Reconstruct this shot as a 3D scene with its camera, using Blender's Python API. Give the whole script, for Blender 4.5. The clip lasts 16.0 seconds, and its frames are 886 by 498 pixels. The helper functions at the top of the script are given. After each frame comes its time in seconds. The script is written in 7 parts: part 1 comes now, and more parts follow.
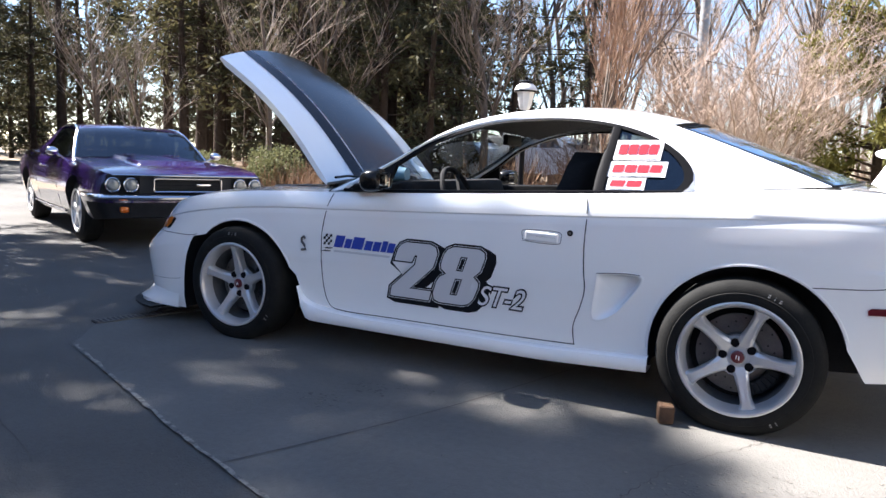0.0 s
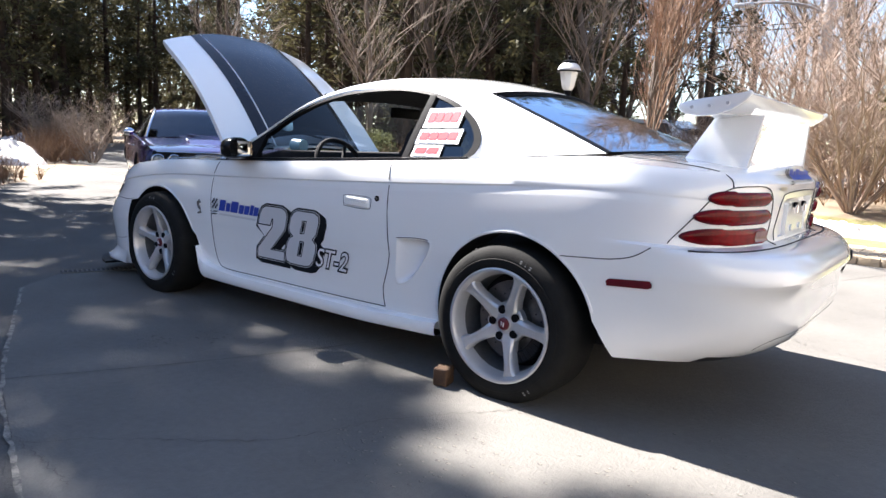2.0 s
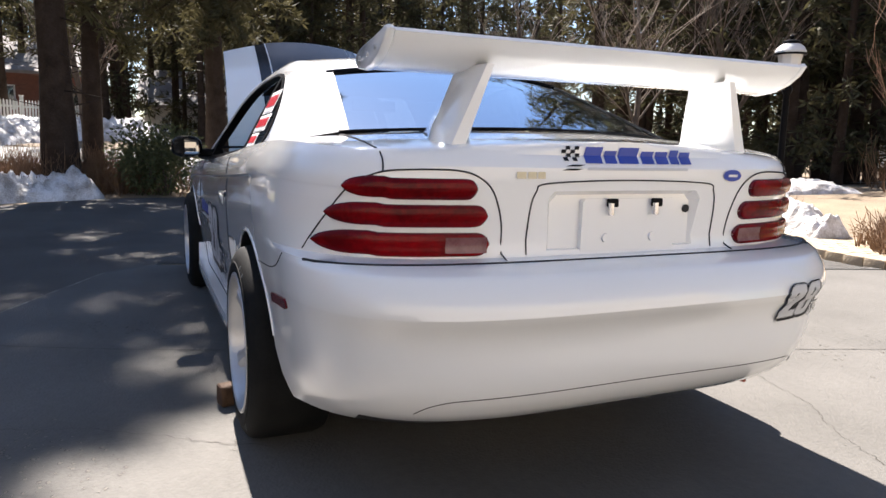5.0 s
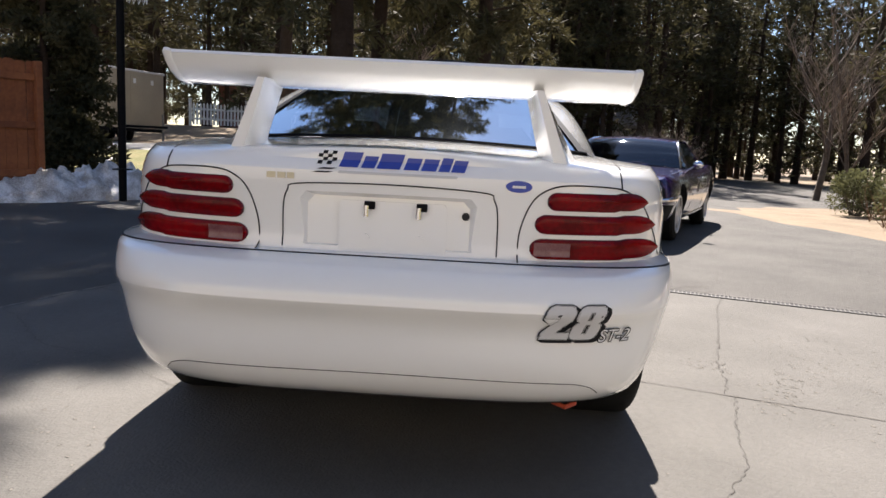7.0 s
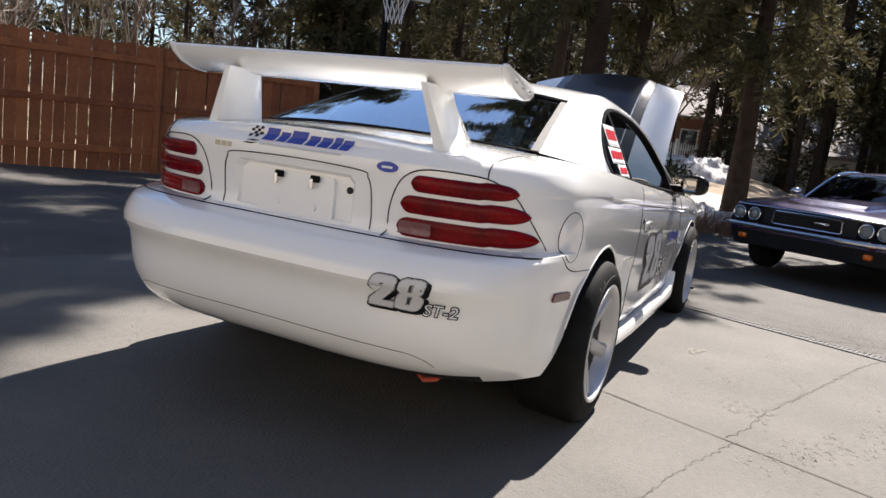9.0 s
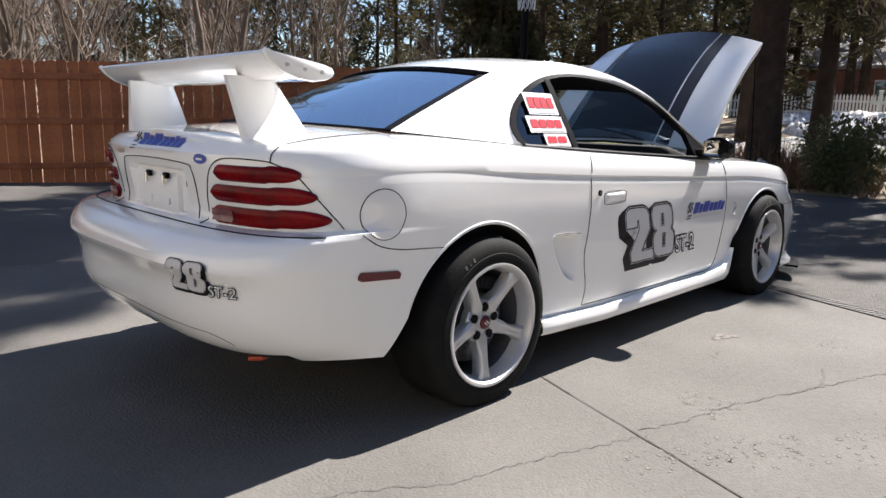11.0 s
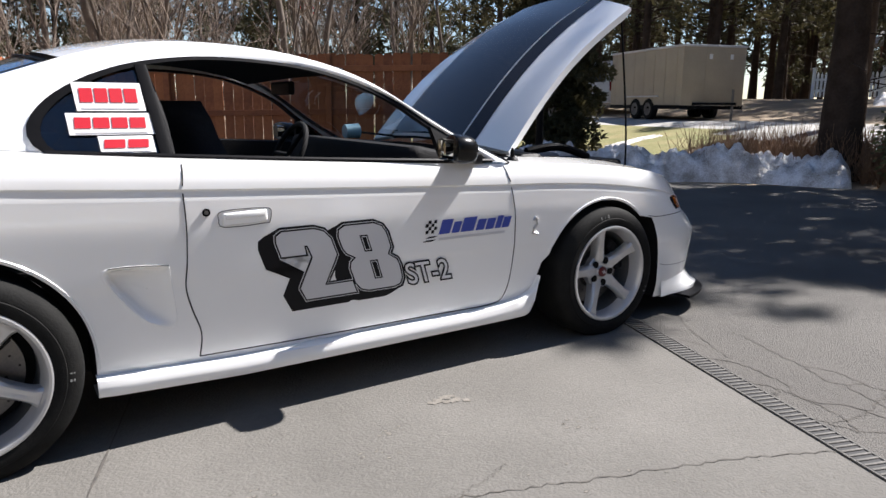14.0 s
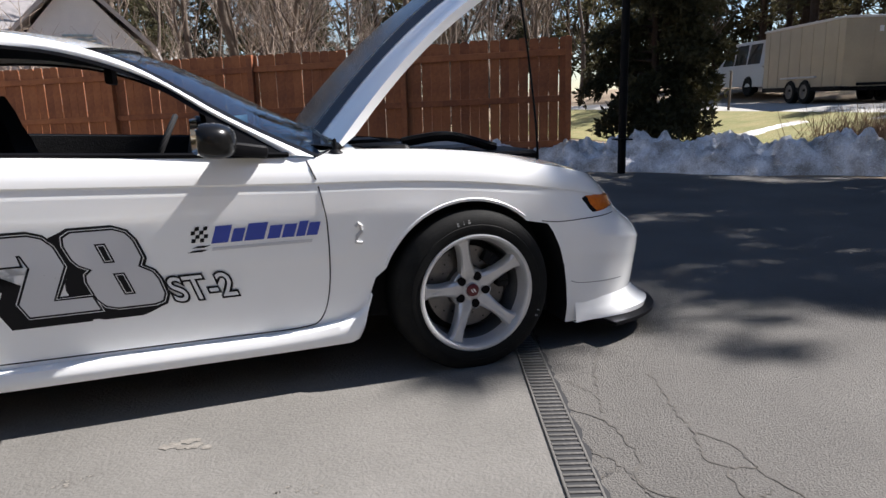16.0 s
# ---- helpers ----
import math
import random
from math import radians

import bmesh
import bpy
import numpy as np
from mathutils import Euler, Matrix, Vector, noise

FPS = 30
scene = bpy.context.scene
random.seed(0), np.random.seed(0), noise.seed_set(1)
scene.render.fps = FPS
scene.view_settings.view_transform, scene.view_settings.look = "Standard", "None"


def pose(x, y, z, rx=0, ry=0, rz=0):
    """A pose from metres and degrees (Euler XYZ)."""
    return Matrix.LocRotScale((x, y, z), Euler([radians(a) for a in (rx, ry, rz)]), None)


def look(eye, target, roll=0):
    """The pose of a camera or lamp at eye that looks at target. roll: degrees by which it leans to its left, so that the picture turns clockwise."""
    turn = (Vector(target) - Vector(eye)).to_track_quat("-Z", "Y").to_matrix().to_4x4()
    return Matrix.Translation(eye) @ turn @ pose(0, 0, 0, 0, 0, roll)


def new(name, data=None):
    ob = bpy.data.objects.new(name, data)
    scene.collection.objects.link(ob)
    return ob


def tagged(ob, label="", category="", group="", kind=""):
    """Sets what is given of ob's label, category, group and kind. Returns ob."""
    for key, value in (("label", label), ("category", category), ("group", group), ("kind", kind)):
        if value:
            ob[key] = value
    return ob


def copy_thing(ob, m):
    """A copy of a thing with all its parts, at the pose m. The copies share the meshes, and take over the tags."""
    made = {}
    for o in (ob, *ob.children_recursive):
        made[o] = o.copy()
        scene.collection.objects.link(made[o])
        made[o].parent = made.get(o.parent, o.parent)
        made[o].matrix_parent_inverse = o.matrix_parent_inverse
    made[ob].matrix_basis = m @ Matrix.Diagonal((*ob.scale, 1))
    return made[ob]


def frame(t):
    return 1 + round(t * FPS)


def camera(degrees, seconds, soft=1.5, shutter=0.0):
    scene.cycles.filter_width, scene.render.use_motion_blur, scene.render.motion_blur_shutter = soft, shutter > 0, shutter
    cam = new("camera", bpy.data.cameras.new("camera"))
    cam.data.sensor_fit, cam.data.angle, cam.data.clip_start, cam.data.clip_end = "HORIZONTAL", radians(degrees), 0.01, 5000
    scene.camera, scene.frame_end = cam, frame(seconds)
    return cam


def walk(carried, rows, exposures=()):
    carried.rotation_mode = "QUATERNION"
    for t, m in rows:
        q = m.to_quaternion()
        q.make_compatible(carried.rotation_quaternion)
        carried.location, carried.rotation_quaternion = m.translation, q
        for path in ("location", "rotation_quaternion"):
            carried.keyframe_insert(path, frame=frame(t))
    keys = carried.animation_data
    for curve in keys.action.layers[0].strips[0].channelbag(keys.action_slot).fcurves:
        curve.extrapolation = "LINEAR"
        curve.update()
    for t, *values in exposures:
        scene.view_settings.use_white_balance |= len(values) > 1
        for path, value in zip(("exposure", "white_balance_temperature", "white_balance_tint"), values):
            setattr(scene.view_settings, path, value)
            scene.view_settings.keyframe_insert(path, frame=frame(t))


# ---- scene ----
cam = camera(65.3, 16.0)
PATH = [
    (0, (-1.352, 3.783, 1.037), (-0.507, 1.989, 0.78), 2.5),
    (0.5, (-1.732, 3.733, 1.034), (-0.803, 1.976, 0.811), 2.7),
    (1, (-2.105, 3.61, 1.028), (-1.111, 1.892, 0.779), 3.9),
    (1.5, (-2.46, 3.417, 1.017), (-1.338, 1.785, 0.733), 1.8),
    (2, (-2.737, 3.106, 1.015), (-1.52, 1.55, 0.705), 2.7),
    (2.5, (-2.934, 2.832, 1.026), (-1.538, 1.428, 0.741), 4.2),
    (3, (-3.156, 2.538, 1.027), (-1.599, 1.312, 0.754), 3.7),
    (3.5, (-3.292, 2.179, 1.004), (-1.68, 1.023, 0.752), 3.8),
    (4, (-3.415, 1.812, 0.958), (-1.717, 0.785, 0.711), 3.9),
    (4.5, (-3.544, 1.514, 0.951), (-1.757, 0.651, 0.699), 2.9),
    (5, (-3.583, 1.161, 0.963), (-1.773, 0.365, 0.666), 1.3),
    (5.2, (-3.614, 1.041, 0.964), (-1.782, 0.296, 0.666), 1.5),
    (7.3, (-4.032, -0.403, 0.993), (-2.063, -0.206, 0.698), 3.1),
    (7.5, (-4.036, -0.516, 0.978), (-2.078, -0.239, 0.679), 3.0),
    (8, (-4.019, -0.83, 0.98), (-2.103, -0.34, 0.678), 1.7),
    (8.2, (-4.013, -0.948, 0.98), (-2.119, -0.382, 0.678), 3.6),
    (10.3, (-3.462, -2.126, 1.007), (-1.936, -0.888, 0.636), 3.2),
    (10.5, (-3.369, -2.216, 1.009), (-1.884, -0.937, 0.611), 2.6),
    (11, (-3.138, -2.468, 1.037), (-1.751, -1.075, 0.669), 1.3),
    (11.5, (-2.885, -2.676, 1.048), (-1.628, -1.171, 0.653), -0.4),
    (12, (-2.543, -2.799, 1.059), (-1.393, -1.213, 0.655), -0.1),
    (12.5, (-2.176, -2.925, 1.069), (-1.061, -1.321, 0.643), -0.3),
    (13, (-1.83, -2.991, 1.088), (-0.74, -1.382, 0.616), 0.7),
    (13.5, (-1.491, -3.078, 1.097), (-0.422, -1.445, 0.661), -0.1),
    (14, (-1.159, -3.13, 1.095), (-0.079, -1.497, 0.684), 0.4),
    (14.5, (-0.814, -3.11, 1.059), (0.26, -1.472, 0.653), -0.6),
    (15, (-0.471, -3.139, 1.011), (0.437, -1.405, 0.598), -1.5),
    (15.5, (-0.086, -3.205, 1.007), (0.707, -1.42, 0.578), -2.0),
    (16, (0.307, -3.253, 1.035), (0.963, -1.411, 0.612), -1.5),
]
walk(cam, [(t, look(eye, target, roll)) for t, eye, target, roll in PATH], [(0, 2.64, 6180, 14), (3, 2.52, 6380, 14), (4, 2.32, 6450, 14), (5, 1.99, 6500, 15), (8, 1.58, 6580, 15), (11, 1.54, 6350, 14), (16, 1.38, 6150, 14)])


# ---- world, sun, exposure ----
world = bpy.data.worlds.new("sky")
scene.world = world
world.use_nodes = True
wn = world.node_tree
sky = wn.nodes.new("ShaderNodeTexSky")
sky.sky_type = "NISHITA"
sky.sun_disc = False
sky.sun_elevation = radians(48)
sky.sun_rotation = radians(93)
sky.air_density, sky.dust_density, sky.ozone_density = 1.0, 0.15, 1.6
wn.links.new(sky.outputs[0], wn.nodes["Background"].inputs[0])
wn.nodes["Background"].inputs[1].default_value = 0.05
sun = new("sun", bpy.data.lights.new("sun", "SUN"))
sun.data.energy, sun.data.angle, sun.data.color = 5.0, radians(0.55), (1.0, 0.95, 0.87)
sun.matrix_world = look((30, -1.5, 33.5), (0, 0, 0))


# ---- materials ----
def mat(name, base, rough=0.6, metal=0.0, alt=None, scale=8.0, mix=0.5, bump=0.0, bscale=60.0, coat=0.0, fine=None, spec=0.5, rand=0.0, detail=6.0):
    """Colour that wanders between base and alt at two scales, with a fine relief."""
    m = bpy.data.materials.new(name)
    m.use_nodes = True
    nt = m.node_tree
    b = nt.nodes["Principled BSDF"]
    b.inputs["Roughness"].default_value, b.inputs["Metallic"].default_value = rough, metal
    b.inputs["Specular IOR Level"].default_value = spec
    b.inputs["Coat Weight"].default_value = coat
    b.inputs["Coat Roughness"].default_value = 0.04
    b.inputs["Base Color"].default_value = (*base, 1)
    if alt is None and not bump:
        return m
    co = nt.nodes.new("ShaderNodeTexCoord")
    if alt is not None:
        n1 = nt.nodes.new("ShaderNodeTexNoise")
        n1.inputs["Scale"].default_value, n1.inputs["Detail"].default_value = scale, detail
        n2 = nt.nodes.new("ShaderNodeTexNoise")
        n2.inputs["Scale"].default_value, n2.inputs["Detail"].default_value = fine or scale * 9, 3
        for n in (n1, n2):
            nt.links.new(co.outputs["Object"], n.inputs["Vector"])
        add = nt.nodes.new("ShaderNodeMath")
        add.operation = "MULTIPLY_ADD"
        nt.links.new(n2.outputs["Fac"], add.inputs[0])
        add.inputs[1].default_value = 0.45
        nt.links.new(n1.outputs["Fac"], add.inputs[2])
        last = add.outputs[0]
        if rand:
            info = nt.nodes.new("ShaderNodeObjectInfo")
            ra = nt.nodes.new("ShaderNodeMath")
            ra.operation = "MULTIPLY_ADD"
            nt.links.new(info.outputs["Random"], ra.inputs[0])
            ra.inputs[1].default_value = rand
            nt.links.new(last, ra.inputs[2])
            sub = nt.nodes.new("ShaderNodeMath")
            sub.operation = "SUBTRACT"
            nt.links.new(ra.outputs[0], sub.inputs[0])
            sub.inputs[1].default_value = rand * 0.5
            last = sub.outputs[0]
        ramp = nt.nodes.new("ShaderNodeMapRange")
        ramp.inputs[1].default_value, ramp.inputs[2].default_value = 0.72 - mix * 0.5, 0.72 + mix * 0.5
        nt.links.new(last, ramp.inputs[0])
        mx = nt.nodes.new("ShaderNodeMix")
        mx.data_type = "RGBA"
        nt.links.new(ramp.outputs[0], mx.inputs[0])
        mx.inputs[6].default_value, mx.inputs[7].default_value = (*base, 1), (*alt, 1)
        nt.links.new(mx.outputs[2], b.inputs["Base Color"])
    if bump:
        nb = nt.nodes.new("ShaderNodeTexNoise")
        nb.inputs["Scale"].default_value, nb.inputs["Detail"].default_value = bscale, 5
        nt.links.new(co.outputs["Object"], nb.inputs["Vector"])
        bp = nt.nodes.new("ShaderNodeBump")
        bp.inputs["Strength"].default_value, bp.inputs["Distance"].default_value = bump, 0.02
        nt.links.new(nb.outputs["Fac"], bp.inputs["Height"])
        nt.links.new(bp.outputs[0], b.inputs["Normal"])
    return m


def glass(name, tint, alpha, rough=0.03):
    """Thin tinted pane: clear inside, glossy by its Fresnel index."""
    m = bpy.data.materials.new(name)
    m.use_nodes = True
    nt = m.node_tree
    out = nt.nodes["Material Output"]
    tr = nt.nodes.new("ShaderNodeBsdfTransparent")
    tr.inputs[0].default_value = (*tint, 1)
    b = nt.nodes.new("ShaderNodeBsdfGlossy")
    b.inputs["Color"].default_value = (0.80, 0.90, 1.0, 1)
    b.inputs["Roughness"].default_value = rough
    # gloss that rises towards grazing, alike from both sides
    f0 = ((alpha - 1) / (alpha + 1)) ** 2
    lw = nt.nodes.new("ShaderNodeLayerWeight")
    lw.inputs["Blend"].default_value = 0.5
    pw = nt.nodes.new("ShaderNodeMath")
    pw.operation, pw.inputs[1].default_value = "POWER", 5.0
    nt.links.new(lw.outputs["Facing"], pw.inputs[0])
    fr = nt.nodes.new("ShaderNodeMath")
    fr.operation, fr.inputs[1].default_value, fr.inputs[2].default_value = "MULTIPLY_ADD", 1 - f0, f0
    nt.links.new(pw.outputs[0], fr.inputs[0])
    mx = nt.nodes.new("ShaderNodeMixShader")
    nt.links.new(fr.outputs[0], mx.inputs[0])
    nt.links.new(tr.outputs[0], mx.inputs[1])
    nt.links.new(b.outputs[0], mx.inputs[2])
    nt.links.new(mx.outputs[0], out.inputs[0])
    return m


WHITE = mat("white_paint", (0.88, 0.88, 0.865), 0.16, alt=(0.86, 0.86, 0.845), scale=1.7, mix=0.8, coat=1.0)
BLACK = mat("black_trim", (0.004, 0.004, 0.005), 0.45, spec=0.06, alt=(0.007, 0.007, 0.008), scale=20, bump=0.05, bscale=300)
SEAM = mat("seam_shadow", (0.015, 0.015, 0.016), 0.8)
CABIN = mat("cabin_black", (0.008, 0.008, 0.009), 0.8, spec=0.2, alt=(0.016, 0.016, 0.017), scale=6, bump=0.15, bscale=120)
STRIPE = mat("black_stripe", (0.014, 0.014, 0.017), 0.22, alt=(0.020, 0.020, 0.024), scale=3, spec=0.5)
RUBBER = mat("tyre_rubber", (0.007, 0.007, 0.007), 0.8, spec=0.14, alt=(0.014, 0.014, 0.013), scale=12, bump=0.1, bscale=150)
ALLOY = mat("silver_alloy", (0.60, 0.60, 0.605), 0.36, 0.55, alt=(0.52, 0.52, 0.525), scale=6, bump=0.02, bscale=200)
# the rim's alloy darkened: shade inside the wheel put into the colour
SHADED_BARREL = mat("shaded_barrel_alloy", (0.16, 0.16, 0.165), 0.5, 0.5, alt=(0.10, 0.10, 0.10), scale=9)
STEEL = mat("dark_steel", (0.12, 0.12, 0.125), 0.4, 0.9, alt=(0.2, 0.19, 0.18), scale=15)
CHROME = mat("chrome", (0.75, 0.75, 0.77), 0.12, 1.0)
MIRROR = mat("mirror_silver", (0.42, 0.40, 0.37), 0.06, 1.0)
REDLENS = mat("red_lens", (0.22, 0.003, 0.005), 0.10, alt=(0.09, 0.002, 0.003), scale=9, mix=0.35, fine=60, spec=0.14)
REDDARK = mat("dark_red_lens", (0.13, 0.008, 0.014), 0.25, alt=(0.09, 0.006, 0.01), scale=20)
AMBER = mat("amber_lens", (0.75, 0.19, 0.015), 0.15, alt=(0.55, 0.11, 0.01), scale=40, coat=0.6)
REARGLASS = glass("rear_window_glass", (0.26, 0.34, 0.38), 12.0)
GLASS = glass("tinted_glass", (0.22, 0.29, 0.33), 2.1)
CLEAR = glass("clear_glass", (0.72, 0.78, 0.77), 1.6)
DARKGLASS = glass("dark_glass", (0.12, 0.14, 0.15), 1.8)
INK = mat("decal_black", (0.008, 0.008, 0.010), 0.45, spec=0.15)
WORN = mat("worn_white", (0.30, 0.30, 0.29), 0.8, alt=(0.05, 0.05, 0.05), scale=90, mix=0.4)
GREY = mat("decal_grey", (0.57, 0.57, 0.58), 0.5)
DECALW = mat("decal_white", (0.74, 0.74, 0.74), 0.45)
BLUE = mat("decal_blue", (0.03, 0.06, 0.36), 0.4)
RED = mat("decal_red", (0.50, 0.010, 0.022), 0.4)
PURPLE = mat("purple_paint", (0.015, 0.0035, 0.052), 0.18, 0.15, alt=(0.021, 0.0055, 0.072), scale=2, coat=0.9)


# ---- mesh helpers ----
def thing(name, label, category, group="", loc=(0, 0, 0), turn=0.0):
    ob = new(name)
    ob.empty_display_size = 0.1
    ob.matrix_world = pose(*loc, 0, 0, turn)
    return tagged(ob, label, category, group)


def finish(bm, angle=32):
    bmesh.ops.recalc_face_normals(bm, faces=bm.faces)
    lim = radians(angle)
    for f in bm.faces:
        f.smooth = True
    for e in bm.edges:
        e.smooth = len(e.link_faces) == 2 and e.calc_face_angle(0) < lim


def part(name, bm, material, parent=None, label="", angle=32, normals=True):
    """Links a bmesh as one mesh object under a thing or a part."""
    if normals:
        finish(bm, angle)
    me = bpy.data.meshes.new(name)
    bm.to_mesh(me)
    bm.free()
    for m in material if isinstance(material, (list, tuple)) else (material,):
        me.materials.append(m)
    ob = new(name, me)
    ob.parent = parent
    if label:
        ob["label"] = label
    return ob


def raw(name, verts, faces, material, parent=None, smooth=True):
    me = bpy.data.meshes.new(name)
    me.from_pydata(verts, [], faces)
    me.polygons.foreach_set("use_smooth", [smooth] * len(me.polygons))
    for m in material if isinstance(material, (list, tuple)) else (material,):
        me.materials.append(m)
    ob = new(name, me)
    ob.parent = parent
    return ob


def box(bm, size, at=(0, 0, 0), rot=(0, 0, 0), bevel=0.0, seg=2):
    r = bmesh.ops.create_cube(bm, size=1, matrix=pose(*at, *rot) @ Matrix.Diagonal((*size, 1)))
    if bevel:
        es = list({e for v in r["verts"] for e in v.link_edges})
        bmesh.ops.bevel(bm, geom=es, offset=bevel, segments=seg, affect="EDGES", profile=0.6)
    return bm


def rod(bm, a, b, r1, r2=None, seg=10, caps=True):
    a, b = Vector(a), Vector(b)
    m = Matrix.Translation((a + b) / 2) @ (b - a).to_track_quat("Z", "Y").to_matrix().to_4x4()
    bmesh.ops.create_cone(bm, cap_ends=caps, segments=seg, radius1=r1, radius2=r1 if r2 is None else r2, depth=(b - a).length, matrix=m)
    return bm


def grid(bm, rows, closed=False, mi=0):
    """Quads over rows of points."""
    vs = [[bm.verts.new(p) for p in row] for row in rows]
    for i in range(len(vs) - 1):
        n = len(vs[i])
        for j in range(n if closed else n - 1):
            k = (j + 1) % n
            try:
                bm.faces.new((vs[i][j], vs[i][k], vs[i + 1][k], vs[i + 1][j])).material_index = mi
            except ValueError:
                pass
    return vs


def lathe(bm, profile, seg=40, axis="y"):
    rows = []
    for i in range(seg + 1):
        a = 2 * math.pi * i / seg
        c, s = math.cos(a), math.sin(a)
        rows.append([(r * c, d, r * s) if axis == "y" else (r * c, r * s, d) for d, r in profile])
    grid(bm, rows)
    bmesh.ops.remove_doubles(bm, verts=bm.verts, dist=1e-5)
    return bm


def tube(bm, pts, r, seg=6, r2=None, caps=True):
    """A round bar along a polyline."""
    pts = [Vector(p) for p in pts]
    rows, up = [], Vector((0.13, 0.29, 0.95))
    for i, p in enumerate(pts):
        d = (pts[min(i + 1, len(pts) - 1)] - pts[max(i - 1, 0)]).normalized()
        u = d.cross(up)
        u = (u if u.length > 0.05 else d.cross(Vector((1, 0, 0)))).normalized()
        v = u.cross(d)
        rr = r if r2 is None else r + (r2 - r) * i / (len(pts) - 1)
        rows.append([p + (u * math.cos(2 * math.pi * k / seg) + v * math.sin(2 * math.pi * k / seg)) * rr for k in range(seg)])
    vs = grid(bm, rows, closed=True)
    if caps:
        bm.faces.new(vs[0])
        bm.faces.new(vs[-1])
    return bm


def curve(table, x):
    """Smooth value of a small table at x."""
    xs = [t[0] for t in table]
    if x <= xs[0]:
        return table[0][1]
    if x >= xs[-1]:
        return table[-1][1]
    i = max(k for k in range(len(xs) - 1) if xs[k] <= x)
    (x0, y0), (x1, y1) = table[i], table[i + 1]
    a = table[max(i - 1, 0)]
    b = table[min(i + 2, len(table) - 1)]
    m0 = (y1 - a[1]) / (x1 - a[0]) if x1 != a[0] else 0
    m1 = (b[1] - y0) / (b[0] - x0) if b[0] != x0 else 0
    h, t = x1 - x0, (x - x0) / (x1 - x0)
    return (2 * t**3 - 3 * t * t + 1) * y0 + (t**3 - 2 * t * t + t) * h * m0 + (3 * t * t - 2 * t**3) * y1 + (t**3 - t * t) * h * m1


def spline(points, n):
    """n points evenly along a smooth line through the given ones."""
    P = [Vector(p) for p in points]
    out = []
    for i in range(len(P) - 1):
        a, b, c, d = P[max(i - 1, 0)], P[i], P[i + 1], P[min(i + 2, len(P) - 1)]
        for k in range(16):
            t = k / 16
            out.append(0.5 * (2 * b + (c - a) * t + (2 * a - 5 * b + 4 * c - d) * t * t + (3 * b - a - 3 * c + d) * t**3))
    out.append(P[-1])
    L = [0.0]
    for i in range(1, len(out)):
        L.append(L[-1] + (out[i] - out[i - 1]).length)
    res, j = [], 0
    for i in range(n):
        s = L[-1] * i / (n - 1)
        while j < len(L) - 2 and L[j + 1] < s:
            j += 1
        f = (s - L[j]) / max(L[j + 1] - L[j], 1e-9)
        res.append(out[j].lerp(out[j + 1], min(max(f, 0), 1)))
    return res


# ---- ground ----
def land(x, y):
    """Height of the ground: flat by the cars, falling a little to the fence, rising to the lawns past the drive."""
    s = lambda a, b, v: (lambda t: t * t * (3 - 2 * t))(min(max((v - a) / (b - a), 0), 1))
    return 0.75 * s(17, 26, x) * s(-6, 2, y) + 0.65 * s(9, 16, x) * s(-5, 3, y) - 0.2 * s(6.0, 9.5, y - 0.3 * x) * (1 - s(4, 9, x)) + 0.4 * s(-7, -16, y - 0.3 * x) * s(14, 4, x)


# plain unseen wall, added to close the drive behind the cars; its tone sets the bounce
UNSEEN_WALL = mat("beige_bounce_wall", (0.40, 0.36, 0.30), 0.8, alt=(0.35, 0.32, 0.27), scale=2, bump=0.2, bscale=8)
bm = bmesh.new()
box(bm, (0.3, 22, 5.4), (-11.5, 1.0, 2.6))
tagged(part("wall_west", bm, UNSEEN_WALL), "plain beige wall, added unseen to close the drive and bounce light", "wall", kind="structure")

CONCRETE = mat("concrete", (0.100, 0.095, 0.086), 0.85, spec=0.2, alt=(0.152, 0.144, 0.131), scale=1.6, mix=0.6, bump=0.3, bscale=90, fine=34, detail=9)
ASPHALT = mat("asphalt", (0.068, 0.064, 0.059), 0.8, spec=0.2, alt=(0.128, 0.120, 0.109), scale=1.1, mix=0.7, bump=0.6, bscale=140, fine=70)
EARTH = mat("earth_and_leaf_litter", (0.16, 0.115, 0.075), 0.95, alt=(0.26, 0.20, 0.13), scale=1.4, mix=0.6, bump=0.8, bscale=25, fine=30)
SNOW = mat("old_snow", (0.84, 0.83, 0.83), 0.8, alt=(0.34, 0.31, 0.28), scale=4.5, mix=0.36, bump=1.0, bscale=24, fine=48)
GRASS = mat("thin_grass", (0.12, 0.13, 0.035), 0.95, alt=(0.22, 0.18, 0.075), scale=2, bump=0.7, bscale=60, fine=50)
PAVER = mat("tan_pavers", (0.42, 0.33, 0.22), 0.9, alt=(0.34, 0.27, 0.19), scale=5, bump=0.4, bscale=50, rand=0.5)
JOINT = mat("joint_filler", (0.045, 0.042, 0.04), 0.95, alt=(0.10, 0.09, 0.075), scale=30)


def sheet(name, x0, x1, y0, y1, step, lift, material, label, keep=None):
    xs = np.arange(x0, x1 + step / 2, step)
    ys = np.arange(y0, y1 + step / 2, step)
    idx, verts, faces = {}, [], []
    for i in range(len(xs) - 1):
        for j in range(len(ys) - 1):
            if keep and not keep((xs[i] + xs[i + 1]) / 2, (ys[j] + ys[j + 1]) / 2):
                continue
            q = []
            for a, b in ((i, j), (i + 1, j), (i + 1, j + 1), (i, j + 1)):
                if (a, b) not in idx:
                    idx[a, b] = len(verts)
                    verts.append((xs[a], ys[b], land(xs[a], ys[b]) + lift))
                q.append(idx[a, b])
            faces.append(q)
    return tagged(raw(name, verts, faces, material), label, "ground", kind="structure")


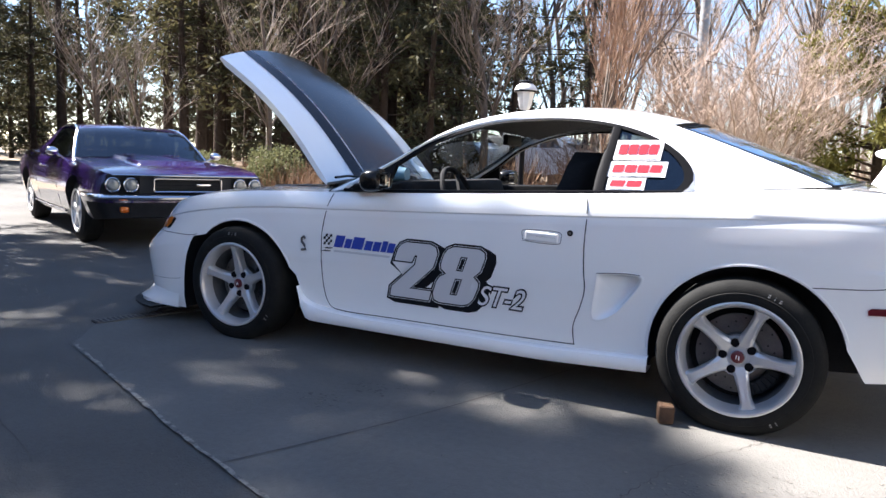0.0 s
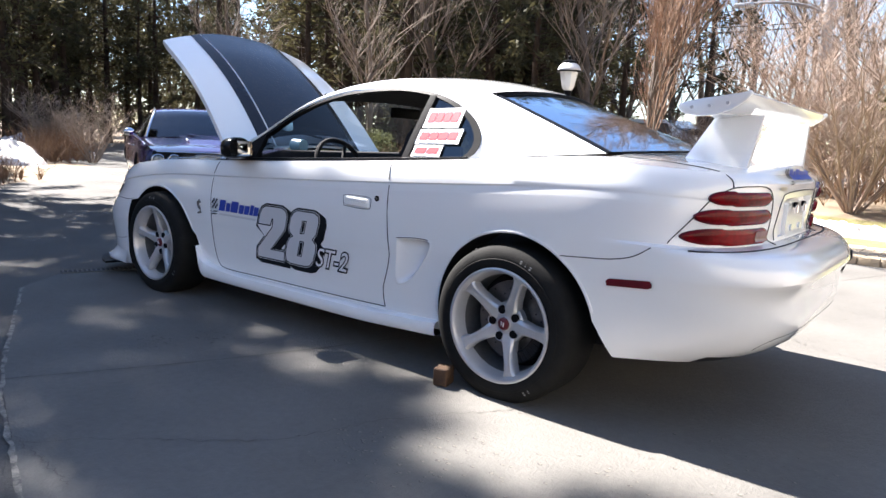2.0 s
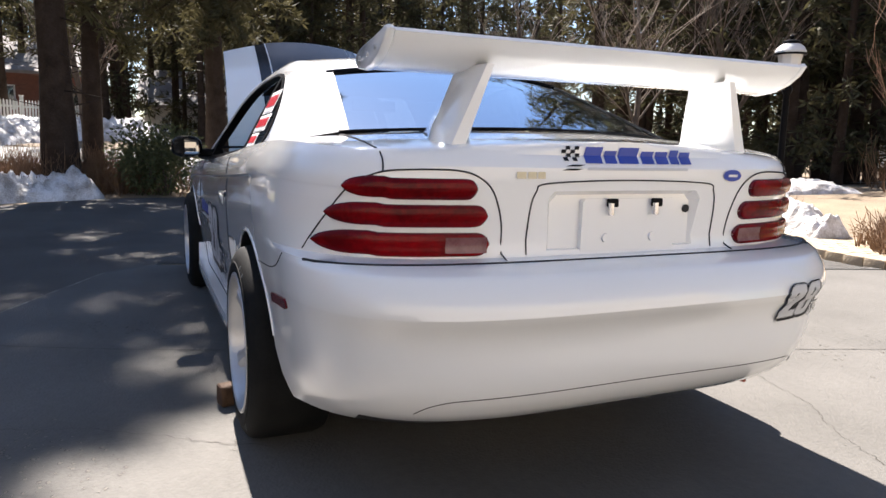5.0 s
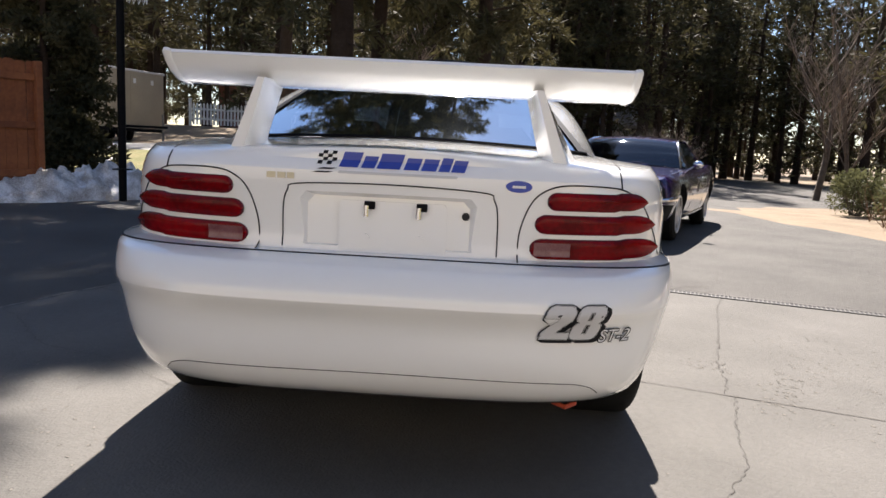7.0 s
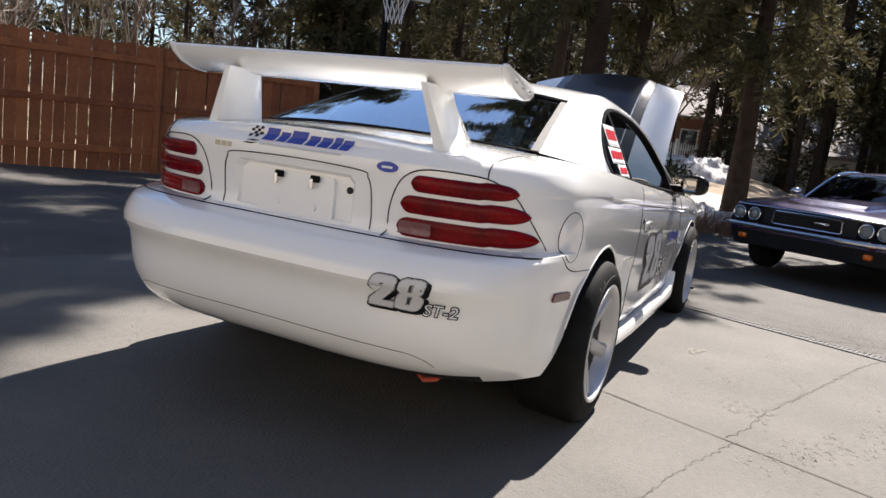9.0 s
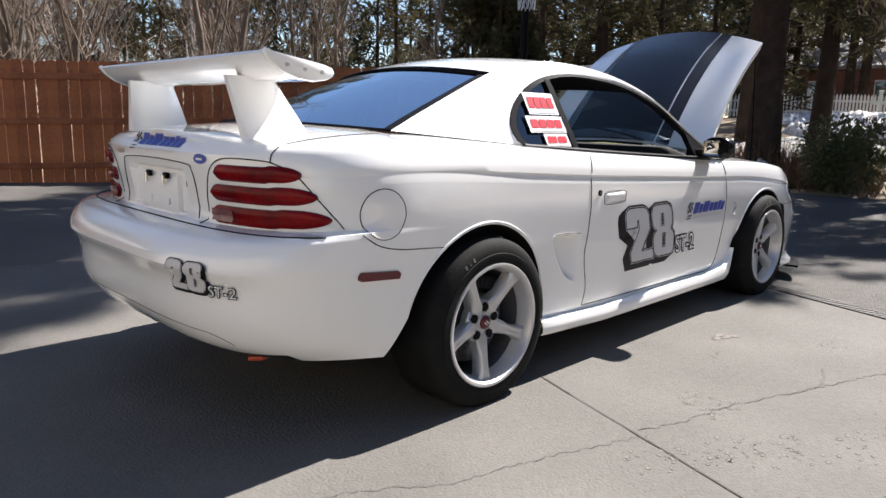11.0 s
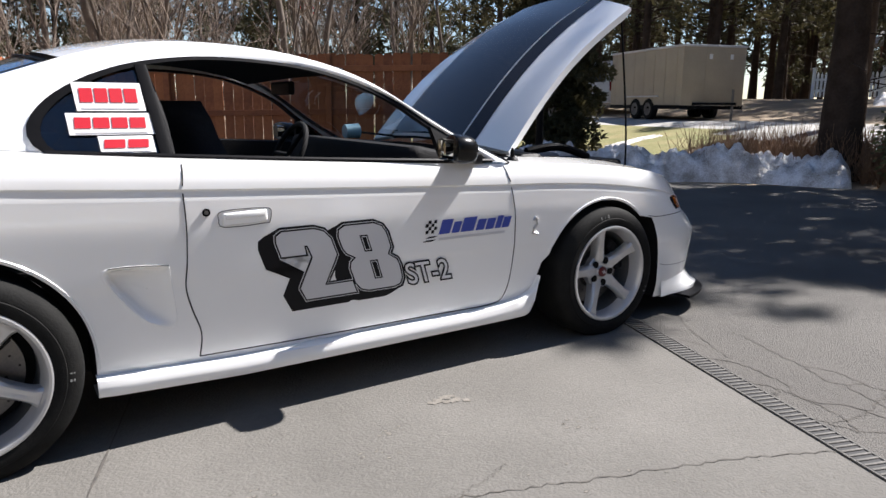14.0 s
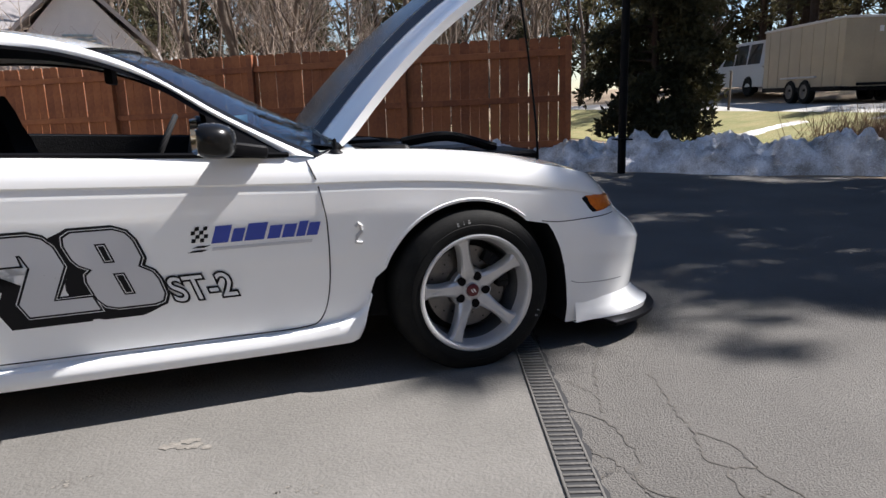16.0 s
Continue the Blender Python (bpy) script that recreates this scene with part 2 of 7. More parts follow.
# one sheet to the horizon, fine near the cars
bm = bmesh.new()
edge = [-900, -400, -200, -100, -60] + list(range(-44, 45, 2)) + [60, 100, 200, 400, 900]
grid(bm, [[(x, y, land(x, y) - 0.02) for y in edge] for x in edge])
tagged(part("ground", bm, EARTH), "brown earth with leaf litter under the trees", "ground", kind="structure")


def upward(bm):
    """Turns every face to the sky."""
    bm.normal_update()
    for f in bm.faces:
        if f.normal.z < 0:
            f.normal_flip()
    return bm


def flat(name, outline, z, material, label, category="ground", thick=0.0):
    bm = bmesh.new()
    f = bm.faces.new([bm.verts.new((x, y, z)) for x, y in outline])
    if thick:
        bmesh.ops.extrude_face_region(bm, geom=[f])
        bm.verts.ensure_lookup_table()
        for v in bm.verts[: len(outline)]:
            v.co.z -= thick
    bm.normal_update()
    bmesh.ops.triangulate(bm, faces=bm.faces, ngon_method="EAR_CLIP")
    upward(bm)
    return tagged(part(name, bm, material, normals=False), label, category, kind="structure")


flat("road_asphalt", [(-30, -5.0), (-9, -5.0), (-4.0, -4.85), (0.2, -4.62), (2.6, -4.85), (6.5, -6.6), (13, -11), (20, -17), (30, -24), (38, -16), (27, -7.5), (17, -3.6), (11.6, -1.6), (9.6, 0.2), (8.3, 2.2), (6.3, 4.3), (4.0, 6.75), (-0.4, 9.0), (-4.8, 11.5), (-30, 26)], -0.006, ASPHALT, "dark grey worn asphalt driveway with fine cracks")
flat("pavement_concrete", [(2.15, 1.06), (1.86, 1.44), (0.2, 2.12), (-0.8, 2.42), (-9.5, 5.0), (-30, 11), (-30, -4.85), (-9, -4.85), (-4.0, -4.75), (0.26, -4.6)], 0.0, CONCRETE, "weathered grey concrete driveway slab with hairline cracks")


def crack(name, pts, w, z, material, label, wob=0.03, seed=1, n=60):
    """A flat wandering line on the ground."""
    rnd = random.Random(seed)
    line = spline([(x, y, 0) for x, y in pts], n)
    bm = bmesh.new()
    rows = []
    for i, p in enumerate(line):
        d = (line[min(i + 1, n - 1)] - line[max(i - 1, 0)]).normalized()
        s = Vector((-d.y, d.x, 0))
        o = s * rnd.uniform(-wob, wob)
        ww = w * rnd.uniform(0.5, 1.3)
        rows.append([p + o + s * ww + Vector((0, 0, z)), p + o - s * ww + Vector((0, 0, z))])
    grid(bm, rows)
    return tagged(part(name, upward(bm), material, normals=False), label, "crack", kind="structure")


FILL = mat("pale_grit", (0.26, 0.24, 0.20), 0.95, alt=(0.08, 0.075, 0.07), scale=22, mix=0.3)
crack("joint_edge", [(1.84, 1.43), (0.2, 2.12), (-0.8, 2.42), (-4, 3.37)], 0.009, 0.003, FILL, "gritty joint along the slab edge", 0.006, 2, 120)
crack("joint", [(0.23, 2.12), (-0.25, 1.1), (-0.95, -0.91), (-1.26, -1.82), (-2.27, -4.7)], 0.0035, 0.003, JOINT, "narrow sawn joint in the concrete", 0.002, 3, 90)
crack("joint", [(-2.2, 2.83), (-3.05, 0.4), (-3.6, -1.2), (-4.85, -4.7)], 0.003, 0.003, JOINT, "narrow sawn joint in the concrete", 0.002, 4, 90)
for k, (pts, w) in enumerate((([(-1.08, -1.375), (-0.93, -1.435), (-0.63, -1.50), (-0.35, -1.60), (0.0, -1.72), (0.28, -1.82), (0.78, -1.99), (1.04, -2.12)], 0.0019), ([(-2.6, -0.86), (-2.08, -1.02), (-1.82, -1.18), (-1.46, -1.28), (-1.09, -1.42)], 0.0014), ([(-0.41, 2.3), (-0.58, 2.09), (-0.87, 1.83), (-1.0, 1.66), (-1.12, 1.34), (-1.23, 1.16), (-1.37, 0.97), (-1.46, 0.8)], 0.0016), ([(-0.35, -1.60), (-0.12, -1.66), (0.1, -1.60)], 0.0012), ([(-3.4, -3.2), (-2.4, -2.2), (-1.9, -2.3)], 0.0016), ([(-0.02, 2.3), (-0.3, 2.28), (-0.8, 2.3)], 0.0014))):
    crack("crack", pts, w, 0.0025, JOINT, "thin wandering crack in the concrete", 0.010, 5 + k, 90)
for k, pts in enumerate(([(1.9, -0.8), (1.66, -1.13), (1.52, -1.41)], [(1.54, -1.12), (1.57, -1.25)], [(1.87, -1.18), (1.78, -1.4), (1.7, -1.64), (1.63, -1.76), (1.65, -1.84), (1.73, -1.88)], [(1.7, -1.64), (1.76, -1.76), (1.72, -1.88), (1.72, -2.0), (1.74, -2.4), (1.9, -3.1)], [(1.43, -1.34), (1.49, -1.44), (1.46, -1.68), (1.36, -1.83), (1.44, -1.93), (1.46, -2.09), (1.38, -2.5)], [(1.34, -1.59), (1.38, -1.74), (1.35, -1.95), (1.26, -2.09)], [(1.65, -1.84), (1.58, -1.97), (1.53, -2.13), (1.7, -2.3), (2.3, -2.5)], [(1.23, -1.92), (1.26, -2.06), (1.36, -2.15)], [(1.26, -1.99), (1.43, -2.02), (1.59, -1.99), (1.68, -1.98)], [(1.27, -1.76), (1.36, -1.73)], [(0.75, 2.4), (2.2, 1.9), (3.2, 2.2), (5, 1.8)], [(-1.0, 3.3), (0.4, 3.2), (1.4, 3.6), (2.4, 3.2)])):
    crack("crack", pts, 0.0034, -0.004, JOINT, "dark branching crack in the asphalt", 0.010, 20 + k, 46)
crack("crack", [(2.11, 0.7), (1.63, -0.72), (1.137, -2.17), (0.42, -4.3)], 0.011, -0.003, SEAM, "crumbling gap between the drain and the asphalt", 0.008, 45, 150)

# flaked patches and pits in the concrete: a dark broken edge round a paler floor
PIT = mat("flaked_concrete", (0.19, 0.175, 0.150), 0.95, alt=(0.115, 0.105, 0.090), scale=40, mix=0.5, bump=0.2, bscale=120)
PITEDGE = mat("pit_edge", (0.055, 0.052, 0.047), 0.95, alt=(0.085, 0.08, 0.07), scale=50)
rnd = random.Random(9)


def blot(bm, x, y, q, z):
    k = rnd.randint(7, 10)
    a0 = rnd.uniform(0, 6.28)
    bm.faces.new([bm.verts.new((x + q * rnd.uniform(0.55, 1.35) * math.cos(a0 + 6.283 * j / k), y + 0.75 * q * rnd.uniform(0.55, 1.35) * math.sin(a0 + 6.283 * j / k), z)) for j in range(k)])


pits, edges = bmesh.new(), bmesh.new()
for cx, cy, r, n, size in ((-0.09, -1.2, 0.05, 12, 1.0), (-0.2, -1.33, 0.05, 8, 1.0), (-0.66, -1.36, 0.07, 22, 1.0), (-0.70, -1.47, 0.08, 26, 1.0), (-1.12, -1.58, 0.10, 26, 1.1), (-1.25, -1.51, 0.09, 18, 1.0), (-1.0, -1.67, 0.10, 30, 1.1), (-0.86, -1.79, 0.13, 34, 1.1), (-0.62, -1.97, 0.12, 24, 1.1), (0.49, -1.52, 0.05, 12, 0.9), (-0.4, -2.2, 0.35, 60, 1.0), (-1.3, -2.1, 0.45, 90, 1.0), (-2.3, -2.4, 0.7, 90, 1.0), (0.3, -2.1, 0.4, 30, 0.9), (0.3, 1.42, 0.09, 46, 0.9), (0.2, 1.2, 0.09, 40, 0.9), (0.02, 1.1, 0.07, 16, 0.8), (-1.25, 1.55, 0.20, 60, 0.9), (-1.45, 1.38, 0.16, 54, 0.9), (-1.19, 1.5, 0.1, 20, 0.9), (-1.42, 0.9, 0.04, 10, 0.9), (-1.9, 1.5, 0.4, 70, 0.9), (-2.2, 0.9, 0.35, 50, 0.9), (-1.0, 0.0, 3.4, 260, 0.6)):
    dark = cy > 1.0 and cx > -0.2
    for _ in range(n):
        a, d = rnd.uniform(0, 6.28), r * rnd.random() ** 0.6
        x, y, q = cx + 1.5 * d * math.cos(a), cy + d * math.sin(a), rnd.uniform(0.003, 0.011) * size
        blot(edges, x + 0.25 * q, y + 0.1 * q, q * 1.05, 0.0008)
        if not dark or rnd.random() < 0.3:
            blot(pits, x, y, q * 0.85, 0.0014)
# a spill of pale grout
for x, y, q in ((0.14, -1.10, 0.022), (0.17, -1.095, 0.026), (0.205, -1.085, 0.024), (0.235, -1.085, 0.018), (0.225, -1.125, 0.026), (0.26, -1.15, 0.018), (0.19, -1.12, 0.02)):
    blot(pits, x, y, q, 0.0018 + 0.0002 * (q * 100 % 3))
tagged(part("concrete_pits", upward(edges), PITEDGE, normals=False), "broken dark edges of pits in the weathered concrete", "pits", kind="stuff")
tagged(part("concrete_flakes", upward(pits), PIT, normals=False), "pale flaked floors of pits in the concrete", "pits", kind="stuff")


# channel drain across the slab's front edge
def drain():
    th = thing("channel_drain", "grey metal grating of a channel drain set flush in the drive", "drain")
    a, b = Vector((2.175, 1.06, 0)), Vector((0.258, -4.6, 0))
    d = (b - a).normalized()
    ang = math.degrees(math.atan2(d.y, d.x))
    L = (b - a).length
    IRON = mat("grating_iron", (0.115, 0.108, 0.098), 0.7, 0.2, alt=(0.07, 0.066, 0.06), scale=10, bump=0.2, bscale=80)
    bm = bmesh.new()
    box(bm, (L, 0.096, 0.01), (L / 2, 0, -0.002))
    ob = part("trough", bm, SEAM, th, "dark trough")
    ob.matrix_world = pose(a.x, a.y, 0, 0, 0, ang)
    for s in (-1, 1):
        bm = bmesh.new()
        box(bm, (L, 0.009, 0.012), (L / 2, s * 0.047, 0.001), bevel=0.002, seg=1)
        ob = part("edge_rail", bm, IRON, th)
        ob.matrix_world = pose(a.x, a.y, 0, 0, 0, ang)
    bm = bmesh.new()
    box(bm, (0.011, 0.086, 0.008), bevel=0.0015, seg=1)
    finish(bm)
    me = bpy.data.meshes.new("bar")
    bm.to_mesh(me)
    bm.free()
    me.materials.append(IRON)
    n = 204
    for i in range(n):
        ob = new("bar", me)
        ob.parent = th
        p = a + d * (L * (i + 0.5) / n)
        ob.matrix_world = pose(p.x, p.y, 0.003, 0, 0, ang)


drain()

# ---- fence ----
CEDAR = mat("stained_cedar", (0.36, 0.125, 0.042), 0.75, alt=(0.19, 0.058, 0.021), scale=3, mix=0.5, bump=0.3, bscale=40, rand=0.35, fine=20)


def fence():
    th = thing("fence", "reddish brown stained cedar board fence with dog-eared tops", "fence")
    a, b = Vector((5.55, 5.85, 0)), Vector((-11.5, 15.6, 0))
    d = (b - a).normalized()
    n = Vector((-d.y, d.x, 0))
    ang = math.degrees(math.atan2(d.y, d.x))
    L, k, i = (b - a).length, 0.0, 0
    shapes = []
    for v in range(3):
        bm = bmesh.new()
        w, h = 0.138, 1.82
        pts = [(-w / 2, 0), (w / 2, 0), (w / 2, h - 0.022), (w / 2 - 0.022, h), (-w / 2 + 0.022, h), (-w / 2, h - 0.022)]
        f = bm.faces.new([bm.verts.new((x, -0.009, z)) for x, z in pts])
        r = bmesh.ops.extrude_face_region(bm, geom=[f])
        for q in r["geom"]:
            if isinstance(q, bmesh.types.BMVert):
                q.co.y += 0.018
        finish(bm)
        me = bpy.data.meshes.new("board")
        bm.to_mesh(me)
        bm.free()
        me.materials.append(CEDAR)
        shapes.append(me)
    rnd = random.Random(4)
    while k < L:
        p = a + d * (k + 0.07)
        ob = new("board", shapes[i % 3])
        ob.parent = th
        top = 1.9 - 0.020 * k if k < 10 else 1.70
        ob.matrix_world = pose(p.x, p.y, top - 1.84 + rnd.uniform(-0.012, 0.012), 0, rnd.uniform(-0.4, 0.4), ang + rnd.uniform(-1.5, 1.5))
        k += 0.1435 + (0.012 if rnd.random() < 0.12 else 0)
        i += 1
    for s in range(8):
        p, q = a + d * (s * 2.44), a + d * min((s + 1) * 2.44, L)
        for zz in (0.3, 0.95, 1.6):
            bm = bmesh.new()
            box(bm, ((q - p).length - 0.01, 0.04, 0.09), bevel=0.004, seg=1)
            ob = part("rail", bm, CEDAR, th)
            c = (p + q) / 2 + n * 0.032
            ob.matrix_world = pose(c.x, c.y, (1.9 - 0.02 * min(s * 2.44 + 1.2, 10)) - 1.84 + zz, 0, 1.1 if s < 4 else 0, ang)
        bm = bmesh.new()
        box(bm, (0.09, 0.09, 2.0), (0, 0, 1.0), bevel=0.006, seg=1)
        ob = part("post", bm, CEDAR, th)
        c = p + n * 0.05
        ob.matrix_world = pose(c.x, c.y, (1.9 - 0.02 * min(s * 2.44, 10)) - 2.02, 0, 0, ang)


fence()


# ---- white coupe ----
AXLE, HUB, TYRE = 1.2865, 0.304, 0.319
SHOULDER = [(-2.4, 0.935), (-2.1, 0.945), (-1.75, 0.965), (-1.5, 0.965), (-1.05, 0.94), (-0.65, 0.915), (0.0, 0.88), (0.4, 0.86), (0.72, 0.845), (1.0, 0.835), (1.3, 0.815), (1.6, 0.775), (1.85, 0.72), (2.05, 0.66), (2.3, 0.60)]
LOWER = [(-2.4, 0.288), (-1.95, 0.278), (-1.65, 0.255), (-0.95, 0.20), (0.65, 0.185), (0.9, 0.19), (1.5, 0.12), (1.75, 0.10), (2.3, 0.10)]
SIDE = [(0, 0.945), (0.10, 0.962), (0.42, 0.985), (0.47, 0.992), (0.70, 1.0), (0.82, 0.996), (0.862, 0.990), (0.872, 0.9955), (0.90, 0.993), (0.96, 0.982), (1.0, 0.962)]
REAR = [(0, 2.12), (0.04, 2.19), (0.10, 2.238), (0.17, 2.262), (0.25, 2.27), (0.34, 2.268), (0.40, 2.276), (0.435, 2.294), (0.46, 2.301), (0.50, 2.296), (0.55, 2.278), (0.59, 2.25), (0.612, 2.21), (0.622, 2.125), (0.66, 2.115), (0.93, 2.14), (0.97, 2.136), (1.0, 2.11)]
FRONT = [(0, 2.235), (0.2, 2.252), (0.42, 2.264), (0.60, 2.270), (0.68, 2.260), (0.74, 2.235), (0.8, 2.19), (0.9, 2.14), (1.0, 2.06)]
HAUNCH = [(0, 0.945), (0.10, 0.962), (0.42, 0.985), (0.55, 0.996), (0.68, 1.0), (0.78, 0.996), (0.86, 0.985), (0.92, 0.968), (0.965, 0.95), (1.0, 0.925)]
WIDE = [(-2.4, 0.845), (-1.6, 0.855), (-1.0, 0.846), (-0.3, 0.838), (0.5, 0.832), (1.0, 0.842), (1.5, 0.846), (2.3, 0.83)]


def linear(table, x):
    if x <= table[0][0]:
        return table[0][1]
    for (x0, y0), (x1, y1) in zip(table, table[1:]):
        if x <= x1:
            return y0 + (y1 - y0) * (x - x0) / (x1 - x0)
    return table[-1][1]


def hull(h, u):
    """Point of the coupe's left flank: h from sill to shoulder, u from tail centre (0) to nose centre (1)."""
    xr, xf = linear(REAR, h), linear(FRONT, h)
    w = linear(SIDE, h)
    if u < 0.3:
        a, n = u / 0.3 * math.pi / 2, 4.0 if h < 0.62 else 3.6
        x = -1.5 - (xr - 1.5) * math.cos(a) ** (2 / n)
        y = math.sin(a) ** (2 / n)
    elif u > 0.7:
        a, n = (1 - u) / 0.3 * math.pi / 2, 4.0 - min(max((h - 0.60) / 0.2, 0), 1)
        x = 1.4 + (xf - 1.4) * math.cos(a) ** (2 / n)
        y = math.sin(a) ** (2 / n)
    else:
        x, y = -1.5 + 2.9 * (u - 0.3) / 0.4, 1.0
    lo, hi = curve(LOWER, x), curve(SHOULDER, x)
    soft = min(max((-0.95 - x) / 0.7, 0), 1)
    w += (curve(HAUNCH, h) - w) * 0.65 * soft * soft * (3 - 2 * soft)
    tuck = min(max((-1.65 - x) / 0.4, 0), 1) * max(0, 1 - h / 0.42) ** 1.5
    y *= w * curve(WIDE, x) * (1 - 0.07 * tuck) * (1 + (0.016 * min(max((-1.80 - x) / 0.2, 0), 1) if h < 0.62 else 0))
    return Vector((x, y, lo + h * (hi - lo)))


def hull_at(z, u):
    """The flank point at a given height."""
    h = 0.6
    for _ in range(6):
        p = hull(h, u)
        lo, hi = curve(LOWER, p.x), curve(SHOULDER, p.x)
        h = min(max((z - lo) / (hi - lo), 0), 1)
    return hull(h, u)


def deck(x, y, w):
    """Height of what lies between the shoulders: deck, cabin tub, engine bay."""
    s, k = curve(SHOULDER, x), abs(y) / max(w, 1e-4)
    if -1.57 < x < 0.72 and abs(y) < 0.735 + 0.26 * min(x + 1.0, 0):
        return 0.55, 1
    if 0.9 < x < 1.92 and abs(y) < 0.60:
        return 0.60, 1
    crown = curve([(-2.2, 0.035), (-1.6, 0.045), (0.7, 0.05), (1.6, 0.05), (2.1, 0.01)], x)
    return s + crown * (1 - k ** 2.2), 0


ARCH_F, ARCH_R = 0.352, 0.368
TAIL_F = [(-0.372, 0.09), (-0.392, 0.033), (-0.41, -0.023), (-0.425, -0.10), (-0.44, -0.40)]
HEAD_F = [(0.446, -0.40), (0.446, -0.12), (0.436, -0.03), (0.422, 0.05), (0.392, 0.14), (0.362, 0.20), (0.335, 0.238)]
HEAD_R = [(0.368, -0.40)]
TAIL_R = [(-0.385, 0.04), (-0.425, -0.03), (-0.47, -0.10), (-0.52, -0.22), (-0.52, -0.40)]
SCOOP = [(-0.70, 0.58), (-0.80, 0.590), (-0.885, 0.588), (-0.895, 0.560), (-0.86, 0.50), (-0.79, 0.41), (-0.73, 0.372), (-0.69, 0.37), (-0.685, 0.42), (-0.695, 0.52)]
SCOOP_MID = Vector((-0.765, 0.505, 0))


def loft(bm, rows):
    """A closed solid between rings."""
    vs = grid(bm, rows, closed=True)
    bm.faces.new(vs[0])
    bm.faces.new(list(reversed(vs[-1])))
    return bm


def arch_line(r, tail, head, a0):
    """Wheel opening: a round top that opens out before and behind the tyre, counted from the hub."""
    a1 = math.atan2(tail[0][1] + 0.05, tail[0][0])
    a1 = a1 if a1 > 0 else a1 + 2 * math.pi
    n = 44
    turns = [a0 + (a1 - a0) * i / n for i in range(n + 1)]
    return head + [(r * math.cos(a), r * math.sin(a)) for a in turns] + tail


def scoop_ring():
    return spline([(a, b, 0) for a, b in SCOOP + SCOOP[:1]], 49)[:-1]


def coupe_body(car):
    bm = bmesh.new()
    us = [0.3 * (i / 44) for i in range(44)] + [0.3 + 0.4 * i / 80 for i in range(80)] + [0.7 + 0.3 * (i / 40) for i in range(41)]
    hs = sorted(set([i / 22 for i in range(23)] + [0.43, 0.46, 0.48, 0.58, 0.595, 0.612, 0.622, 0.82, 0.852, 0.862, 0.872, 0.90, 0.98]))
    left = [[hull(h, u) for u in us] for h in hs]
    rows = [l + [Vector((p.x, -p.y, p.z)) for p in reversed(l[1:-1])] for l in left]
    vs = grid(bm, rows, closed=True)
    top, n, m = vs[-1], len(us), len(rows[0])
    # top: strips across from left to right at the same station
    ks = [1, 0.93, 0.885, 0.875, 0.80, 0.72, 0.715, 0.5, 0.25, 0, -0.25, -0.5, -0.715, -0.72, -0.80, -0.875, -0.885, -0.93, -1]
    prev = None
    for i in range(n):
        a = top[i]
        b = top[(m - i) % m]
        if i in (0, n - 1):
            line = [a]
        else:
            w = a.co.y
            line = [a]
            for k in ks[1:-1]:
                z, _ = deck(a.co.x, w * k, w)
                line.append(bm.verts.new((a.co.x, w * k, z)))
            line.append(b)
        if prev:
            if len(prev) == 1:
                for j in range(len(line) - 1):
                    bm.faces.new((prev[0], line[j], line[j + 1]))
            elif len(line) == 1:
                for j in range(len(prev) - 1):
                    bm.faces.new((prev[j], line[0], prev[j + 1]))
            else:
                for j in range(len(line) - 1):
                    bm.faces.new((prev[j], line[j], line[j + 1], prev[j + 1]))
        prev = line
    bottom = bm.faces.new(vs[0])
    bmesh.ops.triangulate(bm, faces=[bottom])
    bmesh.ops.recalc_face_normals(bm, faces=bm.faces)
    me = bpy.data.meshes.new("body")
    bm.to_mesh(me)
    bm.free()
    ob = new("body", me)
    cut = bmesh.new()
    for x, r, tail, head, a0 in ((AXLE - 0.01, ARCH_F, TAIL_F, HEAD_F, radians(47)), (-AXLE - 0.015, ARCH_R, TAIL_R, HEAD_R, 0.0)):
        for s in (1, -1):
            loft(cut, [[(x + a, s * y, HUB + b) for a, b in arch_line(r, tail, head, a0)] for y in (0.63, 1.1)])
    for s in (1, -1):
        ring = [(SCOOP_MID.x + (p.x - SCOOP_MID.x) * 0.97, SCOOP_MID.y + (p.y - SCOOP_MID.y) * 0.97) for p in scoop_ring()]
        loft(cut, [[(a, s * y, b) for a, b in ring] for y in (0.775, 0.95)])
    loft(cut, [[(x, y, z) for y, z in ((-a, z0), (a, z0), (a, z1 - 0.02), (a - 0.02, z1), (-a + 0.02, z1), (-a, z1 - 0.02))] for x, a, z0, z1 in ((-2.107, 0.225, 0.71, 0.846), (-2.16, 0.268, 0.70, 0.868))])
    cm = bpy.data.meshes.new("cut")
    cut.to_mesh(cm)
    cut.free()
    co = bpy.data.objects.new("cut", cm)
    scene.collection.objects.link(co)
    md = ob.modifiers.new("arch", "BOOLEAN")
    md.operation, md.object, md.solver = "DIFFERENCE", co, "EXACT"
    dg = bpy.context.evaluated_depsgraph_get()
    done = bpy.data.meshes.new_from_object(ob.evaluated_get(dg))
    ob.modifiers.clear()
    ob.data = done
    bpy.data.objects.remove(co)
    done.materials.clear()
    done.materials.append(WHITE)
    done.materials.append(CABIN)
    bm = bmesh.new()
    bm.from_mesh(done)
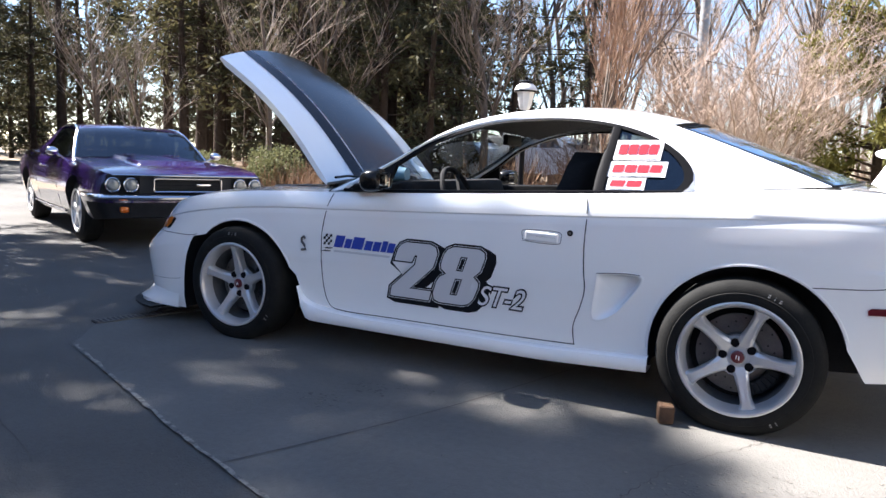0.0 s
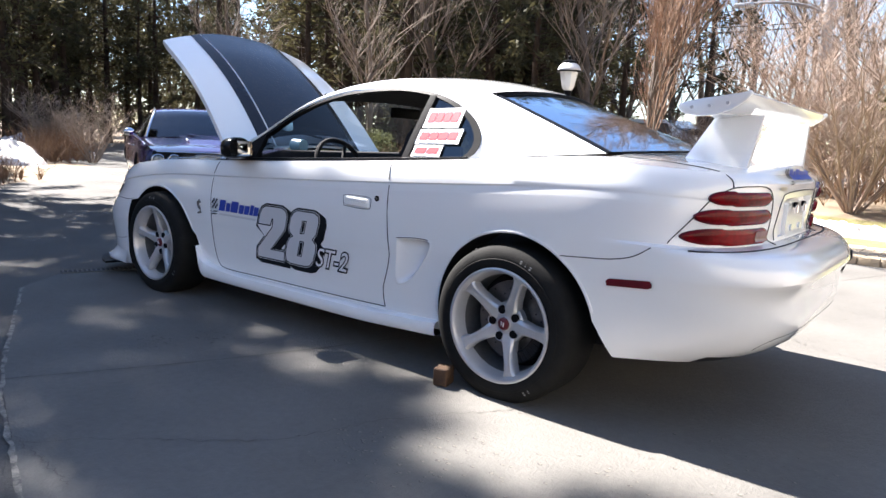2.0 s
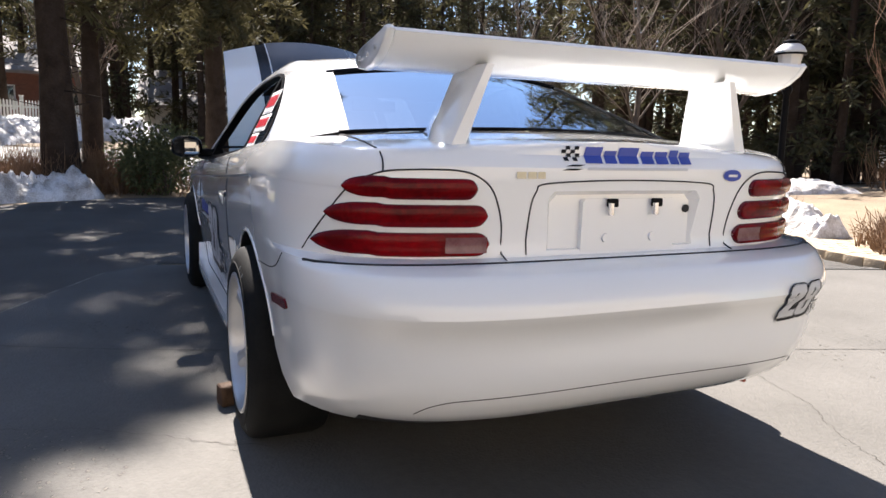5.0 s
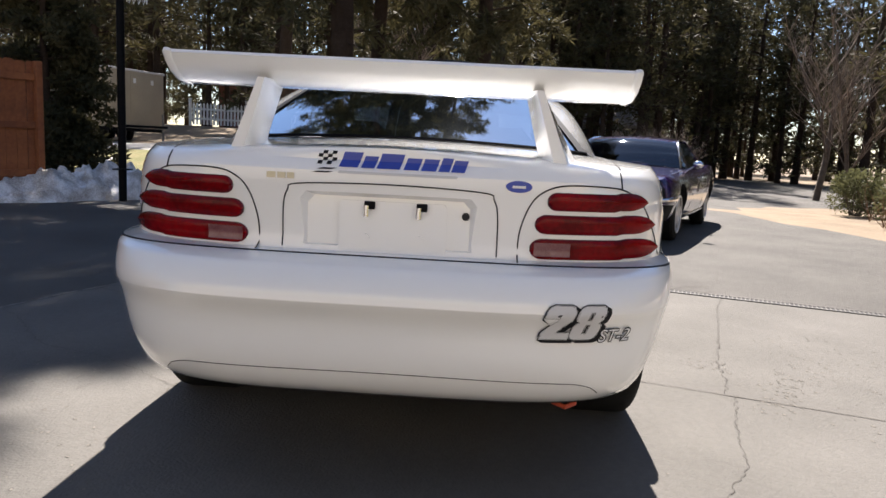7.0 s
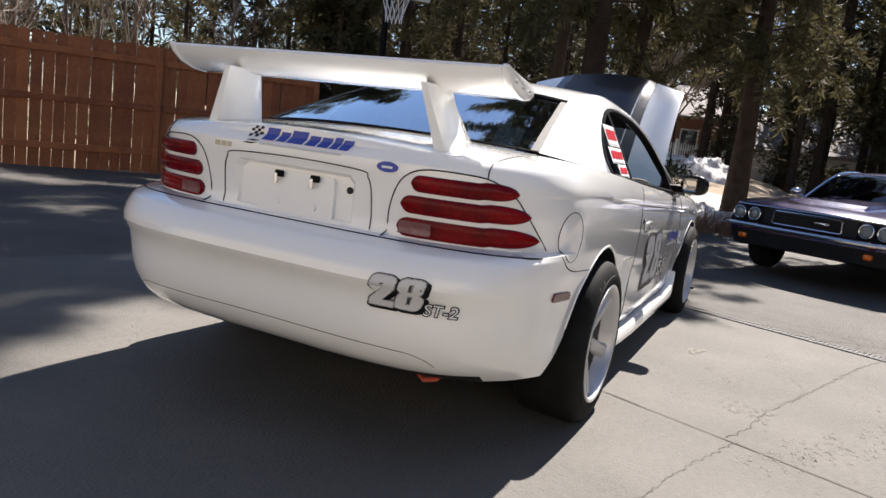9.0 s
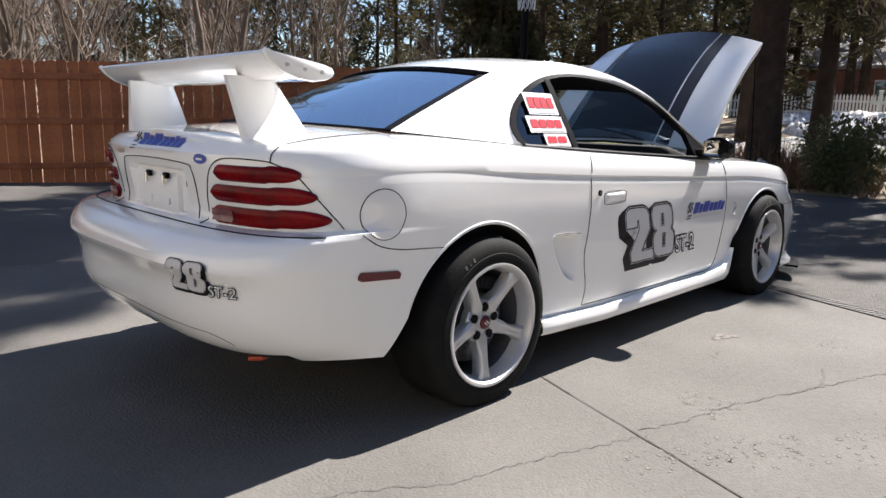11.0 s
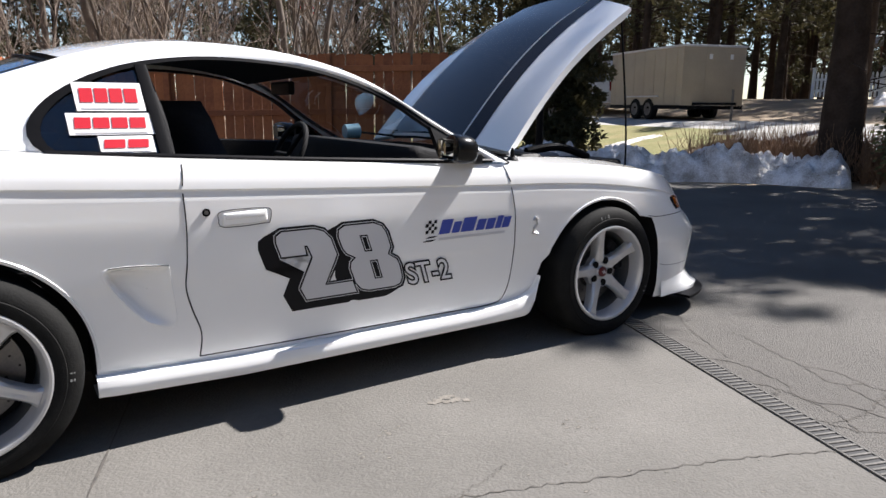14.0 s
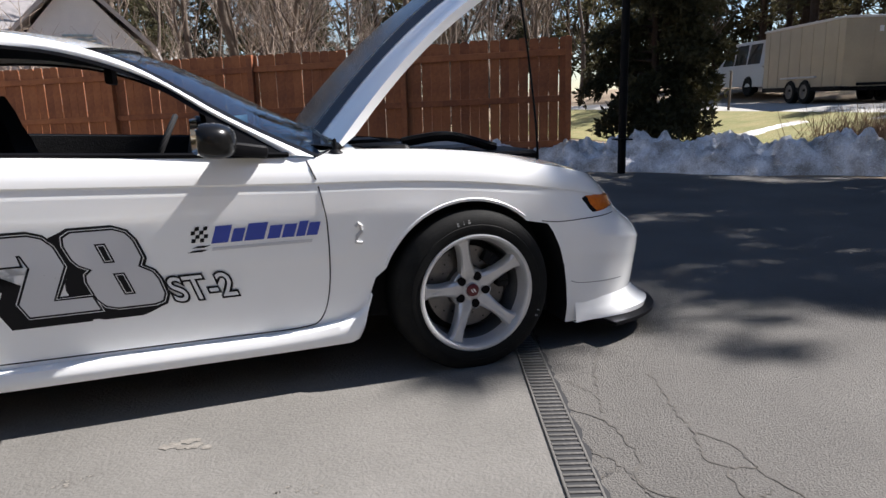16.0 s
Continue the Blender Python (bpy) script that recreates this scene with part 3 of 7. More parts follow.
    for f in bm.faces:
        c = f.calc_center_median()
        f.material_index = 0
        for x, r in ((AXLE - 0.01, ARCH_F), (-AXLE - 0.015, ARCH_R)):
            if abs(c.y) < 0.9 and (c.x - x) ** 2 + (c.z - HUB) ** 2 < (r + 0.10 if c.z < HUB + 0.1 else r) ** 2 + 0.001 and not (abs(f.normal.y) > 0.75 and abs(c.y) > 0.7) and not (-0.93 < c.x < -0.66) and c.x > -1.8:
                f.material_index = 1
        if 1.2 < c.x < 1.73 and c.z < 0.56 and abs(c.y) < 0.9 and not (abs(f.normal.y) > 0.6 and abs(c.y) > 0.7):
            f.material_index = 1
        if f.normal.z < -0.8 and c.z < 0.34:
            f.material_index = 1
        inside = (-1.60 < c.x < 0.73 and abs(c.y) < 0.75) or (0.89 < c.x < 1.95 and abs(c.y) < 0.63)
        if inside and (c.z < 0.8 or abs(f.normal.z) < 0.6):
            f.material_index = 1
    finish(bm, 28)
    bm.to_mesh(done)
    bm.free()
    ob.parent = car
    return ob


# roof rail and window line of the left side, seen square on
RAIL = [(0.71, 0.85), (0.45, 0.985), (0.15, 1.17), (-0.08, 1.255), (-0.34, 1.295), (-0.62, 1.298), (-0.83, 1.262), (-1.05, 1.19), (-1.30, 1.098), (-1.47, 1.033), (-1.565, 0.995)]
LIGHT = [(0.61, 0.865), (0.48, 0.945), (0.37, 1.012), (0.22, 1.112), (0.03, 1.19), (-0.17, 1.235), (-0.45, 1.252), (-0.67, 1.232), (-0.84, 1.185), (-0.97, 1.115), (-1.04, 1.04), (-1.045, 0.98), (-1.01, 0.945)]


def flank(x, z, out=0.0):
    return Vector((x, 0.80 - (z - 0.86) * 0.50 - max(z - 1.15, 0) ** 2 * 1.6 + out, z))


def rail(n):
    out = []
    for p in spline([(x, z, 0) for x, z in RAIL], n):
        q = flank(p.x, p.y)
        k = min(max((-0.45 - q.x) / 0.4, 0), 1)
        q.y += (curve([(-1.6, 0.624), (-1.2, 0.548), (-0.83, 0.488), (-0.4, 0.52)], q.x) - q.y) * k * k * (3 - 2 * k)
        out.append(q)
    return out


def light(n):
    return [flank(p.x, p.y) for p in spline([(x, z, 0) for x, z in LIGHT], n)]


def mirrored(p, s):
    return Vector((p[0], p[1] * s, p[2]))


def span(o, k):
    """A point between the two roof rails, k from -1 to 1."""
    bow = curve([(-1.6, -0.17), (-0.95, -0.07), (-0.6, 0.0), (-0.1, 0.08), (0.3, 0.17), (0.71, 0.24)], o.x)
    rise = curve([(-1.6, 0.02), (-0.95, 0.035), (-0.5, 0.035), (0.0, 0.03), (0.71, 0.03)], o.x)
    return Vector((o.x + bow * (1 - k * k), o.y * k, o.z + rise * (1 - k * k)))


def coupe_top(car):
    R, D = rail(61), light(61)
    for s in (1, -1):
        bm = bmesh.new()
        rows = []
        for a, b in zip(R, D):
            rows.append([mirrored(a.lerp(b, t) + Vector((0, 0.012 * math.sin(t * math.pi), 0)), s) for t in (0, 0.25, 0.5, 0.75, 1)] + [mirrored(b + Vector((0, -0.03, 0)), s)])
        grid(bm, rows)
        part("roof_pillar", bm, WHITE, car, angle=50)
        # black frame round the opening
        bm = bmesh.new()
        rows = []
        for i, b in enumerate(D):
            c = Vector((-0.22, 0, 1.0))
            inn = b.lerp(Vector((c.x, b.y, c.z)), 0.045)
            inn = flank(inn.x, inn.z)
            rows.append([mirrored(b + Vector((0, 0.004, 0)), s), mirrored(inn + Vector((0, 0.003, 0)), s), mirrored(inn + Vector((0, -0.04, 0)), s)])
        grid(bm, rows)
        part("window_frame", bm, BLACK, car, "black window frame", angle=40)
    ks = [k / 10 for k in range(-10, 11)]
    def band(name, x0, x1, material, lift=0.0, label="", edge=1.0, thick=0.0):
        rows = [[span(o, k * edge) + Vector((0, 0, lift)) for k in ks] for o in R if x1 <= o.x <= x0]
        bm = bmesh.new()
        grid(bm, rows)
        return part(name, bm, material, car, label, angle=60)
    band("roof", 0.02, -0.95, WHITE)
    band("headliner", 0.04, -0.97, CABIN, -0.035, "black headliner", 0.95)
    w = band("windshield", 0.73, 0.0, CLEAR, -0.004, "clear windscreen")
    w.visible_shadow = False
    g = band("rear_window", -0.92, -1.62, REARGLASS, -0.004, "blue-tinted rear window")
    g.visible_shadow = False
    # black borders of the glass
    for x0, x1, nm in ((0.73, 0.0, "windshield_seal"), (-0.92, -1.62, "rear_window_seal")):
        sel = [o for o in R if x1 <= o.x <= x0]
        for s in (1, -1):
            bm = bmesh.new()
            grid(bm, [[span(o, s * k) + Vector((0, 0, 0.002)) for k in (1.0, 0.955)] for o in sel])
            part(nm, bm, BLACK, car)
        for o in (sel[0], sel[-1]):
            bm = bmesh.new()
            tube(bm, [span(o, k) + Vector((0, 0, 0.001)) for k in ks], 0.005, 6)
            part(nm, bm, BLACK, car)


car = thing("sports_coupe", "white two-door race coupe with raised hood and tall rear wing", "car")
body = coupe_body(car)
coupe_top(car)


CAPRED = mat("cap_red", (0.10, 0.008, 0.012), 0.3)


def wheel(car, x, side, width, turn):
    """Deep five-spoke alloy wheel; side +1 left, -1 right."""
    m = pose(x, side * 0.885, HUB, 0, turn, 0 if side > 0 else 180)

    def add(name, bm, material, parent, label="", spin=0.0, angle=32):
        ob = part(name, bm, material, parent, label, angle)
        ob.matrix_world = m @ pose(0, 0, 0, 0, spin, 0)
        return ob

    w, R = width, TYRE
    bm = bmesh.new()
    lathe(bm, [(-0.006, 0.224), (0.000, 0.232), (0.003, 0.238), (0.005, 0.252), (0.004, 0.266), (0.001, 0.268), (0.001, 0.271), (-0.003, 0.288), (-0.012, R - 0.016), (-0.026, R - 0.005), (-0.05, R), (-w + 0.05, R), (-w + 0.02, R - 0.01), (-w, 0.25), (-w + 0.01, 0.21)], 80)
    ty = add("tyre", bm, RUBBER, car, "black racing tyre", angle=40)
    # worn white maker's marks on the sidewall, as plain bars
    for a0, widths in ((88, (0.008, 0.003, 0.009)), (214, (0.004, 0.008))):
        bm = bmesh.new()
        ang = a0
        for bw in widths:
            c, sn = math.cos(radians(ang)), math.sin(radians(ang))
            for r0, r1 in ((0.274, 0.281), (0.283, 0.288)):
                bm.faces.new([bm.verts.new((r * c - t * sn, 0.0015 - (r - 0.271) * 0.24, r * sn + t * c)) for r, t in ((r0, -bw / 2), (r0, bw / 2), (r1, bw / 2), (r1, -bw / 2))])
            ang += 4.6
        add("sidewall_mark", bm, WORN, ty, "worn white sidewall mark")
    bm = bmesh.new()
    lathe(bm, [(-0.004, 0.233), (0.004, 0.231), (0.006, 0.226), (0.004, 0.218), (-0.003, 0.214), (-0.010, 0.211), (-0.022, 0.2085), (-0.040, 0.204), (-0.060, 0.199)], 80)
    rim = add("rim", bm, ALLOY, car, "satin silver alloy rim")
    # deep part of the rim, its shade painted in by a darker alloy
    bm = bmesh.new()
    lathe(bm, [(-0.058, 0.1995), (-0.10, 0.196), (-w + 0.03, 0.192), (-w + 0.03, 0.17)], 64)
    add("barrel", bm, SHADED_BARREL, rim, "alloy wheel barrel with the shade put into its grey")
    for i in range(5):
        a = 72 * i
        bm = bmesh.new()
        rows = []
        for t, hw in ((0, 0.041), (0.12, 0.037), (0.28, 0.028), (0.5, 0.0225), (0.72, 0.021), (0.88, 0.0235), (0.96, 0.030), (1.0, 0.036)):
            r = 0.030 + t * 0.178
            yy = -0.060 + 0.044 * t ** 0.8 - (0.004 if t == 1 else 0)
            rows.append([(-hw, yy - 0.050, r), (-hw, yy - 0.011, r), (-hw * 0.66, yy - 0.001, r), (-hw * 0.40, yy, r), (0, yy - 0.0035, r), (hw * 0.40, yy, r), (hw * 0.66, yy - 0.001, r), (hw, yy - 0.011, r), (hw, yy - 0.050, r)])
        grid(bm, rows, closed=True)
        add("spoke", bm, ALLOY, rim, spin=a, angle=38)
        bm = bmesh.new()
        lathe(bm, [(-0.070, 0.0200), (-0.0535, 0.0200), (-0.0525, 0.0218), (-0.0545, 0.0226)], 16)
        for v in bm.verts:
            v.co.z += 0.057
        add("lug_seat", bm, ALLOY, rim, spin=a + 36)
        bm = bmesh.new()
        rod(bm, (0, -0.075, 0.057), (0, -0.050, 0.057), 0.0192, 0.0170, 10)
        add("lug_nut", bm, BLACK, rim, spin=a + 36)
    bm = bmesh.new()
    lathe(bm, [(-0.095, 0.084), (-0.068, 0.082), (-0.060, 0.074), (-0.0575, 0.05), (-0.0575, 0.030), (-0.05, 0.026)], 40)
    add("hub", bm, ALLOY, rim)
    bm = bmesh.new()
    lathe(bm, [(-0.05, 0.026), (-0.044, 0.0245), (-0.040, 0.017), (-0.039, 0.0)], 24)
    add("centre_cap", bm, CAPRED, rim, "red centre cap")
    bm = bmesh.new()
    for u, wd in ((-0.006, 0.008), (0.007, 0.006)):
        box(bm, (wd * 0.6, 0.003, 0.018), (u * 0.8, -0.0385, 0), (0, 20, 0), 0.001, 1)
    add("cap_emblem", bm, DECALW, rim)
    bm = bmesh.new()
    lathe(bm, [(-0.135, 0.165), (-0.118, 0.165), (-0.118, 0.09), (-0.10, 0.085), (-0.10, 0.0)], 48)
    disc = add("brake_disc", bm, STEEL, rim, "grey steel brake disc")
    for k in range(24):
        bm = bmesh.new()
        rr = 0.115 + 0.035 * ((k * 7) % 3) / 2
        bmesh.ops.create_circle(bm, cap_ends=True, segments=8, radius=0.004, matrix=pose(rr * math.cos(k * 0.2618), -0.1172, rr * math.sin(k * 0.2618), 90, 0, 0))
        add("vent_hole", bm, SEAM, disc)
    bm = bmesh.new()
    for q in range(7):
        a = radians(150 + 9 * q - turn)
        box(bm, (0.05, 0.055, 0.028), (0.145 * math.cos(a), -0.105, 0.145 * math.sin(a)), (0, -math.degrees(a), 0), 0.006, 1)
    add("caliper", bm, CABIN, rim, "black brake caliper")
    bm = bmesh.new()
    lathe(bm, [(-0.16, 0.196), (-0.16, 0.0)], 32)
    add("backing", bm, CABIN, rim)


for x, s, w, turn in ((AXLE, 1, 0.24, 3), (AXLE, -1, 0.24, 13), (-AXLE, 1, 0.265, -21), (-AXLE, -1, 0.265, 32)):
    wheel(car, x, s, w, turn)

# hood, open on its hinges
def hood(car):
    def pt(a, k):
        """a along from the hinge, k across."""
        half = 0.655 - 0.07 * a
        L = 1.075 + 0.10 * (1 - k * k)
        x = a * L
        bulge = 0.05 * (1 - k ** 2) + 0.022 * (1 if abs(k) < 0.5 else max(0, 1 - (abs(k) - 0.5) / 0.12)) * min(1, 3 * (1 - a) + 0.25)
        arch = 0.06 * math.sin(math.pi * min(a * 0.98, 1)) * 1.0
        return Vector((x, half * k, bulge + arch))
    m = pose(0.83, 0, 0.885, 0, -40, 0)
    ks = [-1, -0.98, -0.9, -0.75, -0.62, -0.56, -0.5, -0.44, -0.3, -0.15, 0, 0.15, 0.3, 0.44, 0.5, 0.56, 0.62, 0.75, 0.9, 0.98, 1]
    As = [i / 16 for i in range(17)]
    bm = bmesh.new()
    top = [[m @ pt(a, k) for k in ks] for a in As]
    und = [[m @ (pt(a, k * 0.99) - Vector((0, 0, 0.035 if 0 < i < 16 else 0.02))) for k in ks] for i, a in enumerate(As)]
    va, vb = grid(bm, top), grid(bm, und)
    for i in range(16):
        for j in (0, -1):
            bm.faces.new((va[i][j], va[i + 1][j], vb[i + 1][j], vb[i][j]))
    for i in (0, -1):
        for j in range(len(ks) - 1):
            bm.faces.new((va[i][j], va[i][j + 1], vb[i][j + 1], vb[i][j]))
    h = part("hood", bm, WHITE, car, "white open hood", angle=40)
    for k0, k1, mt, nm in ((-0.50, 0.50, STRIPE, "stripe"), (-0.63, -0.513, STRIPE, "stripe_edge"), (0.513, 0.63, STRIPE, "stripe_edge")):
        bm = bmesh.new()
        n = 14
        grid(bm, [[m @ (pt(a, k0 + (k1 - k0) * j / n) + Vector((0, 0, 0.003))) for j in range(n + 1)] for a in As])
        part(nm, bm, mt, h, "black hood stripe")
    return h


hood(car)


# ---- coupe: details laid on the body ----
from mathutils.bvhtree import BVHTree

skin = bmesh.new()
for ob in [body] + [o for o in car.children if o.name.startswith(("roof", "rear_window", "hood"))]:
    if ob.type == "MESH":
        skin.from_mesh(ob.data)
skin.normal_update()
BODY = BVHTree.FromBMesh(skin)
skin.free()


def drop(origin, way, lift=0.0):
    """Where a ray meets the coupe's skin, lifted back towards its start."""
    way = Vector(way).normalized()
    hit = BODY.ray_cast(Vector(origin), way)
    if hit[0] is None:
        return None
    return hit[0] - way * lift


def on_side(s, lift=0.0):
    return lambda u, v: drop((u, s * 2.0, v), (0, -s, 0), lift)


def on_tail(lift=0.0):
    return lambda u, v: drop((-3.2, u, v), (1, 0, 0), lift)


def on_top(lift=0.0):
    return lambda u, v: drop((u, v, 2.0), (0, 0, -1), lift)


def lay(bm, put, step=0.035):
    """Cuts a flat drawing (u in x, v in y) into small pieces and lays it on the skin."""
    us = [v.co.x for v in bm.verts]
    vs = [v.co.y for v in bm.verts]
    for lo, hi, n in ((min(us), max(us), (1, 0, 0)), (min(vs), max(vs), (0, 1, 0))):
        k = math.floor(lo / step) * step + step
        while k < hi - 1e-4:
            bmesh.ops.bisect_plane(bm, geom=bm.verts[:] + bm.edges[:] + bm.faces[:], plane_co=(k, k, 0), plane_no=n)
            k += step
    gone = []
    for v in bm.verts:
        p = put(v.co.x, v.co.y)
        if p is None:
            gone.append(v)
        else:
            v.co = p
    bmesh.ops.delete(bm, geom=gone, context="VERTS")
    return bm


def shape(*polys):
    bm = bmesh.new()
    for poly in polys:
        f = bm.faces.new([bm.verts.new((x, y, 0)) for x, y in poly])
        if f.normal.z < 0:
            f.normal_flip()
    bmesh.ops.triangulate(bm, faces=bm.faces, ngon_method="EAR_CLIP")
    return bm


def letters(text, size, grow=0.0, slant=0.0, wide=1.0, space=1.0):
    """Flat drawing of a word from the built-in font."""
    cu = bpy.data.curves.new("word", "FONT")
    cu.body, cu.size, cu.offset, cu.space_character = text, size, grow, space
    ob = bpy.data.objects.new("word", cu)
    scene.collection.objects.link(ob)
    me = bpy.data.meshes.new_from_object(ob.evaluated_get(bpy.context.evaluated_depsgraph_get()))
    bpy.data.objects.remove(ob)
    bm = bmesh.new()
    bm.from_mesh(me)
    for v in bm.verts:
        v.co.x = v.co.x * wide + v.co.y * slant
        v.co.z = 0
    return bm


def moved(bm, u, v, flip=1):
    for q in bm.verts:
        q.co.x, q.co.y = u + q.co.x * flip, v + q.co.y
    return bm


def slab(u0, v0, u1, v1, lean=0.0):
    return [(u0, v0), (u1, v0), (u1 + lean, v1), (u0 + lean, v1)]


def seam(name, pts, put, r=0.0028, n=40, parent=car):
    line = [p for p in (put(q.x, q.y) for q in spline([(a, b, 0) for a, b in pts], n)) if p is not None]
    bm = bmesh.new()
    tube(bm, line, r, 5)
    return part(name, bm, SEAM, parent)


TWO = [(0.0, 0.225), (0.008, 0.248), (0.033, 0.262), (0.155, 0.262), (0.187, 0.250), (0.205, 0.222), (0.207, 0.158), (0.123, 0.045), (0.235, 0.045), (0.238, 0.0), (0.035, 0.0), (0.027, 0.045), (0.113, 0.160), (0.108, 0.205), (0.096, 0.205), (0.092, 0.172), (0.0, 0.172)]
EIGHT = [(0.238, 0.222), (0.248, 0.248), (0.274, 0.262), (0.396, 0.262), (0.425, 0.248), (0.436, 0.222), (0.436, 0.165), (0.414, 0.135), (0.446, 0.110), (0.452, 0.084), (0.448, 0.032), (0.432, 0.008), (0.404, 0.0), (0.292, 0.0), (0.262, 0.010), (0.247, 0.036), (0.245, 0.096), (0.254, 0.120), (0.280, 0.137), (0.250, 0.156), (0.240, 0.176)]
SLITS = [[(0.327, 0.160), (0.350, 0.160), (0.350, 0.216), (0.327, 0.216)], [(0.335, 0.046), (0.360, 0.046), (0.360, 0.114), (0.335, 0.114)]]


def outset(poly, d):
    """The outline moved outwards by d."""
    n, out = len(poly), []
    area = sum(poly[i][0] * poly[(i + 1) % n][1] - poly[(i + 1) % n][0] * poly[i][1] for i in range(n))
    sgn = 1 if area > 0 else -1
    for i in range(n):
        a, b, c = Vector(poly[i - 1]), Vector(poly[i]), Vector(poly[(i + 1) % n])
        e, f = (b - a).normalized(), (c - b).normalized()
        n1, n2 = Vector((e.y, -e.x)) * sgn, Vector((f.y, -f.x)) * sgn
        k = n1 + n2
        k = k / max(k.dot(n1), 0.55)
        p = b + k * d
        out.append((p.x, p.y))
    return out


def race_number(prefix, u0, v0, f, size, lean, depth, put, fine=1.0):
    """Block numerals: a deep black shade, outline, white line, black line, grey face."""
    def lay_polys(name, polys, du, dv, material, lift, step=0.04):
        bm = shape(*[[((x + lean * y) * size, y * size) for x, y in p] for p in polys])
        step = step * 0.7 if fine > 0.5 else 0.012
        lift = (0.0006 if fine > 0.5 else 0.0045) + lift * 0.35
        part(prefix + name, lay(moved(bm, u0 + f * du, v0 + dv, f), put(lift), step), material, car, "black, white and grey race number")

    n = 4
    for k in range(n, 0, -1):
        t = k / n
        for p, e in ((TWO, 0), (EIGHT, 0.00015)):
            lay_polys("number_shade", [outset(p, 0.016)], depth[0] * t, depth[1] * t, INK, 0.0022 + 0.0003 * (n - k) + e, 0.05)
    for nm, g, mt, lift in (("number_outline", 0.017, INK, 0.0038), ("number_rim", 0.0085, DECALW, 0.0048), ("number_line", 0.0062, INK, 0.0058), ("number_face", 0.0 if fine > 0.5 else 0.003, GREY, 0.0068)):
        for p in (TWO, EIGHT):
            lay_polys(nm, [outset(p, g)], 0, 0, mt, lift + (0.0004 if p is EIGHT else 0))
    for nm, g, mt, lift in (("slit_line", 0.005, INK, 0.0080), ("slit_rim", -0.0005, DECALW, 0.0088), ("slit", -0.003, INK, 0.0096)):
        for p in SLITS:
            lay_polys(nm, [outset(p, g)], 0, 0, mt, lift)


def number_decal(s):
    """Race number and class mark on a door. s: side."""
    f = -s
    put = lambda lift: on_side(s, lift)
    if s > 0:
        race_number("", 0.365, 0.352, f, 1.06, 0.35, (0.040, -0.016), put)
    else:
        race_number("", -0.262, 0.390, f, 1.0, -0.35, (-0.048, -0.022), put)
    lean = 0.33 * s
    u1, v1 = (-0.140, 0.368) if s > 0 else (0.206, 0.388)
    for grow, mt, lift, nm in ((0.008, INK, 0.0044, "class_outline"), (0.0005, DECALW, 0.0050, "class_mark")):
        bm = moved(letters("ST-2", 0.135 if s > 0 else 0.124, grow, lean, 0.90), u1, v1, f)
        part(nm, lay(bm, put(lift)), mt, car)


def maker_mark(name, u, v, f, w, h, put):
    """A firm's mark, drawn as plain slanted blocks with a small chequered flag and a grey bar under it."""
    blocks = []
    x = 0.17 * w
    for k, bw in enumerate((0.14, 0.10, 0.17, 0.11, 0.11, 0.08, 0.10)):
        hh = 1.0 if k in (0, 2) else (0.9 if k == 5 else 0.78)
        blocks.append(slab(x, 0.32 * h, x + bw * w * 0.86, (0.32 + 0.62 * hh) * h, 0.20 * h * hh))
        x += bw * w
    part(name, lay(moved(shape(*blocks), u, v, f), put(0.003)), BLUE, car, "blue sponsor mark")
    part(name + "_bar", lay(moved(shape(slab(0.17 * w, 0.06 * h, 0.92 * w, 0.17 * h, 0.04 * h)), u, v, f), put(0.003)), GREY, car)
    flag = [slab(0.03 * w + 0.03 * w * i, (0.4 + 0.14 * j) * h, 0.06 * w + 0.03 * w * i, (0.54 + 0.14 * j) * h, 0.03 * h) for i in range(4) for j in range(4) if (i + j) % 2 == 0] + [slab(0.0, 0.05 * h, 0.10 * w, 0.12 * h, 0.02), slab(0.03 * w, 0.2 * h, 0.12 * w, 0.27 * h, 0.02)]
    part(name + "_flag", lay(moved(shape(*flag), u, v, f), put(0.003)), INK, car)


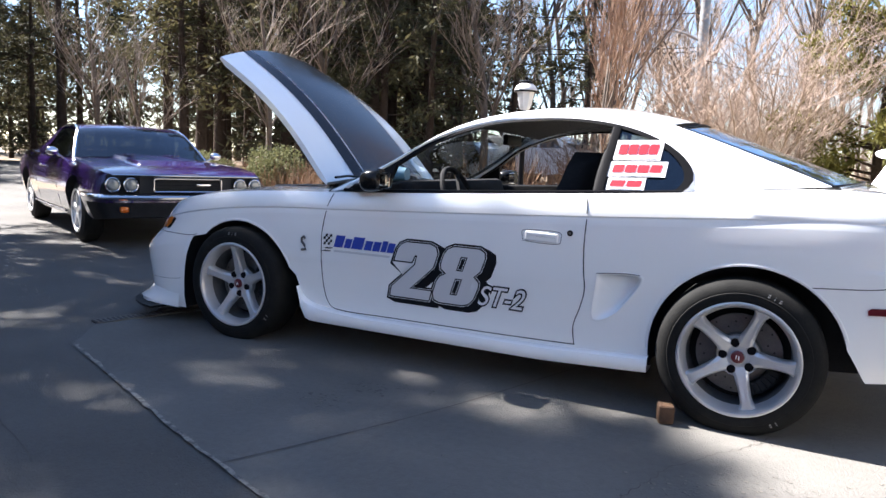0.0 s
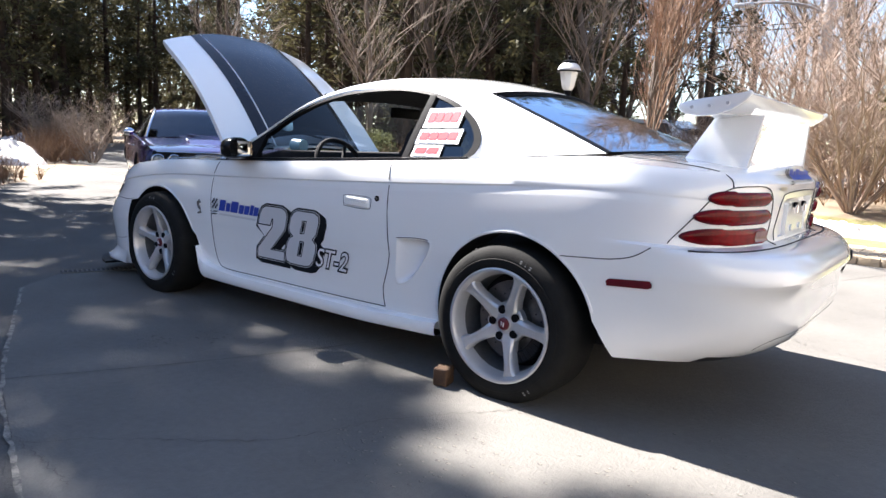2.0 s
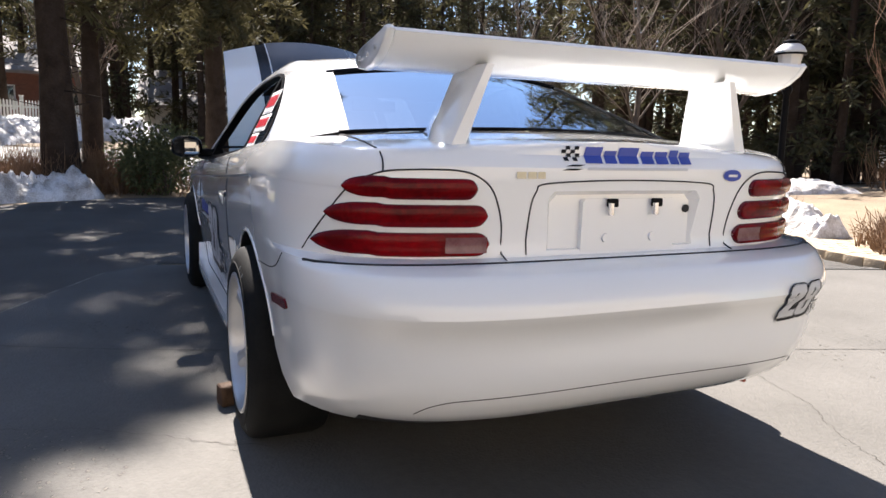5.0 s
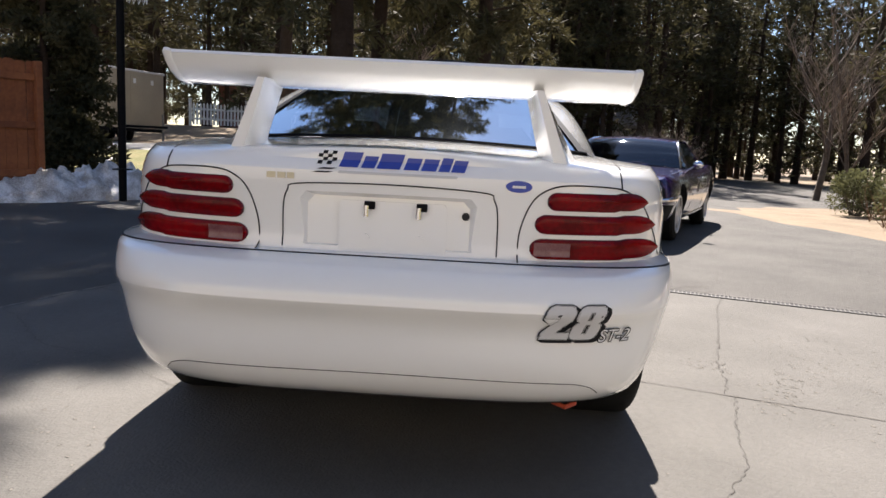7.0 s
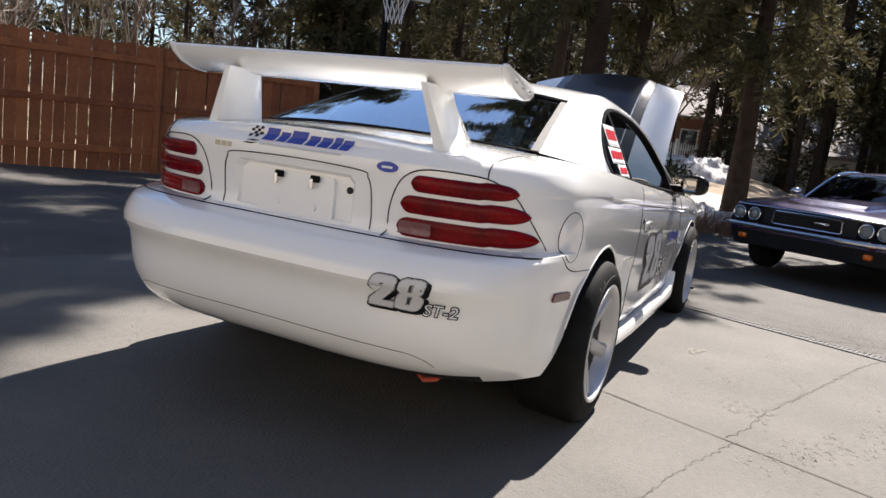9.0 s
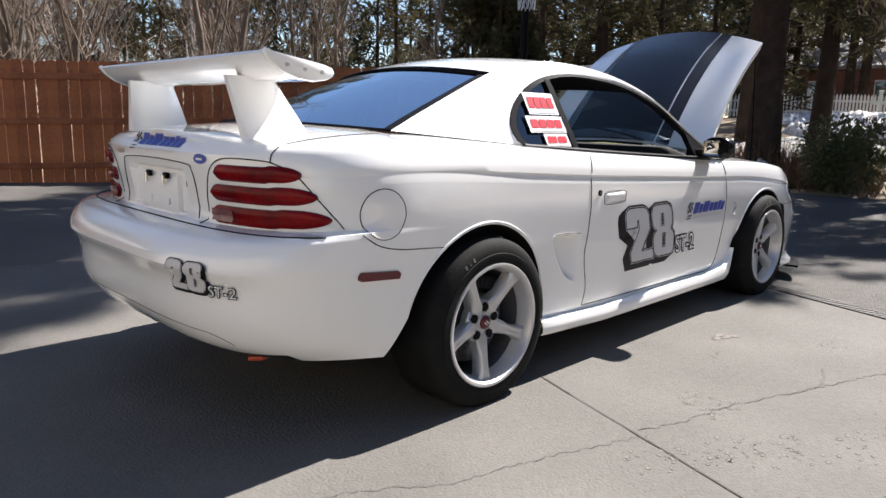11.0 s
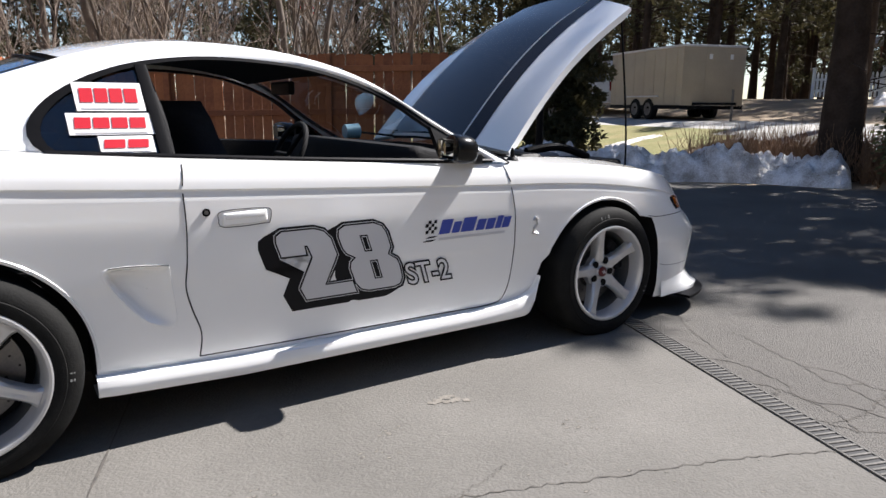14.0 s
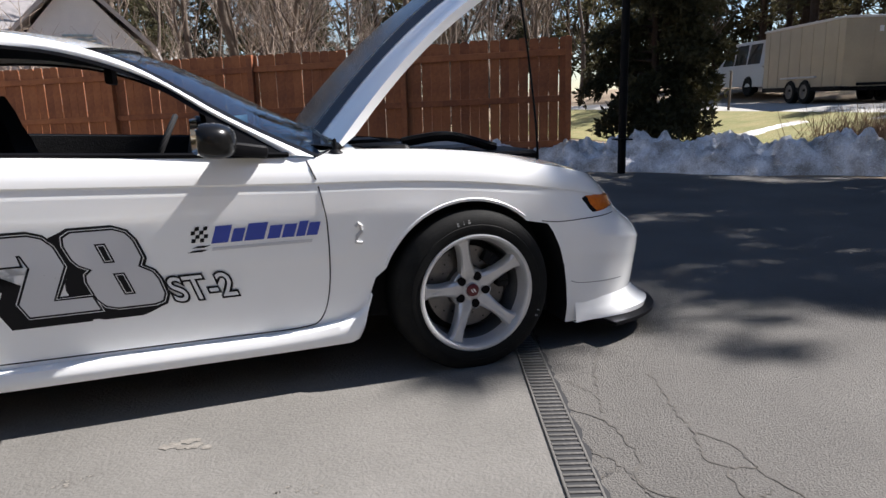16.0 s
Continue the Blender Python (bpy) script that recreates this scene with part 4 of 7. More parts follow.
for s in (1, -1):
    side = on_side(s, -0.0005)
    seam("door_seam", [(0.712, 0.748), (0.725, 0.68), (0.735, 0.60), (0.735, 0.40), (0.705, 0.27), (0.63, 0.232), (0.3, 0.232), (-0.3, 0.238), (-0.615, 0.245)], side, n=70)
    seam("door_seam", [(-0.615, 0.245), (-0.607, 0.33), (-0.634, 0.42), (-0.650, 0.50), (-0.642, 0.59), (-0.638, 0.70), (-0.641, 0.808)], side)
    seam("door_seam", [(-0.641, 0.832), (-0.638, 0.86), (-0.635, 0.90)], side, n=8)
    seam("door_seam", [(0.68, 0.838), (0.694, 0.80), (0.706, 0.772)], side, n=8)
    seam("bumper_seam", [(-1.485, 0.612), (-1.60, 0.620), (-1.72, 0.630), (-1.80, 0.650), (-1.86, 0.688)], side, 0.0022)
    seam("fender_seam", [(1.585, 0.555), (1.66, 0.545), (1.80, 0.545), (1.98, 0.545)], side, 0.0022)
    number_decal(s)
    if s > 0:
        maker_mark("sponsor_mark", 0.735, 0.535, -1, 0.44, 0.10, lambda l, s=s: on_side(1, l))
    else:
        maker_mark("sponsor_mark", 0.262, 0.548, 1, 0.45, 0.095, lambda l, s=s: on_side(-1, l))
    # snake badge as a small standing S
    bm = bmesh.new()
    q = on_side(s, 0.004)
    tube(bm, [q(0.845 + a, 0.535 + b) for a, b in ((0.012, 0), (-0.012, 0.004), (-0.006, 0.025), (0.010, 0.042), (0.010, 0.062), (-0.002, 0.072), (-0.010, 0.060))], 0.007, 6)
    part("badge", bm, STEEL if s > 0 else ALLOY, car, "small metal badge")
    # handle with its recess, and lock
    c = on_side(s, 0.0)(-0.445, 0.715)
    bm = bmesh.new()
    box(bm, (0.156, 0.020, 0.046), (c.x, c.y - s * 0.004, c.z), (0, -1.5, 0), 0.012, 3)
    h = part("door_handle", bm, WHITE, car, "white pull handle")
    bm = bmesh.new()
    box(bm, (0.134, 0.008, 0.018), (c.x, c.y + s * 0.006, c.z + 0.009), (0, -1.5, 0), 0.005, 2)
    part("grip", bm, WHITE, h)
    seam("handle_gap", [(-0.360, 0.692), (-0.354, 0.718), (-0.362, 0.741), (-0.45, 0.745), (-0.528, 0.740), (-0.534, 0.715), (-0.525, 0.690), (-0.45, 0.687), (-0.360, 0.692)], on_side(s, 0.001), 0.0013, 50)
    p = on_side(s, 0.0)(-0.573, 0.742)
    bm = bmesh.new()
    rod(bm, (p.x, p.y - s * 0.01, p.z), (p.x, p.y + s * 0.004, p.z), 0.013, seg=20)
    lk = part("lock", bm, BLACK, car)
    bm = bmesh.new()
    rod(bm, (p.x, p.y - s * 0.01, p.z), (p.x, p.y + s * 0.006, p.z), 0.007, seg=16)
    part("barrel", bm, STEEL, lk)
    # side scoop: a dish sunk in the flank behind the door
    q = on_side(s, 0.0)
    ring = scoop_ring()
    edge_y = [abs(q(SCOOP_MID.x + (p.x - SCOOP_MID.x) * 1.04, SCOOP_MID.y + (p.y - SCOOP_MID.y) * 1.04).y) for p in ring]
    bm = bmesh.new()
    rows = []
    ends = sum(edge_y) / len(edge_y)
    for t, k in ((1.03, -0.03), (1.0, 0.05), (0.95, 0.03), (0.90, -0.15), (0.83, -0.55), (0.74, -0.85), (0.6, -1.0), (0.4, -1.0), (0.2, -1.0), (0.02, -1.0)):
        row = []
        for p, e in zip(ring, edge_y):
            x = SCOOP_MID.x + (p.x - SCOOP_MID.x) * t
            ramp = 0.006 + 0.038 * min(max((-0.70 - x) / 0.13, 0), 1)
            row.append(Vector((x, s * (ends + (e - ends) * t + (0.04 * k if k > -0.04 else ramp * k)), SCOOP_MID.y + (p.y - SCOOP_MID.y) * t)))
        rows.append(row)
    grid(bm, rows, closed=True)
    part("side_scoop", bm, WHITE, car, "white moulded air scoop", angle=60)
    bm = bmesh.new()
    tube(bm, [Vector((p.x, s * (e + 0.0025), p.y)) for p, e in list(zip(ring, edge_y))[:13]], 0.0016, 5)
    part("scoop_edge", bm, SEAM, car)
    # wheel arch lip
    for cx, r, a0, a1 in ((AXLE - 0.01, ARCH_F, 50, 162), (-AXLE - 0.015, ARCH_R, -6, 166)):
        pts = []
        for a in range(a0, a1, 4):
            p = on_side(s, 0.0)(cx + (r + 0.008) * math.cos(radians(a)), HUB + (r + 0.008) * math.sin(radians(a)))
            if p is not None and abs(p.y) > 0.79:
                pts.append(p - Vector((0, s * 0.002, 0)))
        bm = bmesh.new()
        tube(bm, pts, 0.006, 6)
        part("arch_lip", bm, WHITE, car)
    # crease across the lower bumper
    seam("bumper_crease", [(1.735, 0.286), (1.78, 0.272), (1.90, 0.262), (2.02, 0.258)], on_side(s, -0.0005), 0.0015, 24)
    # sill skirt
    bm = bmesh.new()
    rows = []
    for x in [0.885, 0.881, 0.876, 0.869, 0.861, 0.853, 0.842, 0.83, 0.815, 0.80, 0.775, 0.75, 0.71, 0.67] + [0.63 - 1.568 * i / 30 for i in range(31)]:
        e = min(1, (0.885 - x) / 0.06, (x + 0.938) / 0.09 + 0.4)
        lift = 0.02 * max(0, (-0.48 - x) / 0.46)
        top = linear([(-0.94, 0.222), (0.5, 0.222), (0.64, 0.229), (0.72, 0.237), (0.80, 0.252), (0.84, 0.272), (0.87, 0.302), (0.885, 0.337)], x) + lift
        low = linear([(-0.94, 0.152), (0.80, 0.152), (0.83, 0.163), (0.853, 0.205), (0.869, 0.281), (0.885, 0.335)], x) + lift
        d = top - low
        rows.append([(x, s * y, zz) for y, zz in ((0.79, top), (0.826 + 0.006 * e, top - 0.03 * d), (0.835 + 0.008 * e, top - 0.10 * d), (0.840 + 0.009 * e, top - 0.35 * d), (0.841 + 0.009 * e, low + 0.3 * d), (0.832 + 0.008 * e, low + 0.1 * d), (0.79, low), (0.70, low + 0.004))])
    grid(bm, rows)
    part("side_skirt", bm, WHITE, car, "white side skirt", angle=45)
    # side marker
    bm = bmesh.new()
    pts = [(-1.873, 0.562), (-1.865, 0.572), (-1.72, 0.560), (-1.708, 0.550), (-1.712, 0.533), (-1.86, 0.543), (-1.873, 0.549)]
    bm = lay(shape(pts), on_side(s, 0.006), 0.03)
    r = bmesh.ops.extrude_face_region(bm, geom=bm.faces[:])
    for g in r["geom"]:
        if isinstance(g, bmesh.types.BMVert):
            g.co.y -= s * 0.02
    part("side_marker", bm, REDDARK, car, "dark red side marker")
    # mirror
    bm = bmesh.new()
    bmesh.ops.create_uvsphere(bm, u_segments=20, v_segments=12, radius=1)
    for v in bm.verts:
        c = v.co
        c.x, c.y, c.z = math.copysign(abs(c.x) ** 0.8, c.x), math.copysign(abs(c.y) ** 0.75, c.y), math.copysign(abs(c.z) ** 0.75, c.z)
        if c.x < -0.55:
            c.x = -0.55
        v.co = Vector((0.375 + 0.070 * c.x - 0.015 * c.y, s * (0.925 + 0.080 * c.y), 0.925 + 0.056 * c.z - 0.006 * c.x))
    mr = part("mirror", bm, mat("mirror_housing", (0.006, 0.006, 0.006), 0.25, spec=0.25) if s > 0 else bpy.data.materials["mirror_housing"], car, "black door mirror", angle=40)
    bm = bmesh.new()
    box(bm, (0.13, 0.15, 0.045), (0.47, s * 0.79, 0.885), (0, 10, -s * 18), 0.018, 3)
    part("mirror_arm", bm, BLACK, mr)
    bm = bmesh.new()
    box(bm, (0.003, 0.122, 0.080), (0.334, s * 0.925, 0.925), (0, 0, -s * 8), 0.02, 2)
    part("mirror_glass", bm, MIRROR, mr, "mirror glass")
    # sail panel behind the mirror, quarter glass, pillar, belt trim
    bm = bmesh.new()
    tri = [(0.60, 0.865), (0.36, 1.005), (0.38, 0.872)]
    f = [bm.verts.new(mirrored(flank(x, z, 0.006), s)) for x, z in tri]
    bm.faces.new(f)
    r = bmesh.ops.extrude_face_region(bm, geom=bm.faces[:])
    for g in r["geom"]:
        if isinstance(g, bmesh.types.BMVert):
            g.co.y -= s * 0.03
    part("mirror_sail", bm, BLACK, car)
    quarter = [p for p in spline([(x, z, 0) for x, z in LIGHT], 90) if p.x < -0.675 and p.y > 0.94]
    low = [Vector((-0.99, 0.952, 0)), Vector((-0.685, 0.932, 0))]
    bm = bmesh.new()
    bm.faces.new([bm.verts.new(mirrored(flank(p.x, p.y, -0.006), s)) for p in quarter + low])
    qg = part("quarter_glass", bm, DARKGLASS, car, "dark quarter window")
    qg.visible_shadow = False
    bm = bmesh.new()
    grid(bm, [[mirrored(flank(x, z, o), s) for x, o in ((-0.645 - d, -0.03), (-0.648 - d, 0.006), (-0.660 - d, 0.009), (-0.685 - d, 0.006), (-0.690 - d, -0.03))] for z, d in ((0.925, 0.0), (1.05, 0.012), (1.215, 0.032))])
    part("door_pillar", bm, BLACK, car)
    bm = bmesh.new()
    tube(bm, [mirrored(flank(x, z, 0.006), s) for x, z in ((0.62, 0.862), (0.4, 0.87), (0.1, 0.883), (-0.3, 0.903), (-0.65, 0.923), (-1.01, 0.944))], 0.009, 6)
    part("belt_trim", bm, BLACK, car)
    # club stickers: white cards with plain red marks
    for x0, z0, w, h, bars in ((-0.705, 1.066, 0.200, 0.088, 4), (-0.690, 0.994, 0.245, 0.066, 4), (-0.696, 0.938, 0.160, 0.052, 2)):
        pos = lambda u, v, x0=x0, z0=z0, s=s, l=0.0: mirrored(flank(x0 - u - 0.08 * (v), z0 + v + 0.03 * u, 0.004 + l), s)
        if s < 0:
            pos = lambda u, v, x0=x0, z0=z0, s=s, w=w, l=0.0: mirrored(flank(x0 - w + u - 0.08 * v, z0 + v - 0.0 * u, 0.004 + l), s)
        bm = bmesh.new()
        bm.faces.new([bm.verts.new(pos(a, b)) for a, b in ((0, 0), (w, 0), (w, h), (0, h))])
        st = part("sticker", bm, DECALW, car, "white club sticker with red marks")
        bm = bmesh.new()
        bw = w * 0.86 / bars
        for k in range(bars):
            a = w * 0.07 + k * bw
            bm.faces.new([bm.verts.new(pos(a + bw * x, h * y, l=0.002)) for x, y in ((0, 0.30), (0.88, 0.30), (0.96, 0.80), (0.08, 0.80))])
        part("sticker_mark", bm, RED, st)
        bm = bmesh.new()
        bm.faces.new([bm.verts.new(pos(w * x, h * y, l=0.002)) for x, y in ((0.08, 0.08), (0.92, 0.08), (0.92, 0.16), (0.08, 0.16))])
        part("sticker_line", bm, GREY, st)

# fuel filler on the right flank
bm = bmesh.new()
q = on_side(-1, 0.001)
rows = []
for r in (0.0775, 0.074, 0.04, 0.005):
    rows.append([q(-1.775 + r * math.cos(a * math.pi / 18), 0.745 + r * math.sin(a * math.pi / 18)) for a in range(36)])
grid(bm, rows, closed=True)
fd = part("fuel_door", bm, WHITE, car, "round white fuel door")
bm = bmesh.new()
tube(bm, [q(-1.775 + 0.079 * math.cos(a * math.pi / 24), 0.745 + 0.079 * math.sin(a * math.pi / 24)) for a in range(49)], 0.0017, 5)
part("fuel_door_gap", bm, SEAM, fd)


# tail lamps: three lens bars a side, wrapping round the corner
TAIL = {}


def tail_point(y, z, lift):
    """On the tail at distance y from the middle, found along the rounded corner."""
    s = 1 if y > 0 else -1
    key = round(z, 3)
    if key not in TAIL:
        line = [hull_at(key, 0.002 + 0.29 * i / 70) for i in range(71)]
        TAIL[key] = (np.array([p.y for p in line]), np.array([p.x for p in line]))
    ys, xs = TAIL[key]
    a = min(max(abs(y), ys[0] + 1e-4), ys[-1] - 1e-4)
    x = float(np.interp(a, ys, xs))
    d = 0.004
    slope = float(np.interp(a + d, ys, xs) - np.interp(a - d, ys, xs)) / (2 * d)
    n = Vector((-1, slope, 0)).normalized()
    return Vector((x + n.x * lift, s * (a + n.y * lift), z))


for s in (1, -1):
    for z0, z1, y0, y1, tip in ((0.838, 0.884, 0.435, 0.722, 0.035), (0.772, 0.822, 0.405, 0.755, 0.04), (0.702, 0.755, 0.395, 0.778, 0.045)):
        lamp = None
        for nm, mt, g, l0 in (("tail_lamp_surround", REDDARK, 0.003, 0.003), ("tail_lamp", REDLENS, 0.0, 0.009)):
            bm = bmesh.new()
            rows = []
            for i in range(29):
                t = 0.5 - 0.5 * math.cos(math.pi * i / 28)
                y = y0 - g + (y1 - y0 + 2 * g) * t
                # rounded blunt end inside, pointed outside
                e0 = math.sqrt(max(0, 1 - (1 - min(1, t / 0.09)) ** 2))
                e1 = math.sqrt(max(0, 1 - (1 - min(1, (1 - t) / 0.20)) ** 2))
                k = max(0.03, min(e0, e1))
                zc = (z0 + z1) / 2 + (0.004 if t > 0.7 else 0)
                hh = ((z1 - z0) / 2 + g) * k
                rows.append([tail_point(s * y, zc + hh * b, l0 + 0.006 * (1 - abs(b) ** 3) - (0.012 if abs(b) == 1 else 0)) for b in (-1, -0.96, -0.8, -0.4, 0, 0.4, 0.8, 0.96, 1)])
            grid(bm, rows)
            lamp = part(nm, bm, mt, car, "red lens bar" if mt is REDLENS else "")
        if z0 < 0.71:
            bm = bmesh.new()
            grid(bm, [[tail_point(s * (0.402 + 0.10 * i / 8), z, 0.0168) for z in (0.709, 0.72, 0.735, 0.747)] for i in range(9)])
            part("reverse_lens", bm, mat("smoked_lens", (0.22, 0.10, 0.10), 0.2, alt=(0.14, 0.04, 0.045), scale=30) if s > 0 else bpy.data.materials["smoked_lens"], car)
    def tp(u, v, s=s):
        return tail_point(s * u, v, 0.0005)
    seam("lamp_panel_gap", [(0.360, 0.692), (0.362, 0.77), (0.385, 0.845), (0.42, 0.885), (0.48, 0.905), (0.60, 0.905), (0.66, 0.895), (0.715, 0.86), (0.765, 0.78), (0.80, 0.705)], tp, 0.0022, 60)
    seam("lid_gap", [(0.645, 0.899), (0.643, 0.92), (0.642, 0.945)], tp, 0.0022, 10)
    seam("lid_gap", [(-2.0, s * 0.645), (-1.95, s * 0.648), (-1.78, s * 0.645), (-1.63, s * 0.632)], on_top(0.0), 0.003, 20)
# dark gap between tail panel and bumper
bm = bmesh.new()
tube(bm, [tail_point(0.815 * k / 40 if k else 0.001, 0.690, 0.001) for k in range(-40, 41)], 0.0036, 6)
part("bumper_gap", bm, SEAM, car)

# trunk panel: sunk plate recess, plate blank with brackets, lock, emblems
q = on_tail(0.001)
seam("panel_gap", [(0.293, 0.70), (0.29, 0.81), (0.278, 0.855), (0.245, 0.876), (0.0, 0.884), (-0.255, 0.876), (-0.288, 0.855), (-0.30, 0.81), (-0.303, 0.70)], q, 0.002, 80)
bm = bmesh.new()
pts = [(-0.155, 0.682), (0.128, 0.682), (0.136, 0.69), (0.134, 0.828), (0.126, 0.836), (-0.153, 0.836), (-0.161, 0.828), (-0.163, 0.69)]
xr = on_tail(0.0)(0.28, 0.77).x
f = bm.faces.new([bm.verts.new((xr - 0.004, y, z)) for y, z in pts])
r = bmesh.ops.extrude_face_region(bm, geom=[f])
for g in r["geom"]:
    if isinstance(g, bmesh.types.BMVert):
        g.co.x += 0.045
pl = part("plate_panel", bm, WHITE, car, "bare white plate panel")
for y in (0.058, -0.085):
    bm = bmesh.new()
    box(bm, (0.014, 0.030, 0.022), (xr - 0.014, y - 0.008, 0.826), bevel=0.004)
    part("clip", bm, BLACK, pl)
    bm = bmesh.new()
    rod(bm, (xr - 0.02, y, 0.826), (xr - 0.02, y, 0.795), 0.008, seg=10)
    part("lamp", bm, CHROME, pl)
    for z in (0.735,):
        bm = bmesh.new()
        rod(bm, (xr - 0.011, y * 1.05, z), (xr - 0.002, y * 1.05, z), 0.012, seg=16)
        part("stud", bm, WHITE, pl)
bm = bmesh.new()
p = q(-0.213, 0.806) + Vector((-0.001, 0, 0))
rod(bm, p + Vector((-0.003, 0, 0)), p + Vector((0.02, 0, 0)), 0.011, seg=18)
part("trunk_lock", bm, SEAM, car)
bm = bmesh.new()
bmesh.ops.create_circle(bm, cap_ends=True, segments=28, radius=1)
for v in bm.verts:
    v.co.x, v.co.y = -0.352 + v.co.x * 0.036, 0.897 + v.co.y * 0.016
part("oval_badge", lay(bm, on_tail(0.004), 0.02), BLUE, car, "blue oval badge")
part("oval_bar", lay(shape(slab(-0.37, 0.893, -0.334, 0.900)), on_tail(0.006), 0.02), DECALW, car)
part("emblem_blocks", lay(shape(slab(0.335, 0.888, 0.310, 0.904), slab(0.305, 0.888, 0.282, 0.904), slab(0.278, 0.888, 0.258, 0.904)), on_tail(0.003), 0.02), mat("gold_grey", (0.45, 0.42, 0.33), 0.35, 0.6), car)
maker_mark("trunk_mark", 0.212, 0.905, -1, 0.43, 0.066, on_tail)
race_number("rear_", -0.408, 0.517, -1, 0.35, 0.36, (0.010, -0.006), on_tail, 0.3)
for grow, mt, lift, nm in ((0.003, INK, 0.0062, "rear_class_outline"), (0.0, DECALW, 0.0068, "rear_class_mark")):
    part(nm, lay(moved(letters("ST-2", 0.05, grow, 0.25, 0.95), -0.575, 0.508, -1), on_tail(lift), 0.03), mt, car)
seam("bumper_valance", [(0.60, 0.345), (0.56, 0.375), (0.45, 0.388), (0.0, 0.395), (-0.45, 0.388), (-0.56, 0.375), (-0.60, 0.345)], on_tail(0.0), 0.0013, 70)
bm = bmesh.new()
tube(bm, [(-1.95, -0.50, 0.285), (-2.05, -0.50, 0.270), (-2.075, -0.53, 0.266), (-2.05, -0.56, 0.270), (-1.95, -0.56, 0.285)], 0.008, 8)
part("tow_hook", bm, mat("red_steel", (0.45, 0.07, 0.03), 0.5), car, "red tow hook")


# rear wing: aerofoil plank, end plates, two pedestals
def foil(y, grow=1.0):
    pts = [(-1.842, 1.172), (-1.850, 1.183), (-1.875, 1.192), (-1.93, 1.201), (-1.99, 1.209), (-2.04, 1.217), (-2.066, 1.223), (-2.073, 1.215), (-2.055, 1.192), (-2.02, 1.167), (-1.97, 1.149), (-1.915, 1.142), (-1.868, 1.149), (-1.847, 1.160)]
    cx, cz = -1.957, 1.178
    return [(cx + (x - cx) * grow, y - 0.011, cz + (z - cz) * grow) for x, z in pts]


bm = bmesh.new()
vs = grid(bm, [foil(y) for y in [-0.64 + 1.28 * i / 24 for i in range(25)]], closed=True)
bm.faces.new(vs[0])
bm.faces.new(vs[-1])
wing = part("rear_wing", bm, WHITE, car, "tall white rear wing", angle=50)
for s in (1, -1):
    bm = bmesh.new()
    vs = grid(bm, [foil(s * y, g) for y, g in ((0.636, 1.0), (0.640, 1.05), (0.649, 1.08), (0.657, 1.05), (0.660, 1.0))], closed=True)
    bm.faces.new(vs[0])
    bm.faces.new(vs[-1])
    part("end_plate", bm, WHITE, wing, angle=50)
    for x, z in ((-1.885, 1.170), (-1.945, 1.175), (-2.005, 1.185)):
        bm = bmesh.new()
        rod(bm, (x, s * 0.655 - 0.011, z), (x, s * 0.665 - 0.011, z), 0.006, seg=10)
        part("bolt", bm, ALLOY, wing)
    bm = bmesh.new()
    rows = []
    for t in (0, 0.03, 0.3, 0.6, 0.85, 1.0):
        z = 0.955 + (1.160 - 0.955) * t
        w = 0.054 - 0.026 * t
        x0, x1 = -1.785 - 0.105 * t, -2.038 - 0.022 * t
        ridge = 0.20 + 0.62 * t
        y = 0.462 - 0.075 * t
        if t == 0:
            w, x0, x1 = w + 0.006, x0 + 0.008, x1 - 0.008
        rows.append([(x1 + (x0 - x1) * a, s * (y + w * b) - 0.011, z) for a, b in ((0, 0.35), (ridge, 1), (0.97, 0.22), (1, 0), (0.97, -0.22), (ridge, -1), (0, -0.35))])
    grid(bm, rows, closed=True)
    part("pedestal", bm, WHITE, wing, angle=40)

# front: indicator, splitter, canard, antenna, prop rod, cowl, engine bay lumps
for s in (1, -1):
    bm = bmesh.new()
    rows = []
    for i in range(9):
        u = 0.765 + (0.862 - 0.765) * i / 8
        rows.append([])
        for j in range(7):
            z0, z1 = 0.56, 0.640 - 0.020 * (i / 8)
            p = hull_at(z0 + (z1 - z0) * j / 6, u)
            pp, pm = hull_at(z0 + 0.04, u + 0.003), hull_at(z0 + 0.04, u - 0.003)
            n = Vector(((pp - pm).y, -(pp - pm).x, 0)).normalized()
            n = n if n.y > 0 else -n
            p = p + n * (0.008 if 0 < j < 6 and 0 < i < 8 else -0.004)
            rows[-1].append((p.x, s * p.y, p.z))
    grid(bm, rows[1:])
    part("indicator", bm, AMBER, car, "amber corner indicator")
    bm = bmesh.new()
    grid(bm, rows[:2])
    part("indicator_end", bm, BLACK, car)
    bm = bmesh.new()
    rows = []
    for i in range(15):
        u = 0.735 + 0.265 * i / 14
        p = hull(0.12, u)
        d = 0.008 + 0.072 * max(0, 1 - ((i - 8) / 7) ** 2)
        o = Vector((p.x - 1.3, p.y, 0)).normalized()
        rows.append([(p.x + o.x * a * d, s * (p.y + o.y * a * d), z) for a, z in ((-0.6, 0.24), (-0.1, 0.225), (0.15, 0.18), (0.5, 0.145), (1.0, 0.120), (0.95, 0.098), (-1, 0.10))])
    grid(bm, rows)
    part("bumper_lip", bm, WHITE, car, "white flared bumper lip", angle=40)
    bm = bmesh.new()
    rod(bm, (2.235, s * 0.50, 0.10), (2.20, s * 0.48, 0.33), 0.005, seg=6)
    part("splitter_rod", bm, STEEL, car)
bm = bmesh.new()
top = []
